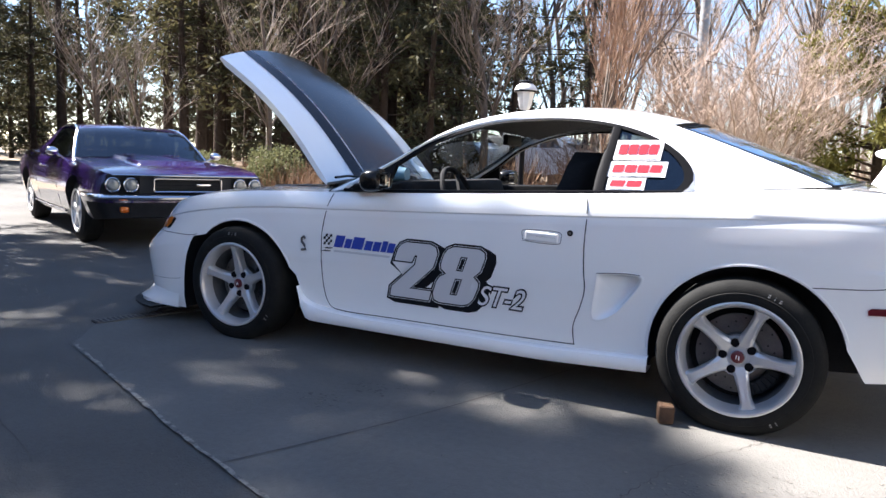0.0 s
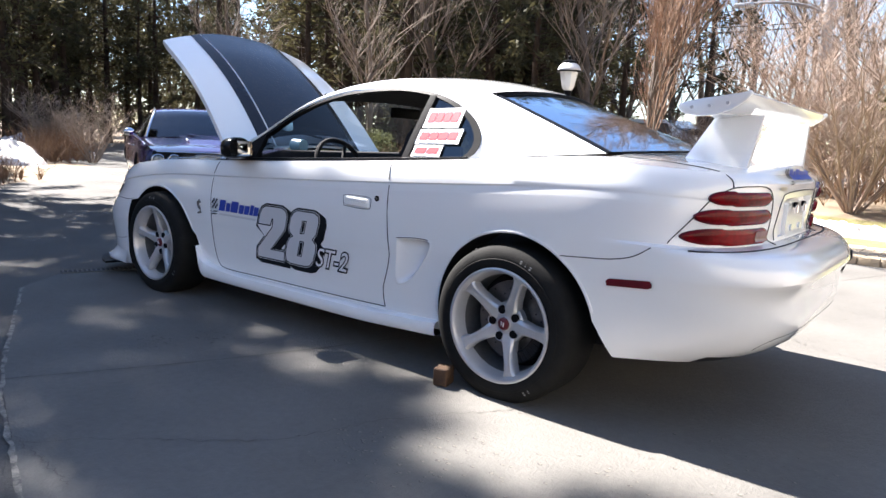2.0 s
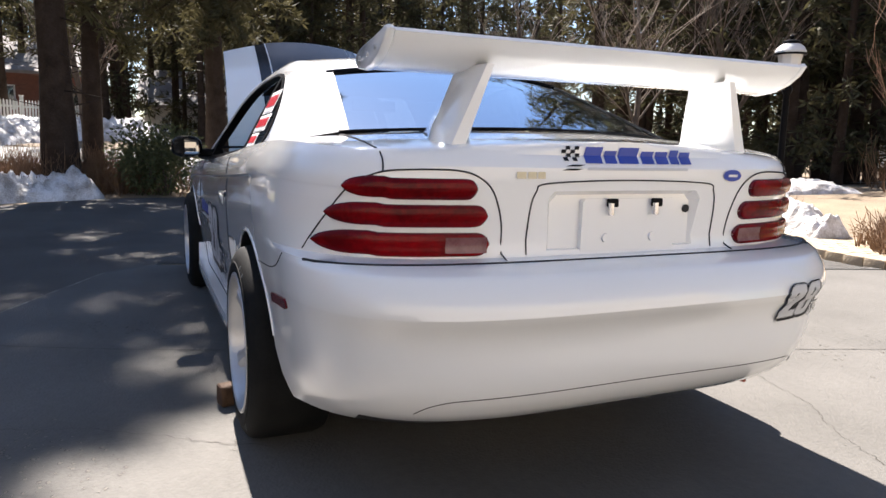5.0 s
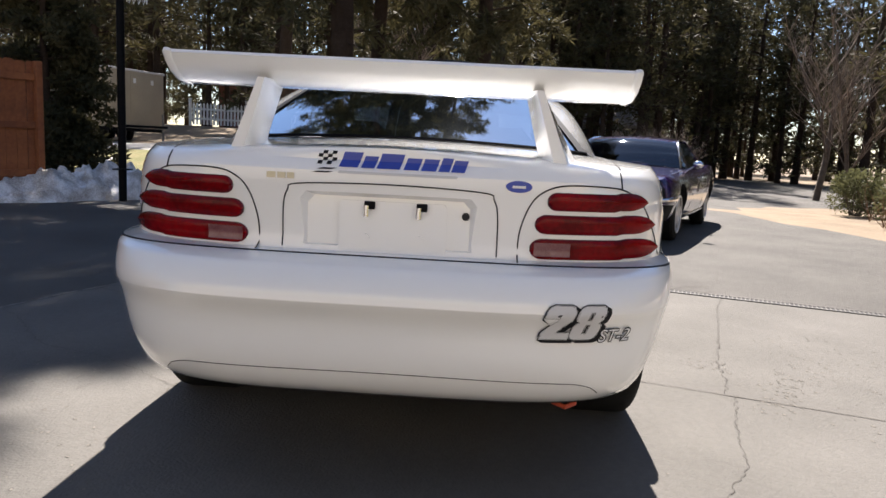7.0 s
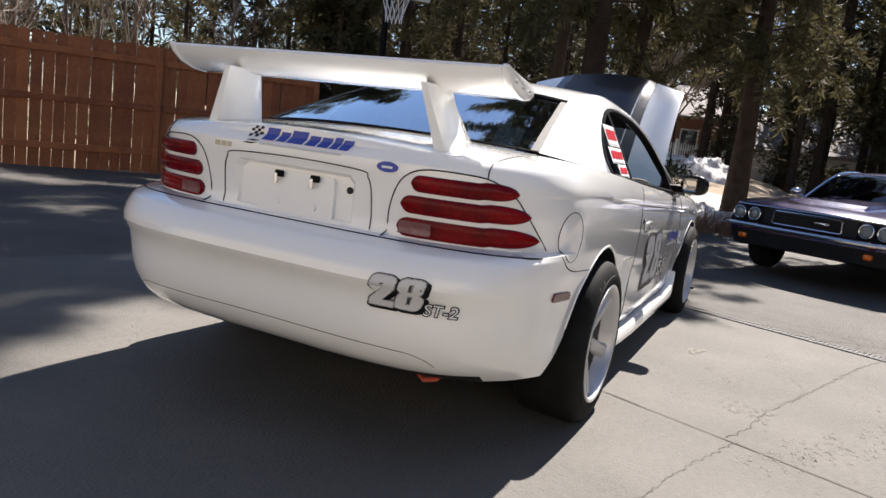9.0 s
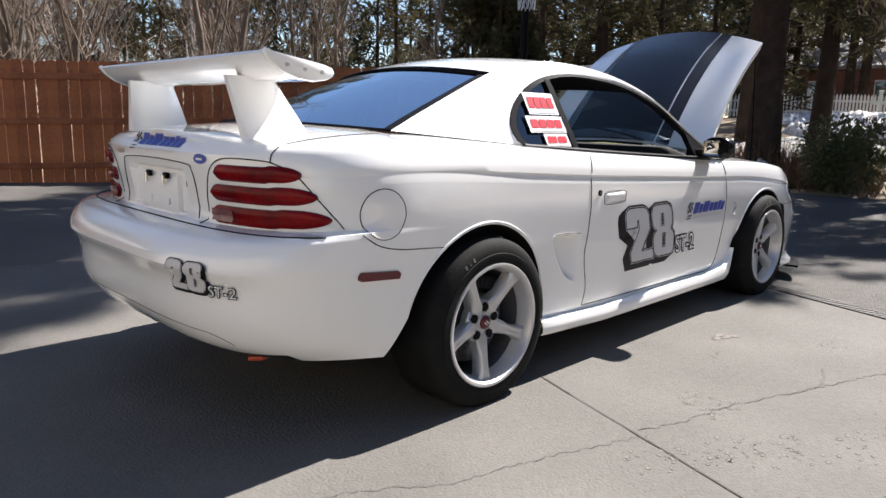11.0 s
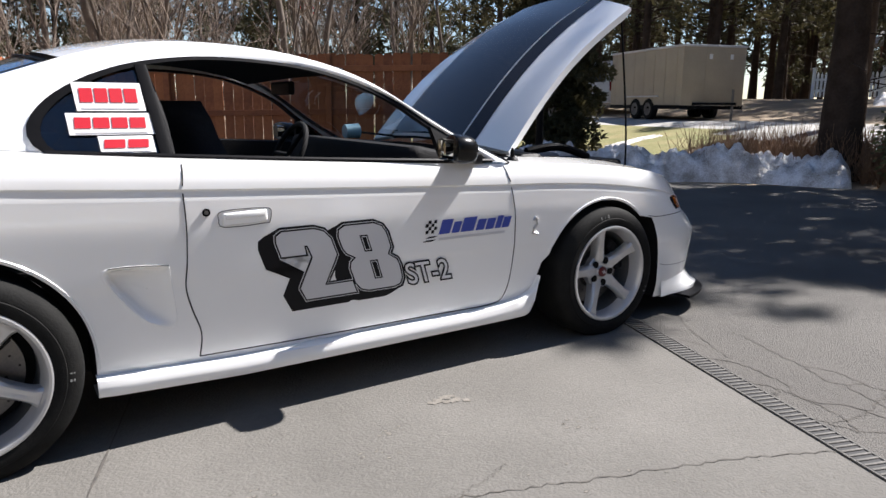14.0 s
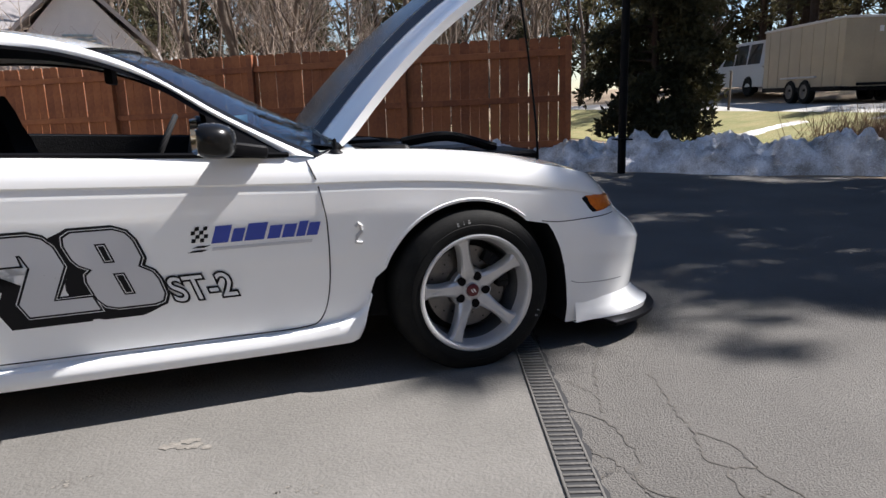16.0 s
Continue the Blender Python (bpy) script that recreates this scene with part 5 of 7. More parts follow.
for i in range(-20, 21):
    u = 1 - abs(i) / 20 * 0.245
    p = hull(0.12, u)
    o = Vector((p.x - 1.2, p.y, 0)).normalized()
    y = p.y + o.y * 0.105
    top.append(Vector((p.x + o.x * 0.115, y if i >= 0 else -y, 0.082)))
va = [bm.verts.new(p) for p in top] + [bm.verts.new((1.62, -0.70, 0.082)), bm.verts.new((1.62, 0.70, 0.082))]
f = bm.faces.new(va)
r = bmesh.ops.extrude_face_region(bm, geom=[f])
for g in r["geom"]:
    if isinstance(g, bmesh.types.BMVert):
        g.co.z += 0.014
part("splitter", bm, BLACK, car, "black front splitter")
bm = bmesh.new()
p = on_top(0.0)(0.80, -0.72) or Vector((0.80, -0.72, 0.85))
lathe(bm, [(0.0, 0.028), (0.008, 0.022), (0.014, 0.012), (0.05, 0.006), (0.055, 0.0)], 16, "z")
for v in bm.verts:
    v.co += p
part("antenna_base", bm, BLACK, car, "black antenna base")
bm = bmesh.new()
tube(bm, spline([(1.72, -0.55, 0.74), (1.70, -0.56, 0.95), (1.66, -0.56, 1.25), (1.61, -0.56, 1.56)], 16), 0.005, 6)
part("prop_rod", bm, BLACK, car, "thin black hood prop")
bm = bmesh.new()
grid(bm, [[(x + 0.10 * (1 - (y / 0.66) ** 2), y, z) for y in [-0.66 + 1.32 * j / 12 for j in range(13)]] for x, z in ((0.62, 0.868), (0.72, 0.885), (0.84, 0.868))])
part("cowl", bm, BLACK, car, "black cowl panel")
for s in (-0.25, 0.35):
    bm = bmesh.new()
    tube(bm, [(0.80, s, 0.915), (0.74, s + 0.25, 0.925), (0.70, s + 0.42, 0.92)], 0.007, 6)
    part("wiper", bm, BLACK, car)
for at, size, mt in (((1.30, 0.0, 0.75), (0.55, 0.42, 0.16), STEEL), ((1.62, -0.34, 0.74), (0.26, 0.34, 0.14), BLACK), ((1.05, -0.40, 0.78), (0.22, 0.26, 0.16), BLACK), ((1.1, 0.38, 0.77), (0.3, 0.25, 0.15), BLACK), ((1.75, 0.1, 0.72), (0.12, 0.8, 0.10), BLACK)):
    bm = bmesh.new()
    box(bm, size, at, bevel=0.035, seg=3)
    part("engine_cover", bm, mt, car)
bm = bmesh.new()
tube(bm, spline([(1.15, -0.40, 0.86), (1.35, -0.42, 0.88), (1.58, -0.40, 0.82)], 10), 0.022, 8)
part("hose", bm, BLACK, car)

# cabin: dash, wheel, seats, hoop, mirror
bm = bmesh.new()
box(bm, (0.34, 1.36, 0.20), (0.46, 0, 0.80), (0, 12, 0), 0.06, 4)
part("dashboard", bm, CABIN, car, "black dashboard")
bm = bmesh.new()
rod(bm, (0.50, 0.36, 0.945), (0.58, 0.36, 0.945), 0.036, 0.042, 20)
part("gauge_pod", bm, mat("pale_blue_plastic", (0.20, 0.36, 0.45), 0.4, alt=(0.16, 0.30, 0.38), scale=20), car, "pale blue gauge pod")
for y in (0.762, -0.762):
    bm = bmesh.new()
    box(bm, (1.24, 0.022, 0.27), (-0.015, y, 0.758), (0, 2.75, 0), 0.008, 2)
    part("inner_door_panel", bm, CABIN, car, "black inner door panel")
bm = bmesh.new()
c = Vector((0.17, 0.36, 0.83))
m = pose(c.x, c.y, c.z, 0, -64, 0)
ring = [m @ Vector((0.175 * math.cos(a * math.pi / 18), 0.175 * math.sin(a * math.pi / 18), 0)) for a in range(37)]
tube(bm, ring, 0.014, 8, caps=False)
sw = part("steering_wheel", bm, CABIN, car, "black steering wheel")
for a in (90, 210, 330):
    bm = bmesh.new()
    rod(bm, c, m @ Vector((0.17 * math.cos(radians(a)), 0.17 * math.sin(radians(a)), 0)), 0.012, seg=6)
    part("wheel_spoke", bm, CABIN, sw)
for y in (0.36, -0.36):
    bm = bmesh.new()
    rows = []
    for t in range(9):
        z = 0.56 + 0.54 * t / 8
        x = -0.36 - 0.17 * t / 8
        w = (0.25 - 0.04 * t / 8) * (1 if t < 6 else (0.78 if t < 8 else 0.5))
        rows.append([(x + dx, y + w * k, z) for dx, k in ((0.02, -1), (0.06, -0.92), (0.0, -0.6), (-0.02, 0), (0.0, 0.6), (0.06, 0.92), (0.02, 1), (-0.07, 0.8), (-0.10, 0), (-0.07, -0.8))])
    vs = grid(bm, rows, closed=True)
    bm.faces.new(vs[-1])
    seat = part("seat", bm, CABIN, car, "black racing seat", angle=60)
    bm = bmesh.new()
    box(bm, (0.5, 0.46, 0.12), (-0.16, y, 0.60), (0, -8, 0), 0.04, 3)
    part("cushion", bm, CABIN, seat)
bm = bmesh.new()
tube(bm, spline([(-0.62, 0.66, 0.6), (-0.64, 0.66, 0.95), (-0.68, 0.52, 1.20), (-0.69, 0.3, 1.255), (-0.69, -0.3, 1.255), (-0.68, -0.52, 1.20), (-0.64, -0.66, 0.95), (-0.62, -0.66, 0.6)], 40), 0.02, 8)
part("roll_hoop", bm, CABIN, car, "black roll hoop")
bm = bmesh.new()
box(bm, (0.03, 0.24, 0.06), (0.02, 0.0, 1.16), bevel=0.012, seg=3)
part("rear_view_mirror", bm, BLACK, car)
bm = bmesh.new()
box(bm, (0.62, 1.3, 0.03), (-1.30, 0, 0.90), (0, 3, 0), 0.01, 2)
part("parcel_shelf", bm, CABIN, car)

# wooden chock at the left rear tyre
bm = bmesh.new()
box(bm, (0.064, 0.085, 0.078), (0, 0, 0.039), bevel=0.012, seg=3)
ch = part("wheel_chock", bm, mat("raw_wood", (0.10, 0.050, 0.022), 0.8, alt=(0.05, 0.025, 0.012), scale=18, bump=0.4, bscale=60))
ch.matrix_world = pose(-1.035, 0.885, 0.0, 0, 0, 14)
tagged(ch, "brown wooden block wedged against the rear tyre", "chock")


# ---- purple classic coupe ----
def classic():
    """Long-nosed coupe; local x runs from the nose (0) to the tail (4.86)."""
    th = thing("classic_coupe", "deep purple classic muscle coupe with a slim chrome bumper", "car", "", (4.15, -1.62, 0), -25)
    th.matrix_world = pose(4.15, -1.62, 0, 0, 0, -25) @ Matrix.Diagonal((0.97, 0.97, 0.99, 1))
    SH = [(0, 0.74), (0.25, 0.80), (1.2, 0.865), (1.9, 0.88), (2.6, 0.87), (3.3, 0.90), (3.9, 0.94), (4.5, 0.90), (4.86, 0.84)]
    LO = [(0, 0.33), (0.4, 0.28), (0.9, 0.24), (3.8, 0.24), (4.4, 0.30), (4.86, 0.36)]
    WD = [(0, 0.90), (0.3, 0.935), (1.0, 0.955), (2.3, 0.95), (3.4, 0.965), (4.2, 0.955), (4.86, 0.88)]
    SD = [(0, 0.90), (0.15, 0.945), (0.45, 1.0), (0.6, 1.0), (0.8, 0.975), (0.95, 0.94), (1.0, 0.90)]

    def hull2(h, u):
        n = 6.0
        if u < 0.2:
            a = u / 0.2 * math.pi / 2
            x = 0.35 - (0.35 - 0.02 * h) * math.cos(a) ** (2 / n)
            y = math.sin(a) ** (2 / n)
        elif u > 0.8:
            a = (1 - u) / 0.2 * math.pi / 2
            x = 4.5 + 0.36 * math.cos(a) ** (2 / n)
            y = math.sin(a) ** (2 / n)
        else:
            x, y = 0.35 + 4.15 * (u - 0.2) / 0.6, 1.0
        lo, hi = curve(LO, x), curve(SH, x)
        return Vector((x, y * linear(SD, h) * curve(WD, x), lo + h * (hi - lo)))

    bm = bmesh.new()
    us = [0.2 * i / 16 for i in range(16)] + [0.2 + 0.6 * i / 60 for i in range(60)] + [0.8 + 0.2 * i / 16 for i in range(17)]
    hs = [i / 14 for i in range(15)]
    rows = []
    for h in hs:
        l = [hull2(h, u) for u in us]
        rows.append(l + [Vector((p.x, -p.y, p.z)) for p in reversed(l[1:-1])])
    vs = grid(bm, rows, closed=True)
    top, n, m = vs[-1], len(us), len(rows[0])
    prev = None
    ks = [1, 0.9, 0.7, 0.45, 0.42, 0.2, 0, -0.2, -0.42, -0.45, -0.7, -0.9, -1]
    for i in range(n):
        a, b = top[i], top[(m - i) % m]
        if i in (0, n - 1):
            line = [a]
        else:
            line = [a]
            for k in ks[1:-1]:
                x = a.co.x
                z = a.co.z + 0.03 * (1 - k * k) + (0.035 if abs(k) < 0.44 and 0.5 < x < 1.6 else 0)
                line.append(bm.verts.new((x, a.co.y * k, z)))
            line.append(b)
        if prev:
            if len(prev) == 1:
                for j in range(len(line) - 1):
                    bm.faces.new((prev[0], line[j], line[j + 1]))
            elif len(line) == 1:
                for j in range(len(prev) - 1):
                    bm.faces.new((prev[j], line[0], prev[j + 1]))
            else:
                for j in range(len(line) - 1):
                    bm.faces.new((prev[j], line[j], line[j + 1], prev[j + 1]))
        prev = line
    bmesh.ops.triangulate(bm, faces=[bm.faces.new(vs[0])])
    bmesh.ops.recalc_face_normals(bm, faces=bm.faces)
    me = bpy.data.meshes.new("body")
    bm.to_mesh(me)
    bm.free()
    ob = new("body", me)
    cut = bmesh.new()
    for x in (0.93, 3.72):
        for s in (1, -1):
            rod(cut, (x, s * 0.66, 0.33), (x, s * 1.2, 0.33), 0.385, seg=48)
    box(cut, (0.16, 1.72, 0.20), (0.0, 0, 0.655))
    cm = bpy.data.meshes.new("cut")
    cut.to_mesh(cm)
    cut.free()
    co = bpy.data.objects.new("cut", cm)
    scene.collection.objects.link(co)
    md = ob.modifiers.new("arch", "BOOLEAN")
    md.operation, md.object, md.solver = "DIFFERENCE", co, "EXACT"
    done = bpy.data.meshes.new_from_object(ob.evaluated_get(bpy.context.evaluated_depsgraph_get()))
    ob.modifiers.clear()
    ob.data = done
    bpy.data.objects.remove(co)
    done.materials.clear()
    done.materials.append(PURPLE)
    done.materials.append(CABIN)
    bm = bmesh.new()
    bm.from_mesh(done)
    for f in bm.faces:
        c = f.calc_center_median()
        for x in (0.93, 3.72):
            if (c.x - x) ** 2 + (c.z - 0.33) ** 2 < 0.387 ** 2 and not (abs(f.normal.y) > 0.6 and abs(c.y) > 0.75):
                f.material_index = 1
        if c.x < 0.45 and c.z < 0.475:
            f.material_index = 1
        if c.x < 0.085 and abs(c.y) < 0.87 and 0.55 < c.z < 0.76 and not (f.normal.x < -0.3 and c.x < 0.06):
            f.material_index = 1
    finish(bm, 30)
    bm.to_mesh(done)
    bm.free()
    ob.parent = th

    # cabin: rails from windscreen base over the roof to the tail
    rail2 = [Vector(p) for p in ((1.62, 0.78, 0.885), (1.85, 0.71, 1.06), (2.12, 0.63, 1.225), (2.5, 0.60, 1.275), (2.95, 0.60, 1.27), (3.3, 0.63, 1.20), (3.7, 0.72, 1.02), (3.98, 0.80, 0.935))]
    R = spline(rail2, 49)
    bow = lambda x: curve([(1.62, -0.16), (2.15, -0.07), (2.9, 0.03), (3.98, 0.10)], x)
    sp = lambda o, k: Vector((o.x + bow(o.x) * (1 - k * k), o.y * k, o.z + 0.035 * (1 - k * k)))
    ks = [k / 8 for k in range(-8, 9)]
    for nm, x0, x1, mt in (("windscreen", 1.6, 2.14, DARKGLASS), ("roof", 2.12, 3.32, PURPLE), ("rear_window", 3.30, 3.80, DARKGLASS), ("rear_deck", 3.78, 4.0, PURPLE)):
        bm = bmesh.new()
        grid(bm, [[sp(o, k) for k in ks] for o in R if x0 <= o.x <= x1])
        part(nm, bm, mt, th)
    for s in (1, -1):
        bm = bmesh.new()
        rows = []
        for o in R:
            if o.x < 3.05:
                continue
            lo = Vector((min(o.x, 3.95), 0.84, 0.90))
            rows.append([mirrored(o.lerp(lo, t), s) for t in (0, 0.5, 1)])
        grid(bm, rows)
        part("quarter_panel", bm, PURPLE, th)
        bm = bmesh.new()
        rows = []
        for o in R:
            if 1.7 < o.x < 3.10:
                lo = Vector((o.x, 0.84, 0.89))
                rows.append([mirrored(o.lerp(lo, t), s) for t in (0.12, 0.5, 1)])
        grid(bm, rows)
        part("side_window", bm, DARKGLASS, th)
        bm = bmesh.new()
        tube(bm, [mirrored(o + Vector((0, 0.005, 0)), s) for o in R if o.x < 3.1], 0.018, 6)
        part("drip_rail", bm, CHROME, th)
        # wheels
        for x in (0.93, 3.72):
            w = None
            bm = bmesh.new()
            lathe(bm, [(0.0, 0.2), (0.005, 0.24), (-0.01, 0.31), (-0.04, 0.33), (-0.18, 0.33), (-0.21, 0.3), (-0.21, 0.2)], 40)
            w = part("tyre", bm, RUBBER, th)
            w.matrix_local = pose(x, s * 0.905, 0.33, 0, 0, 0 if s > 0 else 180)
            bm = bmesh.new()
            lathe(bm, [(0.006, 0.236), (0.014, 0.232), (0.012, 0.215), (-0.03, 0.20), (-0.04, 0.10), (-0.005, 0.06), (0.0, 0.0)], 32)
            rm = part("rim", bm, ALLOY, th, "bright metal rim")
            rm.matrix_local = pose(x, s * 0.905, 0.33, 0, 0, 0 if s > 0 else 180)
            for k in range(5):
                bm = bmesh.new()
                box(bm, (0.06, 0.03, 0.17), (0, -0.012, 0.125), bevel=0.01)
                q = part("spoke", bm, ALLOY, rm)
                q.matrix_local = pose(0, 0, 0, 0, 72 * k, 0)
        # headlamps, two a side, in chrome rings
        for y in (0.76, 0.585):
            bm = bmesh.new()
            lathe(bm, [(-0.05, 0.0), (-0.04, 0.045), (-0.02, 0.062)], 24)
            for v in bm.verts:
                v.co = Vector((v.co.y + 0.06, v.co.x + s * y, v.co.z + 0.655))
            hl = part("headlamp", bm, glass_lamp, th, "round glass headlamp")
            bm = bmesh.new()
            tube(bm, [(0.035, s * y + 0.068 * math.cos(a * 0.2618), 0.655 + 0.068 * math.sin(a * 0.2618)) for a in range(25)], 0.009, 6, caps=False)
            part("lamp_ring", bm, CHROME, hl)
        bm = bmesh.new()
        box(bm, (0.03, 0.09, 0.06), (0.005, s * 0.66, 0.41), bevel=0.025, seg=3)
        part("indicator", bm, AMBER, th)
        bm = bmesh.new()
        bmesh.ops.create_uvsphere(bm, u_segments=14, v_segments=8, radius=1, matrix=pose(1.78, s * 0.98, 0.95) @ Matrix.Diagonal((0.05, 0.075, 0.05, 1)))
        mr = part("mirror", bm, CHROME, th, "chrome door mirror")
        bm = bmesh.new()
        tube(bm, [(1.80, s * 0.86, 0.88), (1.79, s * 0.95, 0.93)], 0.012, 6)
        part("stem", bm, CHROME, mr)
        bm = bmesh.new()
        tube(bm, [mirrored(hull2(0.07, 0.2 + 0.6 * i / 30) + Vector((0, 0.004, 0)), s) for i in range(9, 25)], 0.014, 6)
        part("sill_trim", bm, CHROME, th)
        bm = bmesh.new()
        box(bm, (0.16, 0.02, 0.025), (2.75, s * 0.945, 0.77), bevel=0.006)
        part("door_handle", bm, CHROME, th)
        for xx in (1.75, 2.95):
            bm = bmesh.new()
            tube(bm, [mirrored(hull2(h, 0.2 + 0.6 * (xx - 0.35) / 4.15) + Vector((0, 0.0, 0)), s) for h in (0.1, 0.3, 0.5, 0.7, 0.9, 1.0)], 0.004, 5)
            part("door_gap", bm, SEAM, th)
    # grille with chrome surround and bars
    bm = bmesh.new()
    box(bm, (0.02, 0.98, 0.17), (0.075, 0, 0.655))
    gr = part("grille", bm, SEAM, th, "black grille")
    ring = [(0.02, -0.36, 0.60), (0.02, -0.34, 0.585), (0.02, 0.34, 0.585), (0.02, 0.36, 0.60), (0.02, 0.36, 0.71), (0.02, 0.34, 0.725), (0.02, -0.34, 0.725), (0.02, -0.36, 0.71), (0.02, -0.36, 0.60)]
    bm = bmesh.new()
    tube(bm, ring, 0.010, 6, caps=False)
    part("grille_ring", bm, CHROME, gr)
    for z in (0.62, 0.655, 0.69):
        bm = bmesh.new()
        box(bm, (0.01, 0.7, 0.005), (0.05, 0, z))
        part("bar", bm, BLACK, gr)
    bm = bmesh.new()
    box(bm, (0.008, 0.15, 0.02), (0.015, -0.16, 0.66), bevel=0.003)
    part("emblem", bm, CHROME, gr)
    bm = bmesh.new()
    tube(bm, spline([(0.42, 0.95, 0.545), (0.12, 0.94, 0.54), (-0.03, 0.80, 0.535), (-0.045, 0.4, 0.53), (-0.045, 0, 0.53), (-0.045, -0.4, 0.53), (-0.03, -0.80, 0.535), (0.12, -0.94, 0.54), (0.42, -0.95, 0.545)], 50), 0.026, 8)
    part("bumper", bm, CHROME, th, "slim chrome bumper")
    bm = bmesh.new()
    tube(bm, [(0.0, y, 0.755 + 0.0 * y) for y in (-0.78, -0.4, 0, 0.4, 0.78)], 0.009, 6)
    part("nose_trim", bm, CHROME, th)
    for y in (-0.42, 0.42):
        bm = bmesh.new()
        box(bm, (0.30, 0.10, 0.012), (1.35, y * 0.6, 0.945), bevel=0.005)
        part("hood_scoop", bm, PURPLE, th)
    for y in (0.86, -0.86):
        bm = bmesh.new()
        tube(bm, [(0.28, y * 0.93, 0.80), (0.9, y * 0.9, 0.855), (1.6, y * 0.88, 0.885)], 0.004, 5)
        part("hood_gap", bm, SEAM, th)


glass_lamp = mat("lamp_glass", (0.30, 0.31, 0.30), 0.12, 0.3, alt=(0.16, 0.17, 0.17), scale=20)
classic()


# ---- plants ----
PINEBARK = mat("pine_bark", (0.030, 0.021, 0.015), 0.95, spec=0.1, alt=(0.065, 0.046, 0.034), scale=4, bump=0.9, bscale=16, fine=30)
BARK = mat("bark", (0.070, 0.052, 0.040), 0.95, alt=(0.14, 0.11, 0.085), scale=4, bump=0.9, bscale=16, fine=30)
TWIG = mat("bare_twigs", (0.17, 0.125, 0.095), 0.9, alt=(0.25, 0.20, 0.16), scale=2)
REDTWIG = mat("reddish_twigs", (0.20, 0.115, 0.075), 0.9, alt=(0.27, 0.17, 0.11), scale=2)
PALETWIG = mat("pale_twigs", (0.24, 0.175, 0.135), 0.9, alt=(0.33, 0.25, 0.20), scale=2)


def leafy(name, base, alt):
    """Small leaves that let a little light through."""
    m = mat(name, base, 0.75, alt=alt, scale=0.9, mix=0.45, fine=6, spec=0.2)
    nt = m.node_tree
    b = nt.nodes["Principled BSDF"]
    t = nt.nodes.new("ShaderNodeBsdfTranslucent")
    t.inputs[0].default_value = (*[c * 1.3 for c in alt], 1)
    mx = nt.nodes.new("ShaderNodeMixShader")
    mx.inputs[0].default_value = 0.22
    nt.links.new(b.outputs[0], mx.inputs[1])
    nt.links.new(t.outputs[0], mx.inputs[2])
    nt.links.new(mx.outputs[0], nt.nodes["Material Output"].inputs[0])
    return m


NEEDLE = leafy("pine_needles", (0.040, 0.041, 0.019), (0.085, 0.074, 0.034))
DARKNEEDLE = leafy("dark_needles", (0.028, 0.032, 0.016), (0.075, 0.068, 0.034))
LEAF = leafy("evergreen_leaves", (0.045, 0.058, 0.022), (0.14, 0.14, 0.065))
DRY = mat("dry_stems", (0.13, 0.070, 0.040), 0.95, alt=(0.24, 0.15, 0.085), scale=5)


class Soup:
    """Collects many small faces for one mesh."""

    def __init__(self):
        self.v, self.f = [], []

    def stick(self, a, b, r1, r2, n=4):
        d = (b - a).normalized()
        u = d.cross(Vector((0.3, 0.2, 0.93)))
        u = u.normalized() if u.length > 0.05 else Vector((1, 0, 0))
        w = u.cross(d)
        k = len(self.v)
        for p, r in ((a, r1), (b, r2)):
            for i in range(n):
                t = 6.2832 * i / n
                self.v.append(p + (u * math.cos(t) + w * math.sin(t)) * r)
        for i in range(n):
            j = (i + 1) % n
            self.f.append((k + i, k + j, k + n + j, k + n + i))

    def leaf(self, p, d, w, n):
        """A narrow lens-shaped blade from p along d."""
        s = d.cross(n)
        s = s.normalized() * w if s.length > 1e-4 else Vector((w, 0, 0))
        k = len(self.v)
        self.v += [p, p + d * 0.5 + s, p + d, p + d * 0.5 - s]
        self.f.append((k, k + 1, k + 2, k + 3))

    def out(self, name, material, parent, smooth=False, label=""):
        ob = raw(name, self.v, self.f, material, parent, smooth)
        if label:
            ob["label"] = label
        return ob


def rv(r):
    return Vector((r.gauss(0, 1), r.gauss(0, 1), r.gauss(0, 1))).normalized()


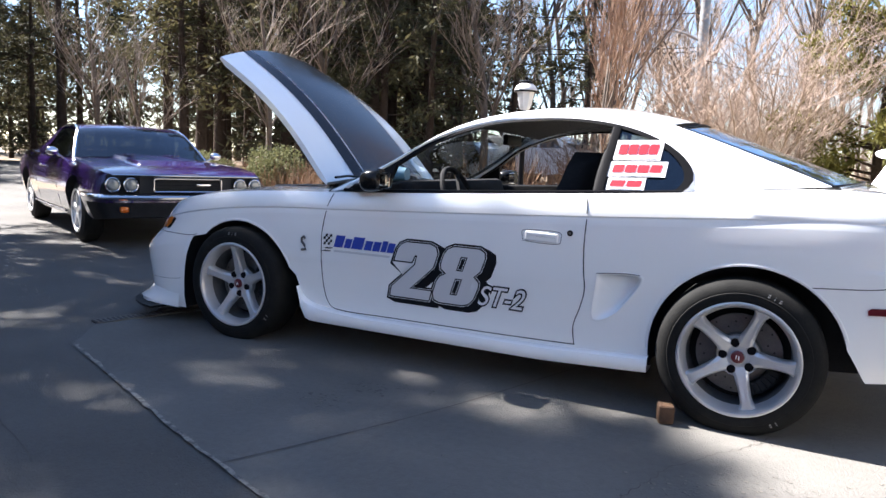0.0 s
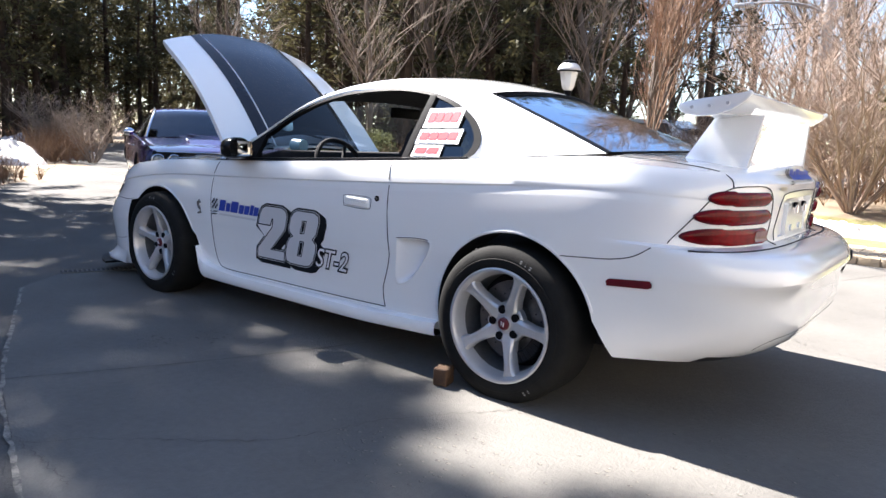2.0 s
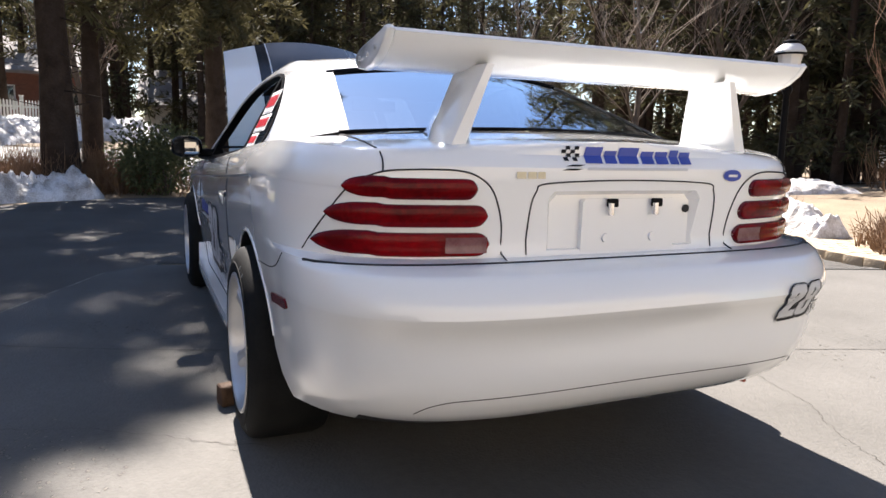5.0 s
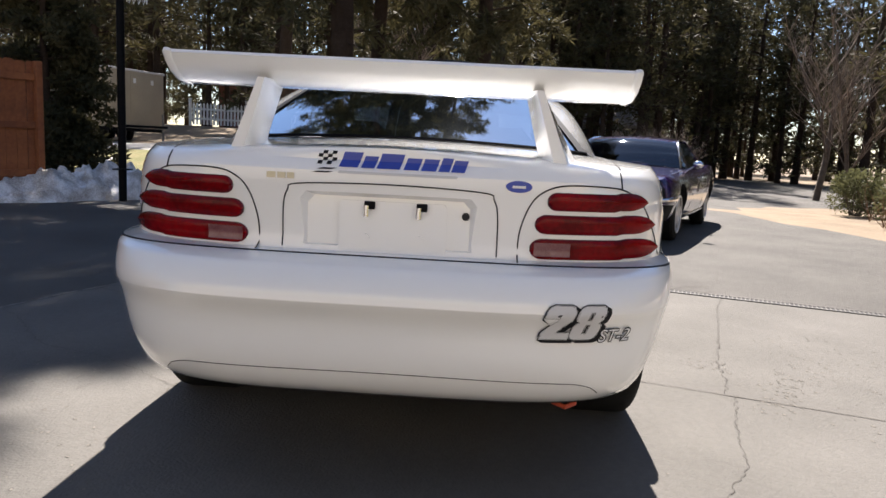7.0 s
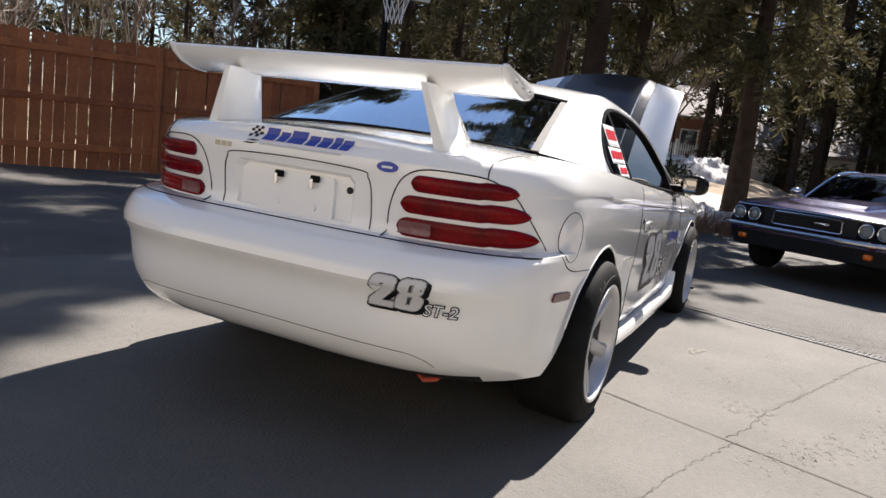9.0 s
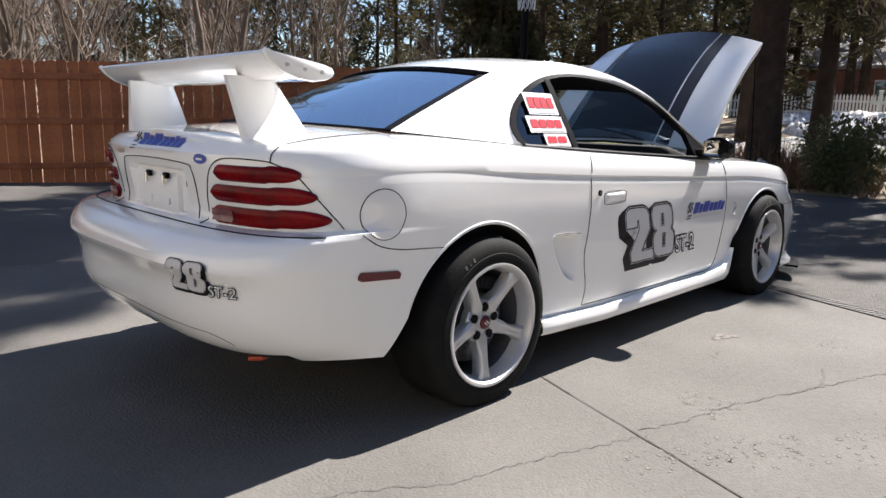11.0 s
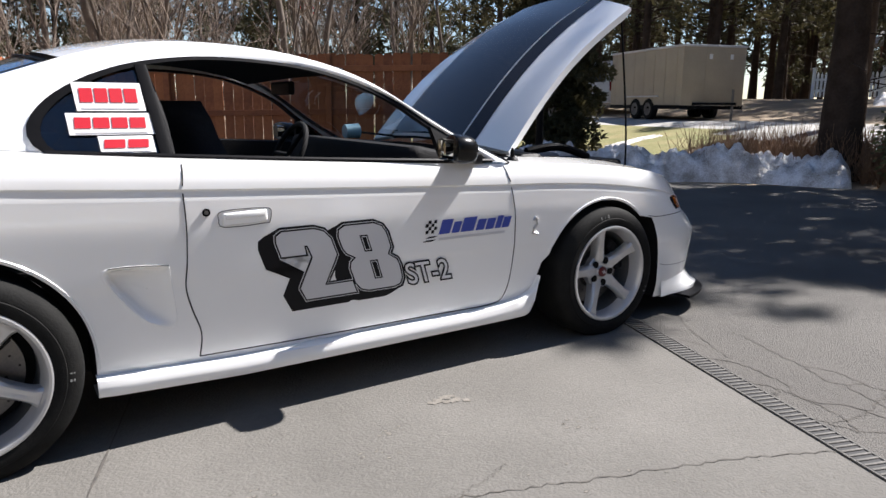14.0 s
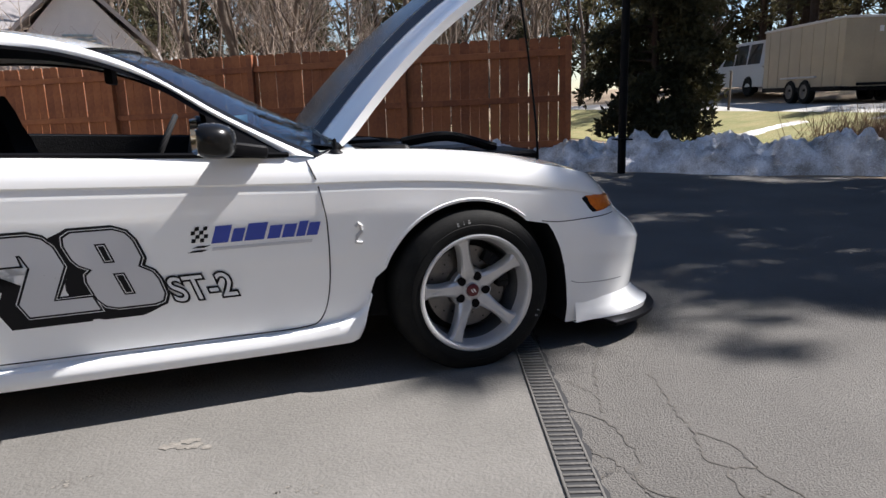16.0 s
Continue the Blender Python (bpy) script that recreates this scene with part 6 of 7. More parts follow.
def conifer(seed, h, bare, spread, needle, label, lush=1.0, trunk=0.16, droop=0.25, tuft=0.34, full=0.75, lean=(0, 0), blades=5, slim=0.13, low=1.0, step=1.0, loose=0.16):
    """Evergreen: tapered trunk, whorls of limbs, tufts of needles with gaps."""
    r = random.Random(seed)
    th = thing("conifer_tree", label, "tree", "evergreens")
    wood, leaves = Soup(), Soup()
    bend = [Vector((r.uniform(-0.15, 0.15), r.uniform(-0.15, 0.15), 0)) for _ in range(9)]
    pts = [Vector((0, 0, -0.2))]
    for i in range(8):
        pts.append(Vector((0, 0, h * (i + 1) / 8)) + bend[i] * (i / 8))
    for i in range(1, 9):
        pts[i] += Vector((lean[0], lean[1], 0)) * (i / 8) ** 1.6
    for i in range(8):
        wood.stick(pts[i], pts[i + 1], trunk * (1 - i / 8.5) * (1.25 if i == 0 else 1), trunk * (1 - (i + 1) / 8.5), 9)
    z = bare
    while z < h:
        t = (z - bare) / max(h - bare, 0.1)
        reach = spread * (1 - t) ** full * (0.55 + 0.45 * min(1, t * 5)) + 0.15
        for _ in range(r.randint(3, 5)):
            if r.random() < 0.14:
                continue
            a = r.uniform(0, 6.283)
            L = reach * r.uniform(0.55, 1.12)
            root = Vector((lean[0] * (z / h) ** 1.6, lean[1] * (z / h) ** 1.6, z + r.uniform(-0.15, 0.15)))
            d = Vector((math.cos(a), math.sin(a), r.uniform(0.05, 0.3)))
            tip = root + d * L + Vector((0, 0, -droop * L * (1.2 - t)))
            mid = root + d * L * 0.5
            wood.stick(root, mid, 0.035 * (1 - 0.7 * t), 0.022 * (1 - 0.7 * t), 4)
            wood.stick(mid, tip, 0.022 * (1 - 0.7 * t), 0.006, 4)
            rt = random.Random(seed * 1000 + len(wood.f))
            n = max(3, int(L * 6.0 * lush * (low if z < 9 else 1.0)))
            for k in range(n):
                f = rt.uniform(0.22, 1.0)
                c = (root.lerp(mid, f * 2) if f < 0.5 else mid.lerp(tip, f * 2 - 1)) + rv(rt) * loose * (0.5 + L * 0.25)
                for _ in range(blades):
                    q = (rv(rt) + d * 0.5 + Vector((0, 0, -0.15))).normalized()
                    leaves.leaf(c, q * tuft * rt.uniform(0.6, 1.15), tuft * slim, rv(rt))
        z += r.uniform(0.24, 0.42) * (step if h < 7 else 1.35)
    # dead twigs under the crown
    zz = 1.2
    while zz < bare:
        a = r.uniform(0, 6.283)
        L = r.uniform(0.5, 1.6)
        wood.stick(Vector((0, 0, zz)), Vector((math.cos(a) * L, math.sin(a) * L, zz + r.uniform(-0.3, 0.4))), 0.018, 0.004, 3)
        zz += r.uniform(0.12, 0.35)
    wood.out("trunk", PINEBARK, th, True)
    leaves.out("crown", needle, th)
    return th


def bare_tree(seed, h, twig, label, spread=0.55, stems=1, dense=1.0, trunk=0.12, name="bare_tree", low=0.25):
    """Leafless tree or tall shrub: limbs that fork three times into fine twigs."""
    r = random.Random(seed)
    th = thing(name, label, "tree" if stems == 1 else "shrub", "bare trees" if stems == 1 else "bare shrubs")
    wood, fine = Soup(), Soup()

    def grow(p, d, L, rad, level):
        seg = 4 if level < 2 else 2
        q = p
        pts = [p]
        for i in range(seg):
            d = (d + rv(r) * 0.16 + Vector((0, 0, 0.06))).normalized()
            q = q + d * (L / seg)
            pts.append(q)
        if level >= 4:
            fine.stick(pts[0], pts[-1], rad, rad * 0.4, 3)
            return
        for i in range(seg):
            (wood if level < 2 else fine).stick(pts[i], pts[i + 1], rad * (1 - 0.6 * i / seg), rad * (1 - 0.6 * (i + 1) / seg), 6 if level < 1 else (4 if level < 2 else 3))
        kids = [int(11 * dense), int(7 * dense), 5, 3][level]
        for _ in range(kids):
            f = r.uniform(low if level == 0 else 0.2, 1.0) * seg
            i = min(int(f), seg - 1)
            base = pts[i].lerp(pts[i + 1], f - i)
            out = rv(r)
            out.z = abs(out.z) * 0.6
            nd = (d * (1 - spread) + out.normalized() * spread * 1.3 + Vector((0, 0, 0.15))).normalized()
            grow(base, nd, L * r.uniform(0.38, 0.6), max(rad * 0.36, 0.0035), level + 1)

    for s in range(stems):
        a = 6.283 * s / stems
        d = Vector((0, 0, 1)) if stems == 1 else Vector((math.cos(a) * spread * 0.9, math.sin(a) * spread * 0.9, 1)).normalized()
        grow(Vector((0, 0, -0.15)), d, h * (0.75 if stems == 1 else r.uniform(0.55, 0.75)), trunk if stems == 1 else trunk * 0.5, 0 if stems == 1 else 1)
    wood.out("trunk", BARK if stems == 1 else twig, th, True)
    fine.out("crown", twig, th)
    return th


def put(th, x, y, s=1.0, turn=0.0, sz=None, lift=0.0):
    th.matrix_world = pose(x, y, land(x, y) + lift, 0, 0, turn) @ Matrix.Diagonal((s, s, sz or s, 1))
    return th


def again(th, x, y, s=1.0, turn=0.0, sz=None, lift=0.0):
    c = copy_thing(th, pose(0, 0, 0))
    return put(c, x, y, s, turn, sz, lift)


# the large pines by the drive
big = put(conifer(13, 15.8, 3.1, 4.4, NEEDLE, "tall dark pine with low hanging limbs beside the snowy bed", 2.2, 0.27, 0.42, 0.34, 0.5, (0.0, 0.4), 8, 0.075, 1.1, 1.0, 0.11), 9.6, 2.35, 1.0, 0)
again(big, 12.2, -0.4, 0.84, 15)
# added pine: its unseen high crown is leaned and filled to shade the slab
tall = put(conifer(12, 20, 6.0, 3.4, NEEDLE, "very tall pine added to shade the drive, its broad crown out of view", 3.4, 0.17, 0.3, 0.36, 0.42, (0.4, -1.2), 8, 0.075, 0.8, 1.0, 0.11), 11.1, 1.95, 1.0, 0)
# added copy, hidden behind the big pine, shades the far left
again(tall, 15.6, 5.15, 1.15, -10)

# tall thin pines of the wood beyond
pines = [conifer(21, 15, 4.2, 2.7, DARKNEEDLE, "tall thin pine in the dark wood beyond the drive", 0.5, 0.19, 0.2, 0.44, 0.75, (0, 0), 5, 0.09),
         conifer(22, 14, 3.0, 3.0, NEEDLE, "tall pine with sparse dull green needles", 0.5, 0.18, 0.22, 0.44, 0.75, (0, 0), 5, 0.09),
         conifer(23, 12, 0.8, 2.9, DARKNEEDLE, "dense dark cedar reaching to the ground", 0.8, 0.16, 0.3, 0.40, 0.75, (0, 0), 5, 0.105)]
r = random.Random(31)
used = [False] * 3
spots = []
for az0, az1, d0, d1, n, kinds in ((-62, -22, 19, 32, 42, (0, 0, 1, 2)), (-22, 24, 27, 42, 44, (0, 0, 1, 2)), (24, 42, 27, 40, 16, (0, 1)), (-69, -60, 20, 32, 6, (0, 1, 2)), (-60, 30, 38, 56, 60, (0, 2, 2)), (-34, -8, 33, 46, 22, (0, 2, 1)), (42, 115, 34, 50, 14, (1, 2))):
    for _ in range(n):
        a, d = radians(r.uniform(az0, az1)), r.uniform(d0, d1)
        x, y = d * math.cos(a), d * math.sin(a)
        # keep the drive and the street beyond it clear
        if abs((y + 4.2) + 0.55 * (x - 8)) < 4.0 and x < 30 and y < -2:
            continue
        if 12 < x < 22 and 5.5 < y < 19:
            continue
        spots.append((x, y, r.choice(kinds)))
for x, y, k in spots:
    s = r.uniform(0.75, 1.2)
    (put(pines[k], x, y, s, r.uniform(0, 360)) if not used[k] else again(pines[k], x, y, s, r.uniform(0, 360)))
    used[k] = True
# far woods that close the horizon
farpine = [conifer(24, 14, 1.5, 3.0, DARKNEEDLE, "far dark evergreen closing the view beyond the houses", 0.5, 0.19, 0.2, 0.8, 0.7, (0, 0), 5, 0.09)]
for i in range(80):
    a, d = radians(-66 + 191 * (i + r.random()) / 80), r.uniform(58, 76)
    (again if i else put)(farpine[0], d * math.cos(a), d * math.sin(a), r.uniform(1.1, 1.6), r.uniform(0, 360))
# cedars seen past the raised hood
for x, y, k, s in ((7.2, -13.2, 2, 0.75), (9.0, -13.8, 2, 0.85), (4.0, -17.5, 2, 0.72), (-6.5, -13.0, 1, 0.6), (5.6, -15.4, 1, 0.62), (12, -14.5, 1, 0.8), (10.8, -12.2, 0, 0.75), (15.5, -12.5, 1, 0.8), (13.5, -16, 0, 0.8)):
    again(pines[k], x, y, s, r.uniform(0, 360))

# bare trees
thin = bare_tree(46, 10, TWIG, "far leafless tree in the woods beyond the lawn", 0.45, 1, 0.62, 0.15)
thin_used = False
red = put(bare_tree(41, 4.9, REDTWIG, "small leafless reddish-brown tree with many upright twigs beside the path", 0.27, 1, 1.7, 0.05, low=0.18), 0.75, -5.45, 1.0, 20)
greyt = put(bare_tree(42, 8.5, TWIG, "leafless grey-brown tree in the thicket", 0.5, 1, 0.86, 0.13), 3.5, 19, 1.0, 20)
grey2 = put(bare_tree(43, 9.5, TWIG, "tall leafless tree with thin grey limbs", 0.42, 1, 0.9, 0.15), -2.0, 22, 1.0, 70)
for i in range(64):
    a, d = radians(r.uniform(-122, -64)), r.uniform(19, 34) if i < 26 else r.uniform(34, 62)
    x, y, q, turn = d * math.cos(a), d * math.sin(a), r.uniform(0.8, 1.25), r.uniform(0, 360)
    if i < 14:
        again((greyt, grey2)[i % 2], x, y, q, turn)
    else:
        (again if thin_used else put)(thin, x, y, q, turn)
        thin_used = True
for i in range(44):
    a, d = radians(r.uniform(44, 118)), r.uniform(17, 36)
    x, y = d * math.cos(a), d * math.sin(a)
    if y < 13.5 or (x < 0.5 and x > -8 and 17 < y < 27) or (12 < x < 22 and y < 19):
        continue
    again((thin if i % 4 == 1 else greyt) if i % 2 else grey2, x, y, r.uniform(0.7, 1.15), r.uniform(0, 360))
for x, y, s in ((9.8, -12.6, 0.95), (9.5, -9.2, 0.7), (17, -10.5, 0.8), (14, -9.8, 0.55), (19, 2.5, 0.8), (5.5, -13, 0.9)):
    again(greyt, x, y, s, r.uniform(0, 360))
pale = put(bare_tree(44, 4.6, PALETWIG, "broad leafless shrub with dense pale pinkish twigs", 0.72, 22, 2.3, 0.05, "bare_shrub", 0.2), -0.9, -10.6, 1.0, 0)
scrub = put(bare_tree(45, 2.6, TWIG, "tangled leafless scrub behind the fence", 0.8, 9, 1.2, 0.06, "bare_shrub", 0.2), -0.5, 12.5, 1.2, 0)
for x, y, s in ((-3.5, 14.5, 1.5), (2.2, 11.5, 1.3), (4.6, 9.8, 1.0), (-6.5, 16, 1.6), (16, -5.6, 0.8), (20, -6.4, 0.9), (24, -8, 0.9)):
    again(scrub, x, y, s, r.uniform(0, 360))


GOLDNEEDLE = leafy("yellow_green_needles", (0.075, 0.075, 0.016), (0.15, 0.135, 0.035))
put(conifer(62, 6.2, 0.5, 2.0, GOLDNEEDLE, "bushy yellow-green pine beside the lawn", 3.0, 0.10, 0.1, 0.26, 0.6, (0, 0), 7, 0.08), -3.0, -10.9, 1.0, 0)
for x, y, q in ((-1.6, -13.0, 0.9), (0.6, -13.2, 0.8), (-4.8, -13.2, 1.0), (3.0, -13.4, 0.9), (-7.5, -13.0, 1.0), (-0.4, -15.5, 1.1), (-3.4, -16.0, 1.2)):
    again(scrub, x, y, q, r.uniform(0, 360))


def bush(seed, w, h, leaf, label, n=2600, size=0.085):
    """Broad-leaved evergreen: stems and a loose uneven shell of leaves."""
    rr = random.Random(seed)
    th = thing("evergreen_bush", label, "bush", "evergreen bushes")
    wood, leaves = Soup(), Soup()
    lobes = [(Vector((rr.uniform(-0.55, 0.55) * w, rr.uniform(-0.55, 0.55) * w, h * rr.uniform(0.3, 0.72))), rr.uniform(0.26, 0.46)) for _ in range(13)]
    for c, q in lobes:
        wood.stick(Vector((c.x * 0.2, c.y * 0.2, 0)), c, 0.02, 0.006, 4)
    for _ in range(n):
        c, q = rr.choice(lobes)
        d = rv(rr)
        p = c + Vector((d.x * q * w, d.y * q * w, d.z * q * h * 0.9)) * rr.uniform(0.6, 1.05)
        if p.z < 0.05:
            continue
        leaves.leaf(p, (d + rv(rr) * 0.8).normalized() * size * rr.uniform(0.7, 1.3), size * 0.28, rv(rr))
    wood.out("stem", BARK, th, True)
    leaves.out("foliage", leaf, th)
    return th


rhodo = put(bush(51, 1.15, 1.28, LEAF, "rounded evergreen bush with dark glossy leaves in the bed", 5200), 9.3, 0.75, 0.9, 0)
again(rhodo, 8.6, -8.3, 0.8, 90)
again(rhodo, 6.2, -8.4, 0.7, 140)
again(rhodo, 10.3, -8.0, 0.7, 200)
spruce = put(conifer(61, 6.9, 0.0, 1.42, DARKNEEDLE, "dense dark blue-green spruce behind the snow bank", 11.0, 0.08, 0.35, 0.15, 0.8, (0, 0), 6, 0.16, 1.0, 0.4), 8.1, 7.3, 1.0, 0)


def tufts(seed, path, width, n, h, label, name="dry_shrub"):
    """Row of dry upright stems."""
    rr = random.Random(seed)
    th = thing(name, label, "shrub", "dry shrubs")
    s = Soup()
    P = spline([(x, y, 0) for x, y in path], 60)
    c0 = P[30]
    for _ in range(n):
        p = P[rr.randint(0, 59)] + Vector((rr.gauss(0, width / 2), rr.gauss(0, width / 2), 0))
        p.z = land(p.x, p.y)
        for _ in range(5):
            d = Vector((rr.gauss(0, 0.35), rr.gauss(0, 0.35), 1)).normalized() * h * rr.uniform(0.4, 1.1)
            q = p - c0
            s.stick(q, q + d * 0.6, 0.006, 0.004, 3)
            s.stick(q + d * 0.6, q + d + rv(rr) * 0.12, 0.004, 0.002, 3)
    s.out("stalk_mass", DRY, th)
    th.matrix_world = pose(c0.x, c0.y, 0)
    return th


tufts(71, [(8.9, 4.0), (9.3, 3.3), (9.9, 2.4), (10.0, 0.8)], 0.6, 1050, 0.74, "dry brown ornamental stems in the snowy bed")
tufts(72, [(8.9, 0.1), (9.9, -0.8), (11.0, -1.6)], 0.6, 220, 0.38, "dry reddish-brown stems at the edge of the drive")
tufts(73, [(16, -4.6), (20, -6.2), (26, -9)], 0.9, 520, 0.9, "brown winter brush along the far side of the drive")
tufts(74, [(6.8, -7.6), (9.5, -9.4), (12.5, -11.6)], 0.9, 520, 0.75, "tan dry brush beside the drive")
tufts(75, [(3.0, -6.1), (4.2, -6.6), (5.6, -7.2)], 0.5, 200, 0.4, "dry straw-coloured perennials in the bed")
tufts(77, [(-9, -12.6), (-4, -12.4), (1, -12.6), (5, -12.6)], 1.2, 620, 1.1, "brown winter brush beyond the side lawn")
tufts(76, [(0.6, -5.35), (0.9, -5.7), (1.1, -5.9)], 0.2, 90, 0.38, "clump of straw-coloured ornamental grass")


# ---- snow ----
def bank(seed, path, width, height, label):
    """Ploughed ridge of old snow with a lumpy back."""
    n, m = 190, 24
    line = spline([(x, y, 0) for x, y in path], n)
    bm = bmesh.new()
    rows = []
    for i, p in enumerate(line):
        d = (line[min(i + 1, n - 1)] - line[max(i - 1, 0)]).normalized()
        s = Vector((-d.y, d.x, 0))
        e = math.sqrt(max(0.0, min(1.0, i / 7, (n - 1 - i) / 7)))
        row = []
        for j in range(m + 1):
            t = j / m * 2 - 1
            q = p + s * (t * width * (0.75 + 0.5 * noise.noise(Vector((p.x * 0.8, p.y * 0.8, seed)))))
            lump = noise.noise(Vector((q.x * 1.3, q.y * 1.3, seed))) * 0.5 + noise.noise(Vector((q.x * 4, q.y * 4, seed))) * 0.36 + noise.noise(Vector((q.x * 9, q.y * 9, seed))) * 0.24 + noise.noise(Vector((q.x * 22, q.y * 22, seed))) * 0.14
            z = height * e * max(0, (1 - t * t)) ** 0.7 * (0.85 + lump)
            q.z = land(q.x, q.y) - 0.03 + z
            row.append(q)
        rows.append(row)
    grid(bm, rows)
    return tagged(part("snow_bank", bm, SNOW, angle=60), label, "snow bank", "snow banks")


bank(1, [(4.4, 6.55), (6.2, 5.35), (7.4, 4.2), (8.6, 3.0), (9.2, 1.9)], 0.75, 0.46, "dirty white ridge of ploughed snow along the drive")
bank(2, [(10.8, -0.9), (11.6, 0.6), (11.8, 2.2), (11.2, 3.8)], 1.3, 0.30, "thin patch of old snow in the planting bed")
bank(3, [(13.2, -2.6), (18, -4.4), (24, -6.6), (30, -9.5)], 0.9, 0.45, "ridge of snow along the far side of the drive")
bank(4, [(1.7, -6.0), (2.4, -6.2), (3.6, -7.0)], 0.55, 0.35, "small heap of old snow by the lamp post")
bank(5, [(9, -9.8), (13, -12.2), (18, -15)], 0.8, 0.4, "ridge of snow at the edge of the wood")
bank(6, [(19.5, 5.2), (21.0, 3.2), (22.6, 0.6)], 1.6, 0.5, "snow heaped before the picket fence")
bank(7, [(11.0, 8.2), (12.0, 8.4), (12.8, 8.3)], 0.4, 0.08, "last patch of snow melting on the lawn")
bank(8, [(-2.4, -7.4), (-0.8, -7.6), (0.6, -7.8)], 0.5, 0.2, "melting snow along the lawn's edge")
bank(9, [(23.5, 8.5), (25.0, 5.5), (27.5, 3)], 1.6, 0.3, "wide patch of snow under the trees")
bank(10, [(5.5, -10.5), (8.0, -11.8), (9.6, -12.8)], 1.0, 0.22, "snow lying at the foot of the cedars")

# lawns, far street, tan pavers by the lamp post
sheet("lawn", 9.2, 14.0, 5.6, 22, 0.8, 0.012, GRASS, "thin yellow-green winter lawn", lambda x, y: y > 5.6 + 0.3 * (x - 9))
sheet("road_street", 10.4, 34, -1.2, 22, 0.8, 0.006, mat("pale_road", (0.34, 0.325, 0.30), 0.9, alt=(0.28, 0.27, 0.25), scale=2, bump=0.3, bscale=60), "pale sunlit asphalt of the street", lambda x, y: 13.2 < x < 17.5 or (y > 4.0 and y < 5.6 and x > 10.6))
sheet("lawn_side", -9, 1.0, -9.6, -6.4, 0.8, 0.012, GRASS, "sunlit green lawn beyond the pavers")
sheet("road_side", -12, 14, -24, -13.5, 1.0, 0.02, bpy.data.materials["pale_road"], "pale sunlit street beyond the lawn")


def pavers():
    bm = bmesh.new()
    out = [(-9, -4.93), (-4.0, -4.83), (0.42, -4.66), (1.5, -4.85), (2.6, -5.0), (2.9, -5.5), (1.6, -5.9), (-1, -6.3), (-9, -6.4)]
    bm.faces.new([bm.verts.new((x, y, 0.004)) for x, y in out])
    path = tagged(part("pavement_pavers", upward(bm), JOINT, normals=False), "tan paving stones beside the concrete", "paving", kind="structure")
    bm = bmesh.new()
    box(bm, (0.192, 0.092, 0.03), (0, 0, 0.006), bevel=0.006, seg=1)
    finish(bm)
    me = bpy.data.meshes.new("paver")
    bm.to_mesh(me)
    bm.free()
    me.materials.append(PAVER)
    rr = random.Random(3)
    k = 0
    for j in range(13):
        for i in range(24):
            x, y = -2.0 + 0.2 * i + (0.1 if j % 2 else 0), -4.98 - 0.1 * j + 0.03 * (-2 + 0.2 * i)
            if y > -4.75 + 0.035 * x - 0.2 and x > 0 or x > 2.4 or k >= 290:
                continue
            ob = new("paver", me)
            ob.parent = path
            ob.matrix_world = pose(x, y, 0.002 + rr.uniform(-0.002, 0.002), 0, 0, 2 + rr.uniform(-1, 1))
            k += 1
    # edging of upright stones
    bm = bmesh.new()
    box(bm, (0.19, 0.11, 0.12), (0, 0, 0.02), bevel=0.012, seg=2)
    finish(bm)
    me = bpy.data.meshes.new("edging_stone")
    bm.to_mesh(me)
    bm.free()
    me.materials.append(PAVER)
    for i in range(44):
        x = -6.5 + 0.2 * i
        y = float(np.interp(x, [-9, -4, 0.42, 2.6, 4], [-4.9, -4.8, -4.64, -4.95, -5.6]))
        ob = new("edging_stone", me)
        ob.parent = path
        ob.matrix_world = pose(x, y, 0, 0, 0, 2 + rr.uniform(-3, 3))


# ---- street furniture ----
def lamp_post():
    th = thing("lamp_post", "black garden lamp post with a white glass lantern", "lamp post", "", (1.68, -4.98, 0))
    bm = bmesh.new()
    lathe(bm, [(0.0, 0.09), (0.06, 0.085), (0.10, 0.05), (0.35, 0.045), (0.40, 0.055), (0.44, 0.036), (1.55, 0.032), (1.60, 0.055), (1.64, 0.04), (1.72, 0.045)], 16, "z")
    part("pole", bm, BLACK, th)
    bm = bmesh.new()
    lathe(bm, [(1.72, 0.05), (1.74, 0.07), (1.78, 0.085), (1.96, 0.12), (1.965, 0.0)], 8, "z")
    part("lantern", bm, mat("milky_glass", (0.75, 0.75, 0.74), 0.25, alt=(0.68, 0.68, 0.67), scale=8), th, "grey-white lantern glass")
    bm = bmesh.new()
    lathe(bm, [(1.965, 0.145), (1.985, 0.15), (2.03, 0.125), (2.06, 0.085)], 16, "z")
    cap = part("cap", bm, bpy.data.materials["milky_glass"], th, "white domed cap")
    bm = bmesh.new()
    lathe(bm, [(1.952, 0.10), (1.95, 0.155), (1.967, 0.157), (1.968, 0.13)], 16, "z")
    part("ring", bm, BLACK, cap)
    bm = bmesh.new()
    lathe(bm, [(2.055, 0.09), (2.085, 0.085), (2.10, 0.05), (2.105, 0.02), (2.125, 0.018), (2.14, 0.024), (2.165, 0.0)], 12, "z")
    part("finial", bm, BLACK, cap)


lamp_post()


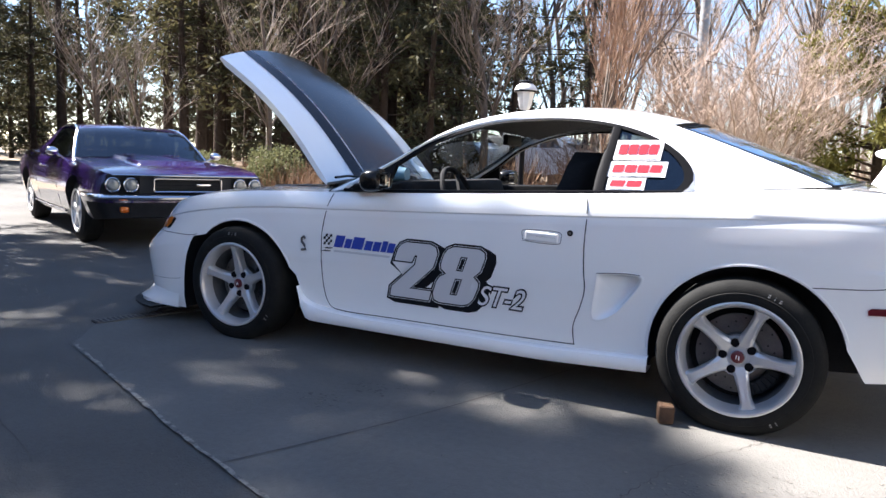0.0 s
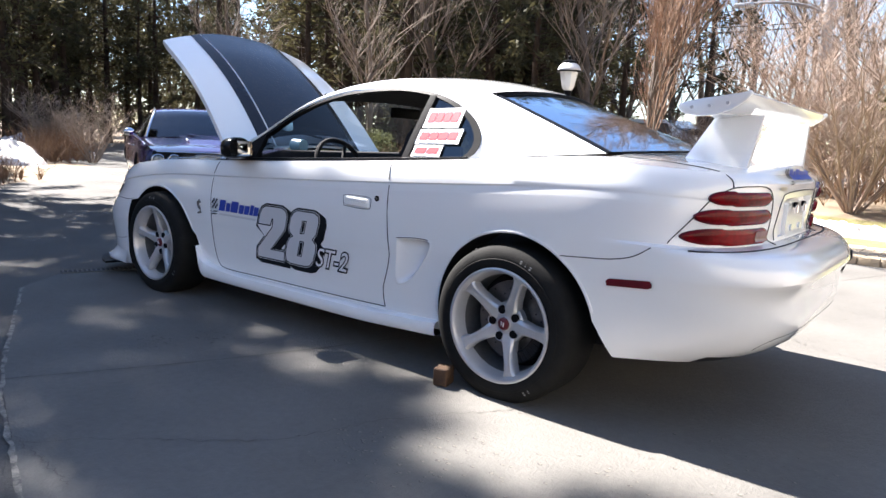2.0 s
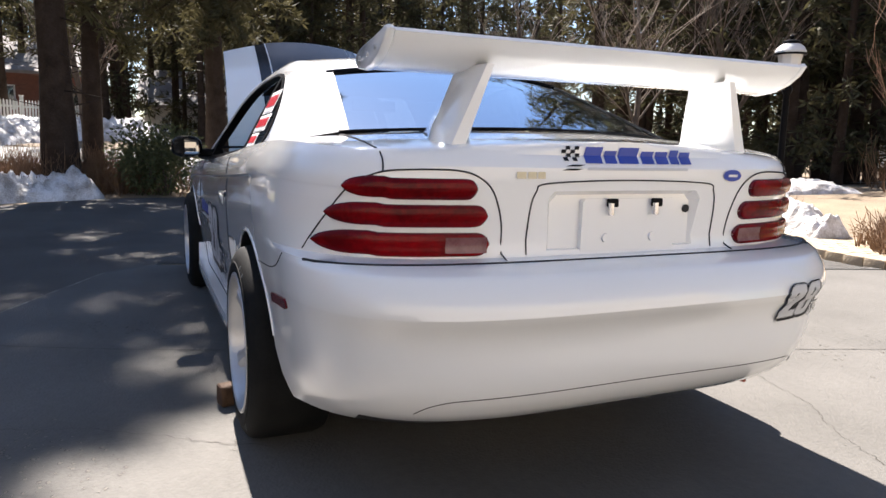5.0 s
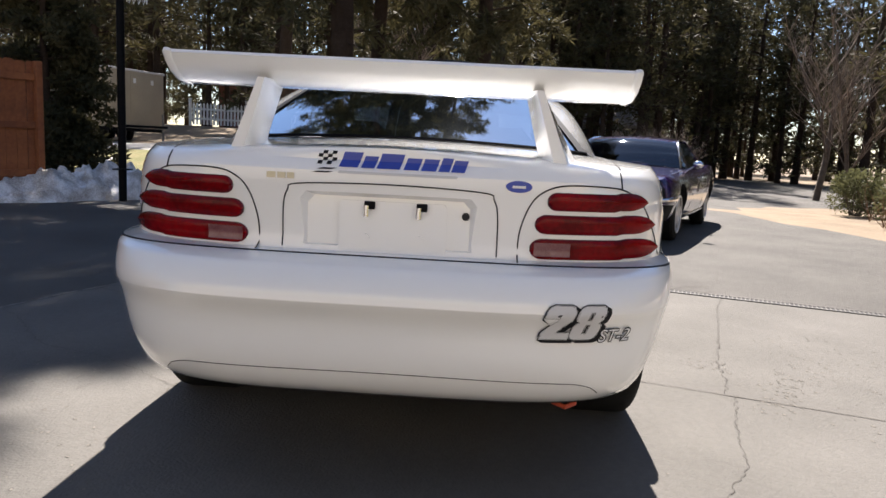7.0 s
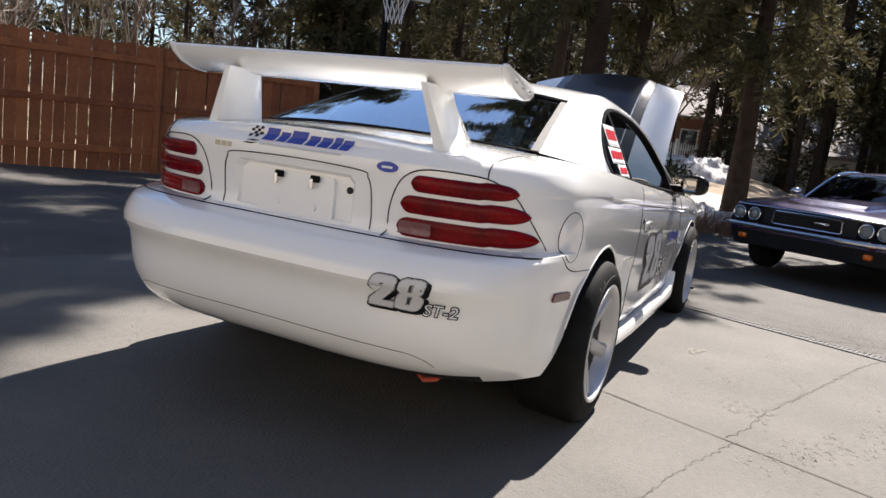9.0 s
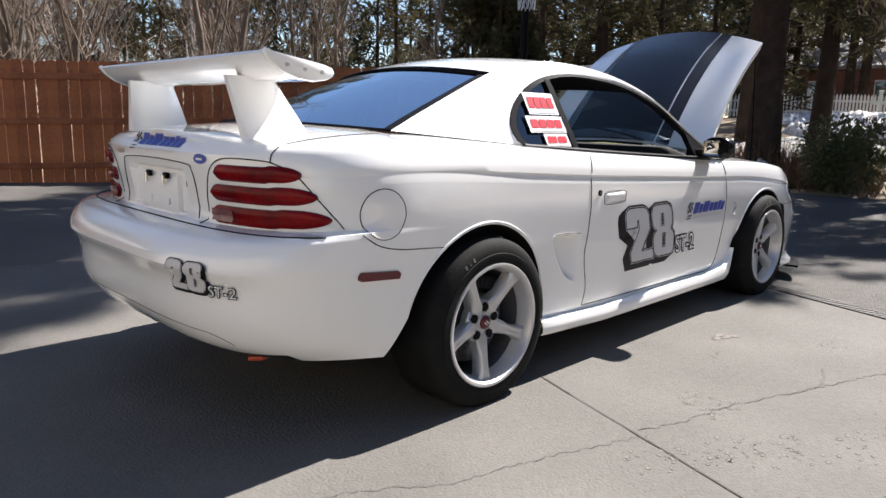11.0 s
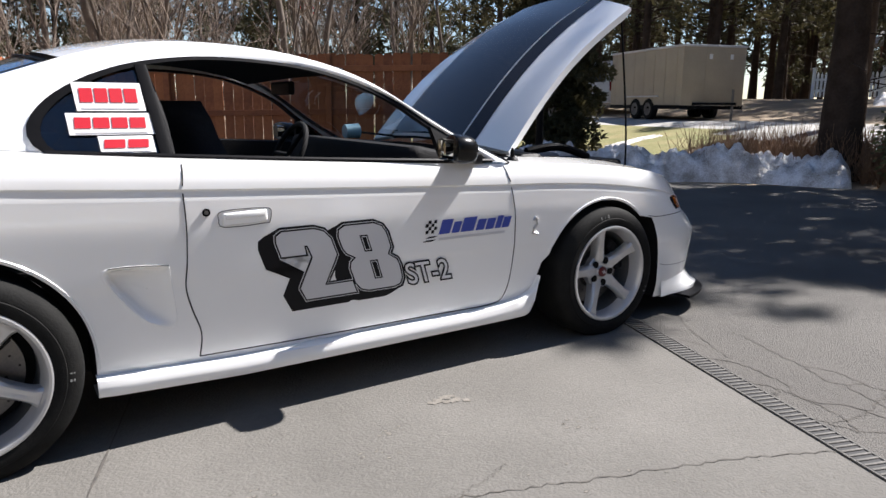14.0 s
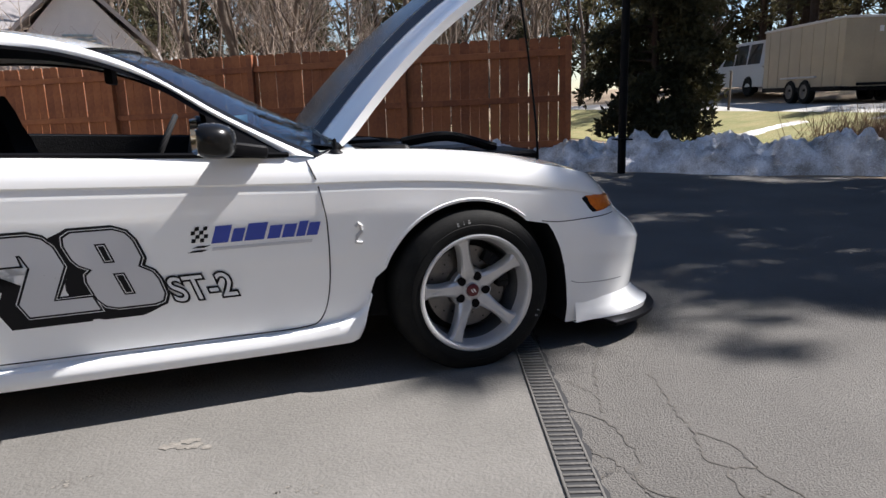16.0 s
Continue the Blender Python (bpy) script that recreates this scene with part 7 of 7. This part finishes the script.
def hoop():
    th = thing("basketball_hoop", "dark steel pole with a basketball hoop and white net", "hoop", "", (5.75, 4.75, 0.0))
    bm = bmesh.new()
    tube(bm, [(0, 0, -0.1), (0, 0, 3.4)], 0.055, 12)
    part("pole", bm, BLACK, th)
    bm = bmesh.new()
    tube(bm, [(0, 0, 3.2), (-0.35, -0.3, 3.45)], 0.04, 8)
    part("arm", bm, BLACK, th)
    bm = bmesh.new()
    box(bm, (0.04, 1.15, 0.8), (-0.42, -0.35, 3.45), (0, 0, 40), 0.01, 1)
    part("backboard", bm, mat("backboard_grey", (0.5, 0.5, 0.5), 0.4), th)
    c = Vector((-0.66, -0.56, 3.05))
    bm = bmesh.new()
    tube(bm, [c + Vector((0.225 * math.cos(a * 0.2618), 0.225 * math.sin(a * 0.2618), 0)) for a in range(25)], 0.01, 6, caps=False)
    part("ring", bm, RED, th)
    bm = bmesh.new()
    for k in range(12):
        for sgn in (1, -1):
            tube(bm, [c + Vector((q * math.cos(a), q * math.sin(a), z)) for q, z, a in ((0.225, 0, k * 0.5236), (0.18, -0.14, (k + sgn * 0.5) * 0.5236), (0.13, -0.28, (k + sgn) * 0.5236), (0.12, -0.42, (k + sgn * 1.5) * 0.5236))], 0.005, 4)
    part("net", bm, DECALW, th)
    bm = bmesh.new()
    box(bm, (0.2, 0.2, 0.02), (0, 0, 0.45), bevel=0.004)
    part("collar", bm, BLACK, th)


hoop()


def street_pole():
    th = thing("street_lamp", "grey steel street lamp pole with a curved arm and wires", "street lamp", "", (0.5, -14.2, land(0.5, -14.2)))
    PO = mat("galvanised_steel", (0.28, 0.29, 0.30), 0.5, 0.3, alt=(0.22, 0.22, 0.23), scale=3)
    bm = bmesh.new()
    tube(bm, [(0, 0, 0), (0, 0, 4), (0, 0, 9)], 0.13, 12, 0.10)
    part("pole", bm, PO, th)
    bm = bmesh.new()
    tube(bm, spline([(0, 0, 3.72), (0.5, 0.05, 3.95), (1.1, 0.1, 4.05), (1.7, 0.12, 4.05)], 14), 0.035, 8)
    part("arm", bm, PO, th)
    bm = bmesh.new()
    box(bm, (0.42, 0.18, 0.09), (1.75, 0.12, 4.04), bevel=0.03, seg=2)
    part("lamp_head", bm, ALLOY, th)
    bm = bmesh.new()
    box(bm, (0.3, 0.05, 0.05), (0.05, 0, 3.3), bevel=0.01)
    part("bracket", bm, BLACK, th)
    for a, b, sag in (((0, 0, 4.4), (14, -3, 6.4), 0.4), ((0, 0, 3.6), (14, -3, 5.4), 0.4), ((0, 0, 3.5), (14, -3, 5.2), 0.4), ((0, 0, 3.3), (-12, -2, 1.9), 0.3)):
        a, b = Vector(a), Vector(b)
        bm = bmesh.new()
        tube(bm, [a.lerp(b, t / 16) - Vector((0, 0, sag * 4 * (t / 16) * (1 - t / 16))) for t in range(17)], 0.014, 4)
        part("wire", bm, BLACK, th)


street_pole()


def trailer():
    """Enclosed tandem-axle cargo trailer."""
    GOLD = mat("champagne_sheet", (0.42, 0.355, 0.26), 0.45, 0.15, alt=(0.36, 0.305, 0.225), scale=2)
    x, y = 16.0, 10.3
    th = thing("cargo_trailer", "champagne-coloured enclosed tandem-axle cargo trailer parked on the lawn", "trailer", "", (x, y, land(x, y)), 70.9)
    bm = bmesh.new()
    box(bm, (4.3, 2.1, 1.74), (2.15, -1.05, 1.27), bevel=0.03)
    bd = part("box_body", bm, GOLD, th)
    for k in range(7):
        bm = bmesh.new()
        box(bm, (0.02, 0.01, 1.66), (0.3 + 0.61 * k, 0.006, 1.27))
        part("panel_rib", bm, GOLD, bd)
    bm = bmesh.new()
    box(bm, (4.36, 2.16, 0.06), (2.15, -1.05, 2.15), bevel=0.02)
    part("roof_rail", bm, ALLOY, th)
    bm = bmesh.new()
    box(bm, (4.3, 2.12, 0.12), (2.15, -1.05, 0.40), bevel=0.01)
    part("chassis", bm, BLACK, th)
    for s in (0.03, -2.13):
        for q in (1.75, 2.55):
            bm = bmesh.new()
            lathe(bm, [(-0.10, 0.20), (-0.10, 0.30), (-0.06, 0.33), (0.06, 0.33), (0.10, 0.30), (0.10, 0.20)], 28)
            w = part("tyre", bm, RUBBER, th)
            w.matrix_local = pose(q, s - 0.09, 0.33)
            bm = bmesh.new()
            lathe(bm, [(0.06, 0.0), (0.06, 0.08), (0.085, 0.1), (0.10, 0.20), (-0.10, 0.20)], 20)
            rm = part("rim", bm, STEEL, th)
            rm.matrix_local = pose(q, s - 0.09, 0.33, 0, 0, 0 if s > -1 else 180)
        bm = bmesh.new()
        box(bm, (1.9, 0.24, 0.05), (2.15, s - 0.09, 0.72), bevel=0.02)
        part("mudguard", bm, ALLOY, th)
    bm = bmesh.new()
    box(bm, (0.01, 0.9, 1.6), (-0.008, -1.2, 1.38), bevel=0.004)
    part("door", bm, GOLD, th)
    for y0 in (-0.9, -1.6):
        bm = bmesh.new()
        box(bm, (0.012, 0.1, 0.14), (-0.015, y0, 1.85))
        part("sticker", bm, DECALW, th)
    bm = bmesh.new()
    tube(bm, [(0, -0.4, 0.5), (-1.1, -1.05, 0.5), (0, -1.7, 0.5)], 0.04, 6)
    part("tongue", bm, BLACK, th)
    bm = bmesh.new()
    tube(bm, [(-0.95, -1.05, 0.0), (-0.95, -1.05, 0.9)], 0.035, 8)
    part("jack", bm, STEEL, th)


trailer()


def far_car(name, label, x, y, turn, paint, L=4.7, W=1.85, H=1.75, wagon=True, group="parked cars"):
    """Plain parked car for the distance: body, cabin, glass, wheels, lamps."""
    th = thing(name, label, "car", group, (x, y, land(x, y) + 0.01), turn)
    prof = [(-0.5, 0.32), (-0.5, 0.92), (-0.46, 1.0), (0.14, 1.02), (0.42, 0.95), (0.49, 0.82), (0.5, 0.34)]
    cab = [(-0.49, 1.0), (-0.44, H), (-0.05, H), (0.16, 1.02)] if wagon else [(-0.40, 1.0), (-0.26, H), (0.02, H), (0.2, 1.0)]

    def prism(pts, w0, w1):
        bm = bmesh.new()
        top = max(z for _, z in pts)
        lo = min(z for _, z in pts)
        rows = [[(px * L, s * (w0 + (w1 - w0) * (z - lo) / (top - lo)) * k, z) for px, z in pts] for s, k in ((-1, 1.0), (-1, 0.9), (1, 0.9), (1, 1.0))]
        vs = grid(bm, rows, closed=True)
        bm.faces.new(vs[0])
        bm.faces.new(vs[-1])
        return bm

    part("body", prism(prof, W / 2, W / 2 - 0.06), paint, th)
    part("cabin", prism(cab, W / 2 - 0.07, W / 2 - 0.22), paint, th)
    for s in (1, -1):
        n = 3 if wagon else 2
        for k in range(n):
            a = cab[1][0] + 0.02 + (0.1 - cab[1][0]) * k / n
            b = a + (0.1 - cab[1][0]) / n - 0.025
            bm = bmesh.new()
            f = lambda px, z: (px * L, s * (W / 2 - 0.07 - 0.15 * (z - 1.0) / (H - 1.0) + 0.006), z)
            bm.faces.new([bm.verts.new(f(*q)) for q in ((a - 0.01, 1.08), (b, 1.08), (b - (0.05 if k == n - 1 else 0), H - 0.1), (a, H - 0.1))])
            part("side_window", bm, DARKGLASS, th)
        for px in (-0.31, 0.31):
            bm = bmesh.new()
            lathe(bm, [(-0.1, 0.2), (-0.1, 0.31), (-0.06, 0.34), (0.06, 0.34), (0.1, 0.31), (0.1, 0.21), (0.09, 0.2), (0.07, 0.0)], 24)
            w = part("wheel", bm, [RUBBER], th)
            w.matrix_local = pose(px * L, s * (W / 2 - 0.09), 0.34, 0, 0, 0 if s > 0 else 180)
        bm = bmesh.new()
        box(bm, (0.05, 0.14, 0.34), (-0.497 * L, s * (W / 2 - 0.12), 0.92), bevel=0.02)
        part("tail_lamp", bm, REDLENS, th)
        bm = bmesh.new()
        box(bm, (0.05, 0.3, 0.14), (0.495 * L, s * (W / 2 - 0.25), 0.76), bevel=0.02)
        part("head_lamp", bm, ALLOY, th)
    bm = bmesh.new()
    bm.faces.new([bm.verts.new(q) for q in ((cab[0][0] * L - 0.006 + 0.01, -0.65, 1.1), (cab[0][0] * L - 0.006 + 0.01, 0.65, 1.1), (cab[1][0] * L - 0.03, 0.58, H - 0.1), (cab[1][0] * L - 0.03, -0.58, H - 0.1))])
    part("rear_window", bm, DARKGLASS, th)
    bm = bmesh.new()
    bm.faces.new([bm.verts.new(q) for q in ((cab[3][0] * L + 0.004, -0.68, 1.06), (cab[3][0] * L + 0.004, 0.68, 1.06), (cab[2][0] * L + 0.03, 0.58, H - 0.07), (cab[2][0] * L + 0.03, -0.58, H - 0.07))])
    part("windscreen", bm, DARKGLASS, th)
    return th


SILVER = mat("silver_paint", (0.52, 0.53, 0.54), 0.3, 0.3, coat=0.6, alt=(0.48, 0.49, 0.5), scale=2)
far_car("suv", "silver sport utility truck parked beyond the trailer", 20.1, 17.7, 74, SILVER, 5.2, 1.95, 1.85)
far_car("hatchback", "white car parked across the street", 4.4, -16.2, 170, WHITE, 4.2, 1.75, 1.45, False)
far_car("sedan", "white sedan parked across the street", 8.3, -19.6, 165, WHITE, 4.5, 1.8, 1.45, False)
far_car("minivan", "silver minivan parked across the street", 6.6, -21.3, 165, SILVER, 4.6, 1.85, 1.7)


def picket():
    th = thing("picket_fence", "white painted picket fence beyond the street", "fence", "", (0, 0, 0))
    P = mat("white_picket_paint", (0.80, 0.80, 0.78), 0.6, alt=(0.7, 0.7, 0.67), scale=3)
    bm = bmesh.new()
    f = bm.faces.new([bm.verts.new((x, -0.01, z)) for x, z in ((-0.04, 0), (0.04, 0), (0.04, 0.86), (0, 0.95), (-0.04, 0.86))])
    q = bmesh.ops.extrude_face_region(bm, geom=[f])
    for g in q["geom"]:
        if isinstance(g, bmesh.types.BMVert):
            g.co.y += 0.02
    finish(bm)
    me = bpy.data.meshes.new("picket")
    bm.to_mesh(me)
    bm.free()
    me.materials.append(P)
    runs = (((26.4, 12.2), (27.4, 7.2)), ((27.5, 7.0), (34, 1.2)))
    for a, b in runs:
        a, b = Vector((*a, 0)), Vector((*b, 0))
        d = (b - a).normalized()
        ang = math.degrees(math.atan2(d.y, d.x))
        n = int((b - a).length / 0.145)
        for i in range(n):
            p = a + d * (0.145 * i)
            ob = new("picket", me)
            ob.parent = th
            ob.matrix_world = pose(p.x, p.y, land(p.x, p.y) + 0.05, 0, 0, ang)
        m = int((b - a).length / 2.4)
        for i in range(m + 1):
            p = a + d * min(2.4 * i, (b - a).length)
            bm = bmesh.new()
            box(bm, (0.11, 0.11, 1.15), (0, 0, 0.55), bevel=0.01, seg=1)
            box(bm, (0.15, 0.15, 0.04), (0, 0, 1.15), bevel=0.01, seg=1)
            ob = part("post", bm, P, th)
            ob.matrix_world = pose(p.x, p.y, land(p.x, p.y), 0, 0, ang)
            if i < m:
                for z in (0.3, 0.72):
                    bm = bmesh.new()
                    box(bm, (2.4, 0.03, 0.08), (1.2, 0.03, z))
                    ob = part("rail", bm, P, th)
                    ob.matrix_world = pose(p.x, p.y, land(p.x, p.y), 0, 0, ang)


picket()


def house(x, y, turn, L, W, h, roof, wall, roofm, label, windows=3, chimney=False):
    th = thing("house", label, "house", "houses", (x, y, land(x, y) - 0.1), turn)
    bm = bmesh.new()
    box(bm, (L, W, h), (0, 0, h / 2))
    wl = part("wall", bm, wall, th)
    bm = bmesh.new()
    o = 0.4
    pts = [(-W / 2 - o, h - 0.1), (0, h + roof), (W / 2 + o, h - 0.1), (W / 2 + o, h + 0.06), (0, h + roof + 0.18), (-W / 2 - o, h + 0.06)]
    vs = grid(bm, [[(px, a, b) for a, b in pts] for px in (-L / 2 - o, L / 2 + o)], closed=True)
    bm.faces.new(vs[0])
    bm.faces.new(vs[1])
    part("roof", bm, roofm, th)
    for s in (1, -1):
        bm = bmesh.new()
        f = bm.faces.new([bm.verts.new((s * L / 2, a, b)) for a, b in ((-W / 2, h), (W / 2, h), (0, h + roof - 0.05))])
        part("gable", bm, wall, th)
        for k in range(windows):
            for gx in (True, False):
                bm = bmesh.new()
                c = (-L / 2 + L * (k + 0.5) / windows, s * (W / 2 + 0.02), 1.55) if gx else (s * (L / 2 + 0.02), -W / 2 + W * (k + 0.5) / windows, 1.55)
                box(bm, (1.0, 0.08, 1.2) if gx else (0.08, 1.0, 1.2), c, bevel=0.01, seg=1)
                wd = part("window", bm, DECALW, th)
                bm = bmesh.new()
                cc = (c[0], c[1] + s * 0.045, c[2]) if gx else (c[0] + s * 0.045, c[1], c[2])
                box(bm, (0.84, 0.01, 1.04) if gx else (0.01, 0.84, 1.04), cc)
                part("pane", bm, DARKGLASS, wd)
    return th


SIDING = mat("white_siding", (0.72, 0.72, 0.70), 0.6, alt=(0.66, 0.66, 0.65), scale=3)
BRICKW = mat("red_brick_wall", (0.24, 0.10, 0.07), 0.9, alt=(0.18, 0.08, 0.06), scale=6)
SHINGLE = mat("grey_shingles", (0.30, 0.275, 0.265), 0.9, alt=(0.22, 0.205, 0.20), scale=5, bump=0.6, bscale=14)
home = house(-8.2, 25.0, 0, 10, 8, 2.6, 2.6, SIDING, SHINGLE, "white-gabled house with a grey shingle roof behind the fence")
wing2 = house(-2.62, 23.6, 90, 5, 3.6, 3.1, 2.1, SIDING, SHINGLE, "gabled wing", 2)
for c in list(wing2.children):
    c.parent = home
    c.matrix_local = pose(5.58, -1.4, 0, 0, 0, 90)
bpy.data.objects.remove(wing2)
for k in range(4):
    bm = bmesh.new()
    w = 1.5 - 0.22 * k
    box(bm, (w, 0.05, 0.07), (5.58, -3.93, 3.15 + 0.12 * k), bevel=0.008, seg=1)
    part("vent_slat", bm, mat("blue_grey_paint", (0.22, 0.33, 0.38), 0.6) if k == 0 else bpy.data.materials["blue_grey_paint"], home)
house(41, 9.0, 95, 12, 8, 2.8, 2.0, BRICKW, SHINGLE, "low brick house beyond the picket fence", 4)
house(40, -4.5, 85, 10, 7, 2.7, 2.0, SIDING, SHINGLE, "pale house seen between the pine trunks", 4)


def flag_pole():
    th = thing("flag_pole", "thin white pole with a red and white striped flag", "flag", "", (12.9, 31.5, land(12.9, 31.5)))
    bm = bmesh.new()
    tube(bm, [(0, 0, 0), (0, 0, 6.4)], 0.045, 8)
    part("pole", bm, DECALW, th)
    fl = None
    for k in range(7):
        bm = bmesh.new()
        rows = []
        for i in range(11):
            t = i / 10
            x = 0.05 + 0.75 * t
            sag = -0.55 * t * t
            rows.append([(x, 0.07 * math.sin(5 * t), 6.3 + sag - 0.13 * k), (x, 0.07 * math.sin(5 * t), 6.3 + sag - 0.13 * (k + 1))])
        grid(bm, rows)
        part("stripe", bm, RED if k % 2 == 0 else DECALW, th)
    bm = bmesh.new()
    grid(bm, [[(0.05 + 0.3 * t, 0.07 * math.sin(2 * t) - 0.01, 6.3 - 0.05 * t), (0.05 + 0.3 * t, 0.07 * math.sin(2 * t) - 0.01, 5.9 - 0.05 * t)] for t in (0, 0.5, 1)])
    part("canton", bm, BLUE, th)


flag_pole()


def stake():
    x, y = 14.2, 12.2
    th = thing("garden_stake", "thin grey wooden stake standing in the lawn", "stake", "", (x, y, land(x, y)), 10)
    bm = bmesh.new()
    box(bm, (0.05, 0.05, 1.05), (0, 0, 0.5), (0, 2, 0), bevel=0.008)
    part("post", bm, BARK, th)
    bm = bmesh.new()
    lathe(bm, [(1.02, 0.04), (1.05, 0.035), (1.06, 0.0)], 8, "z")
    part("cap", bm, STEEL, th)


stake()
pavers()
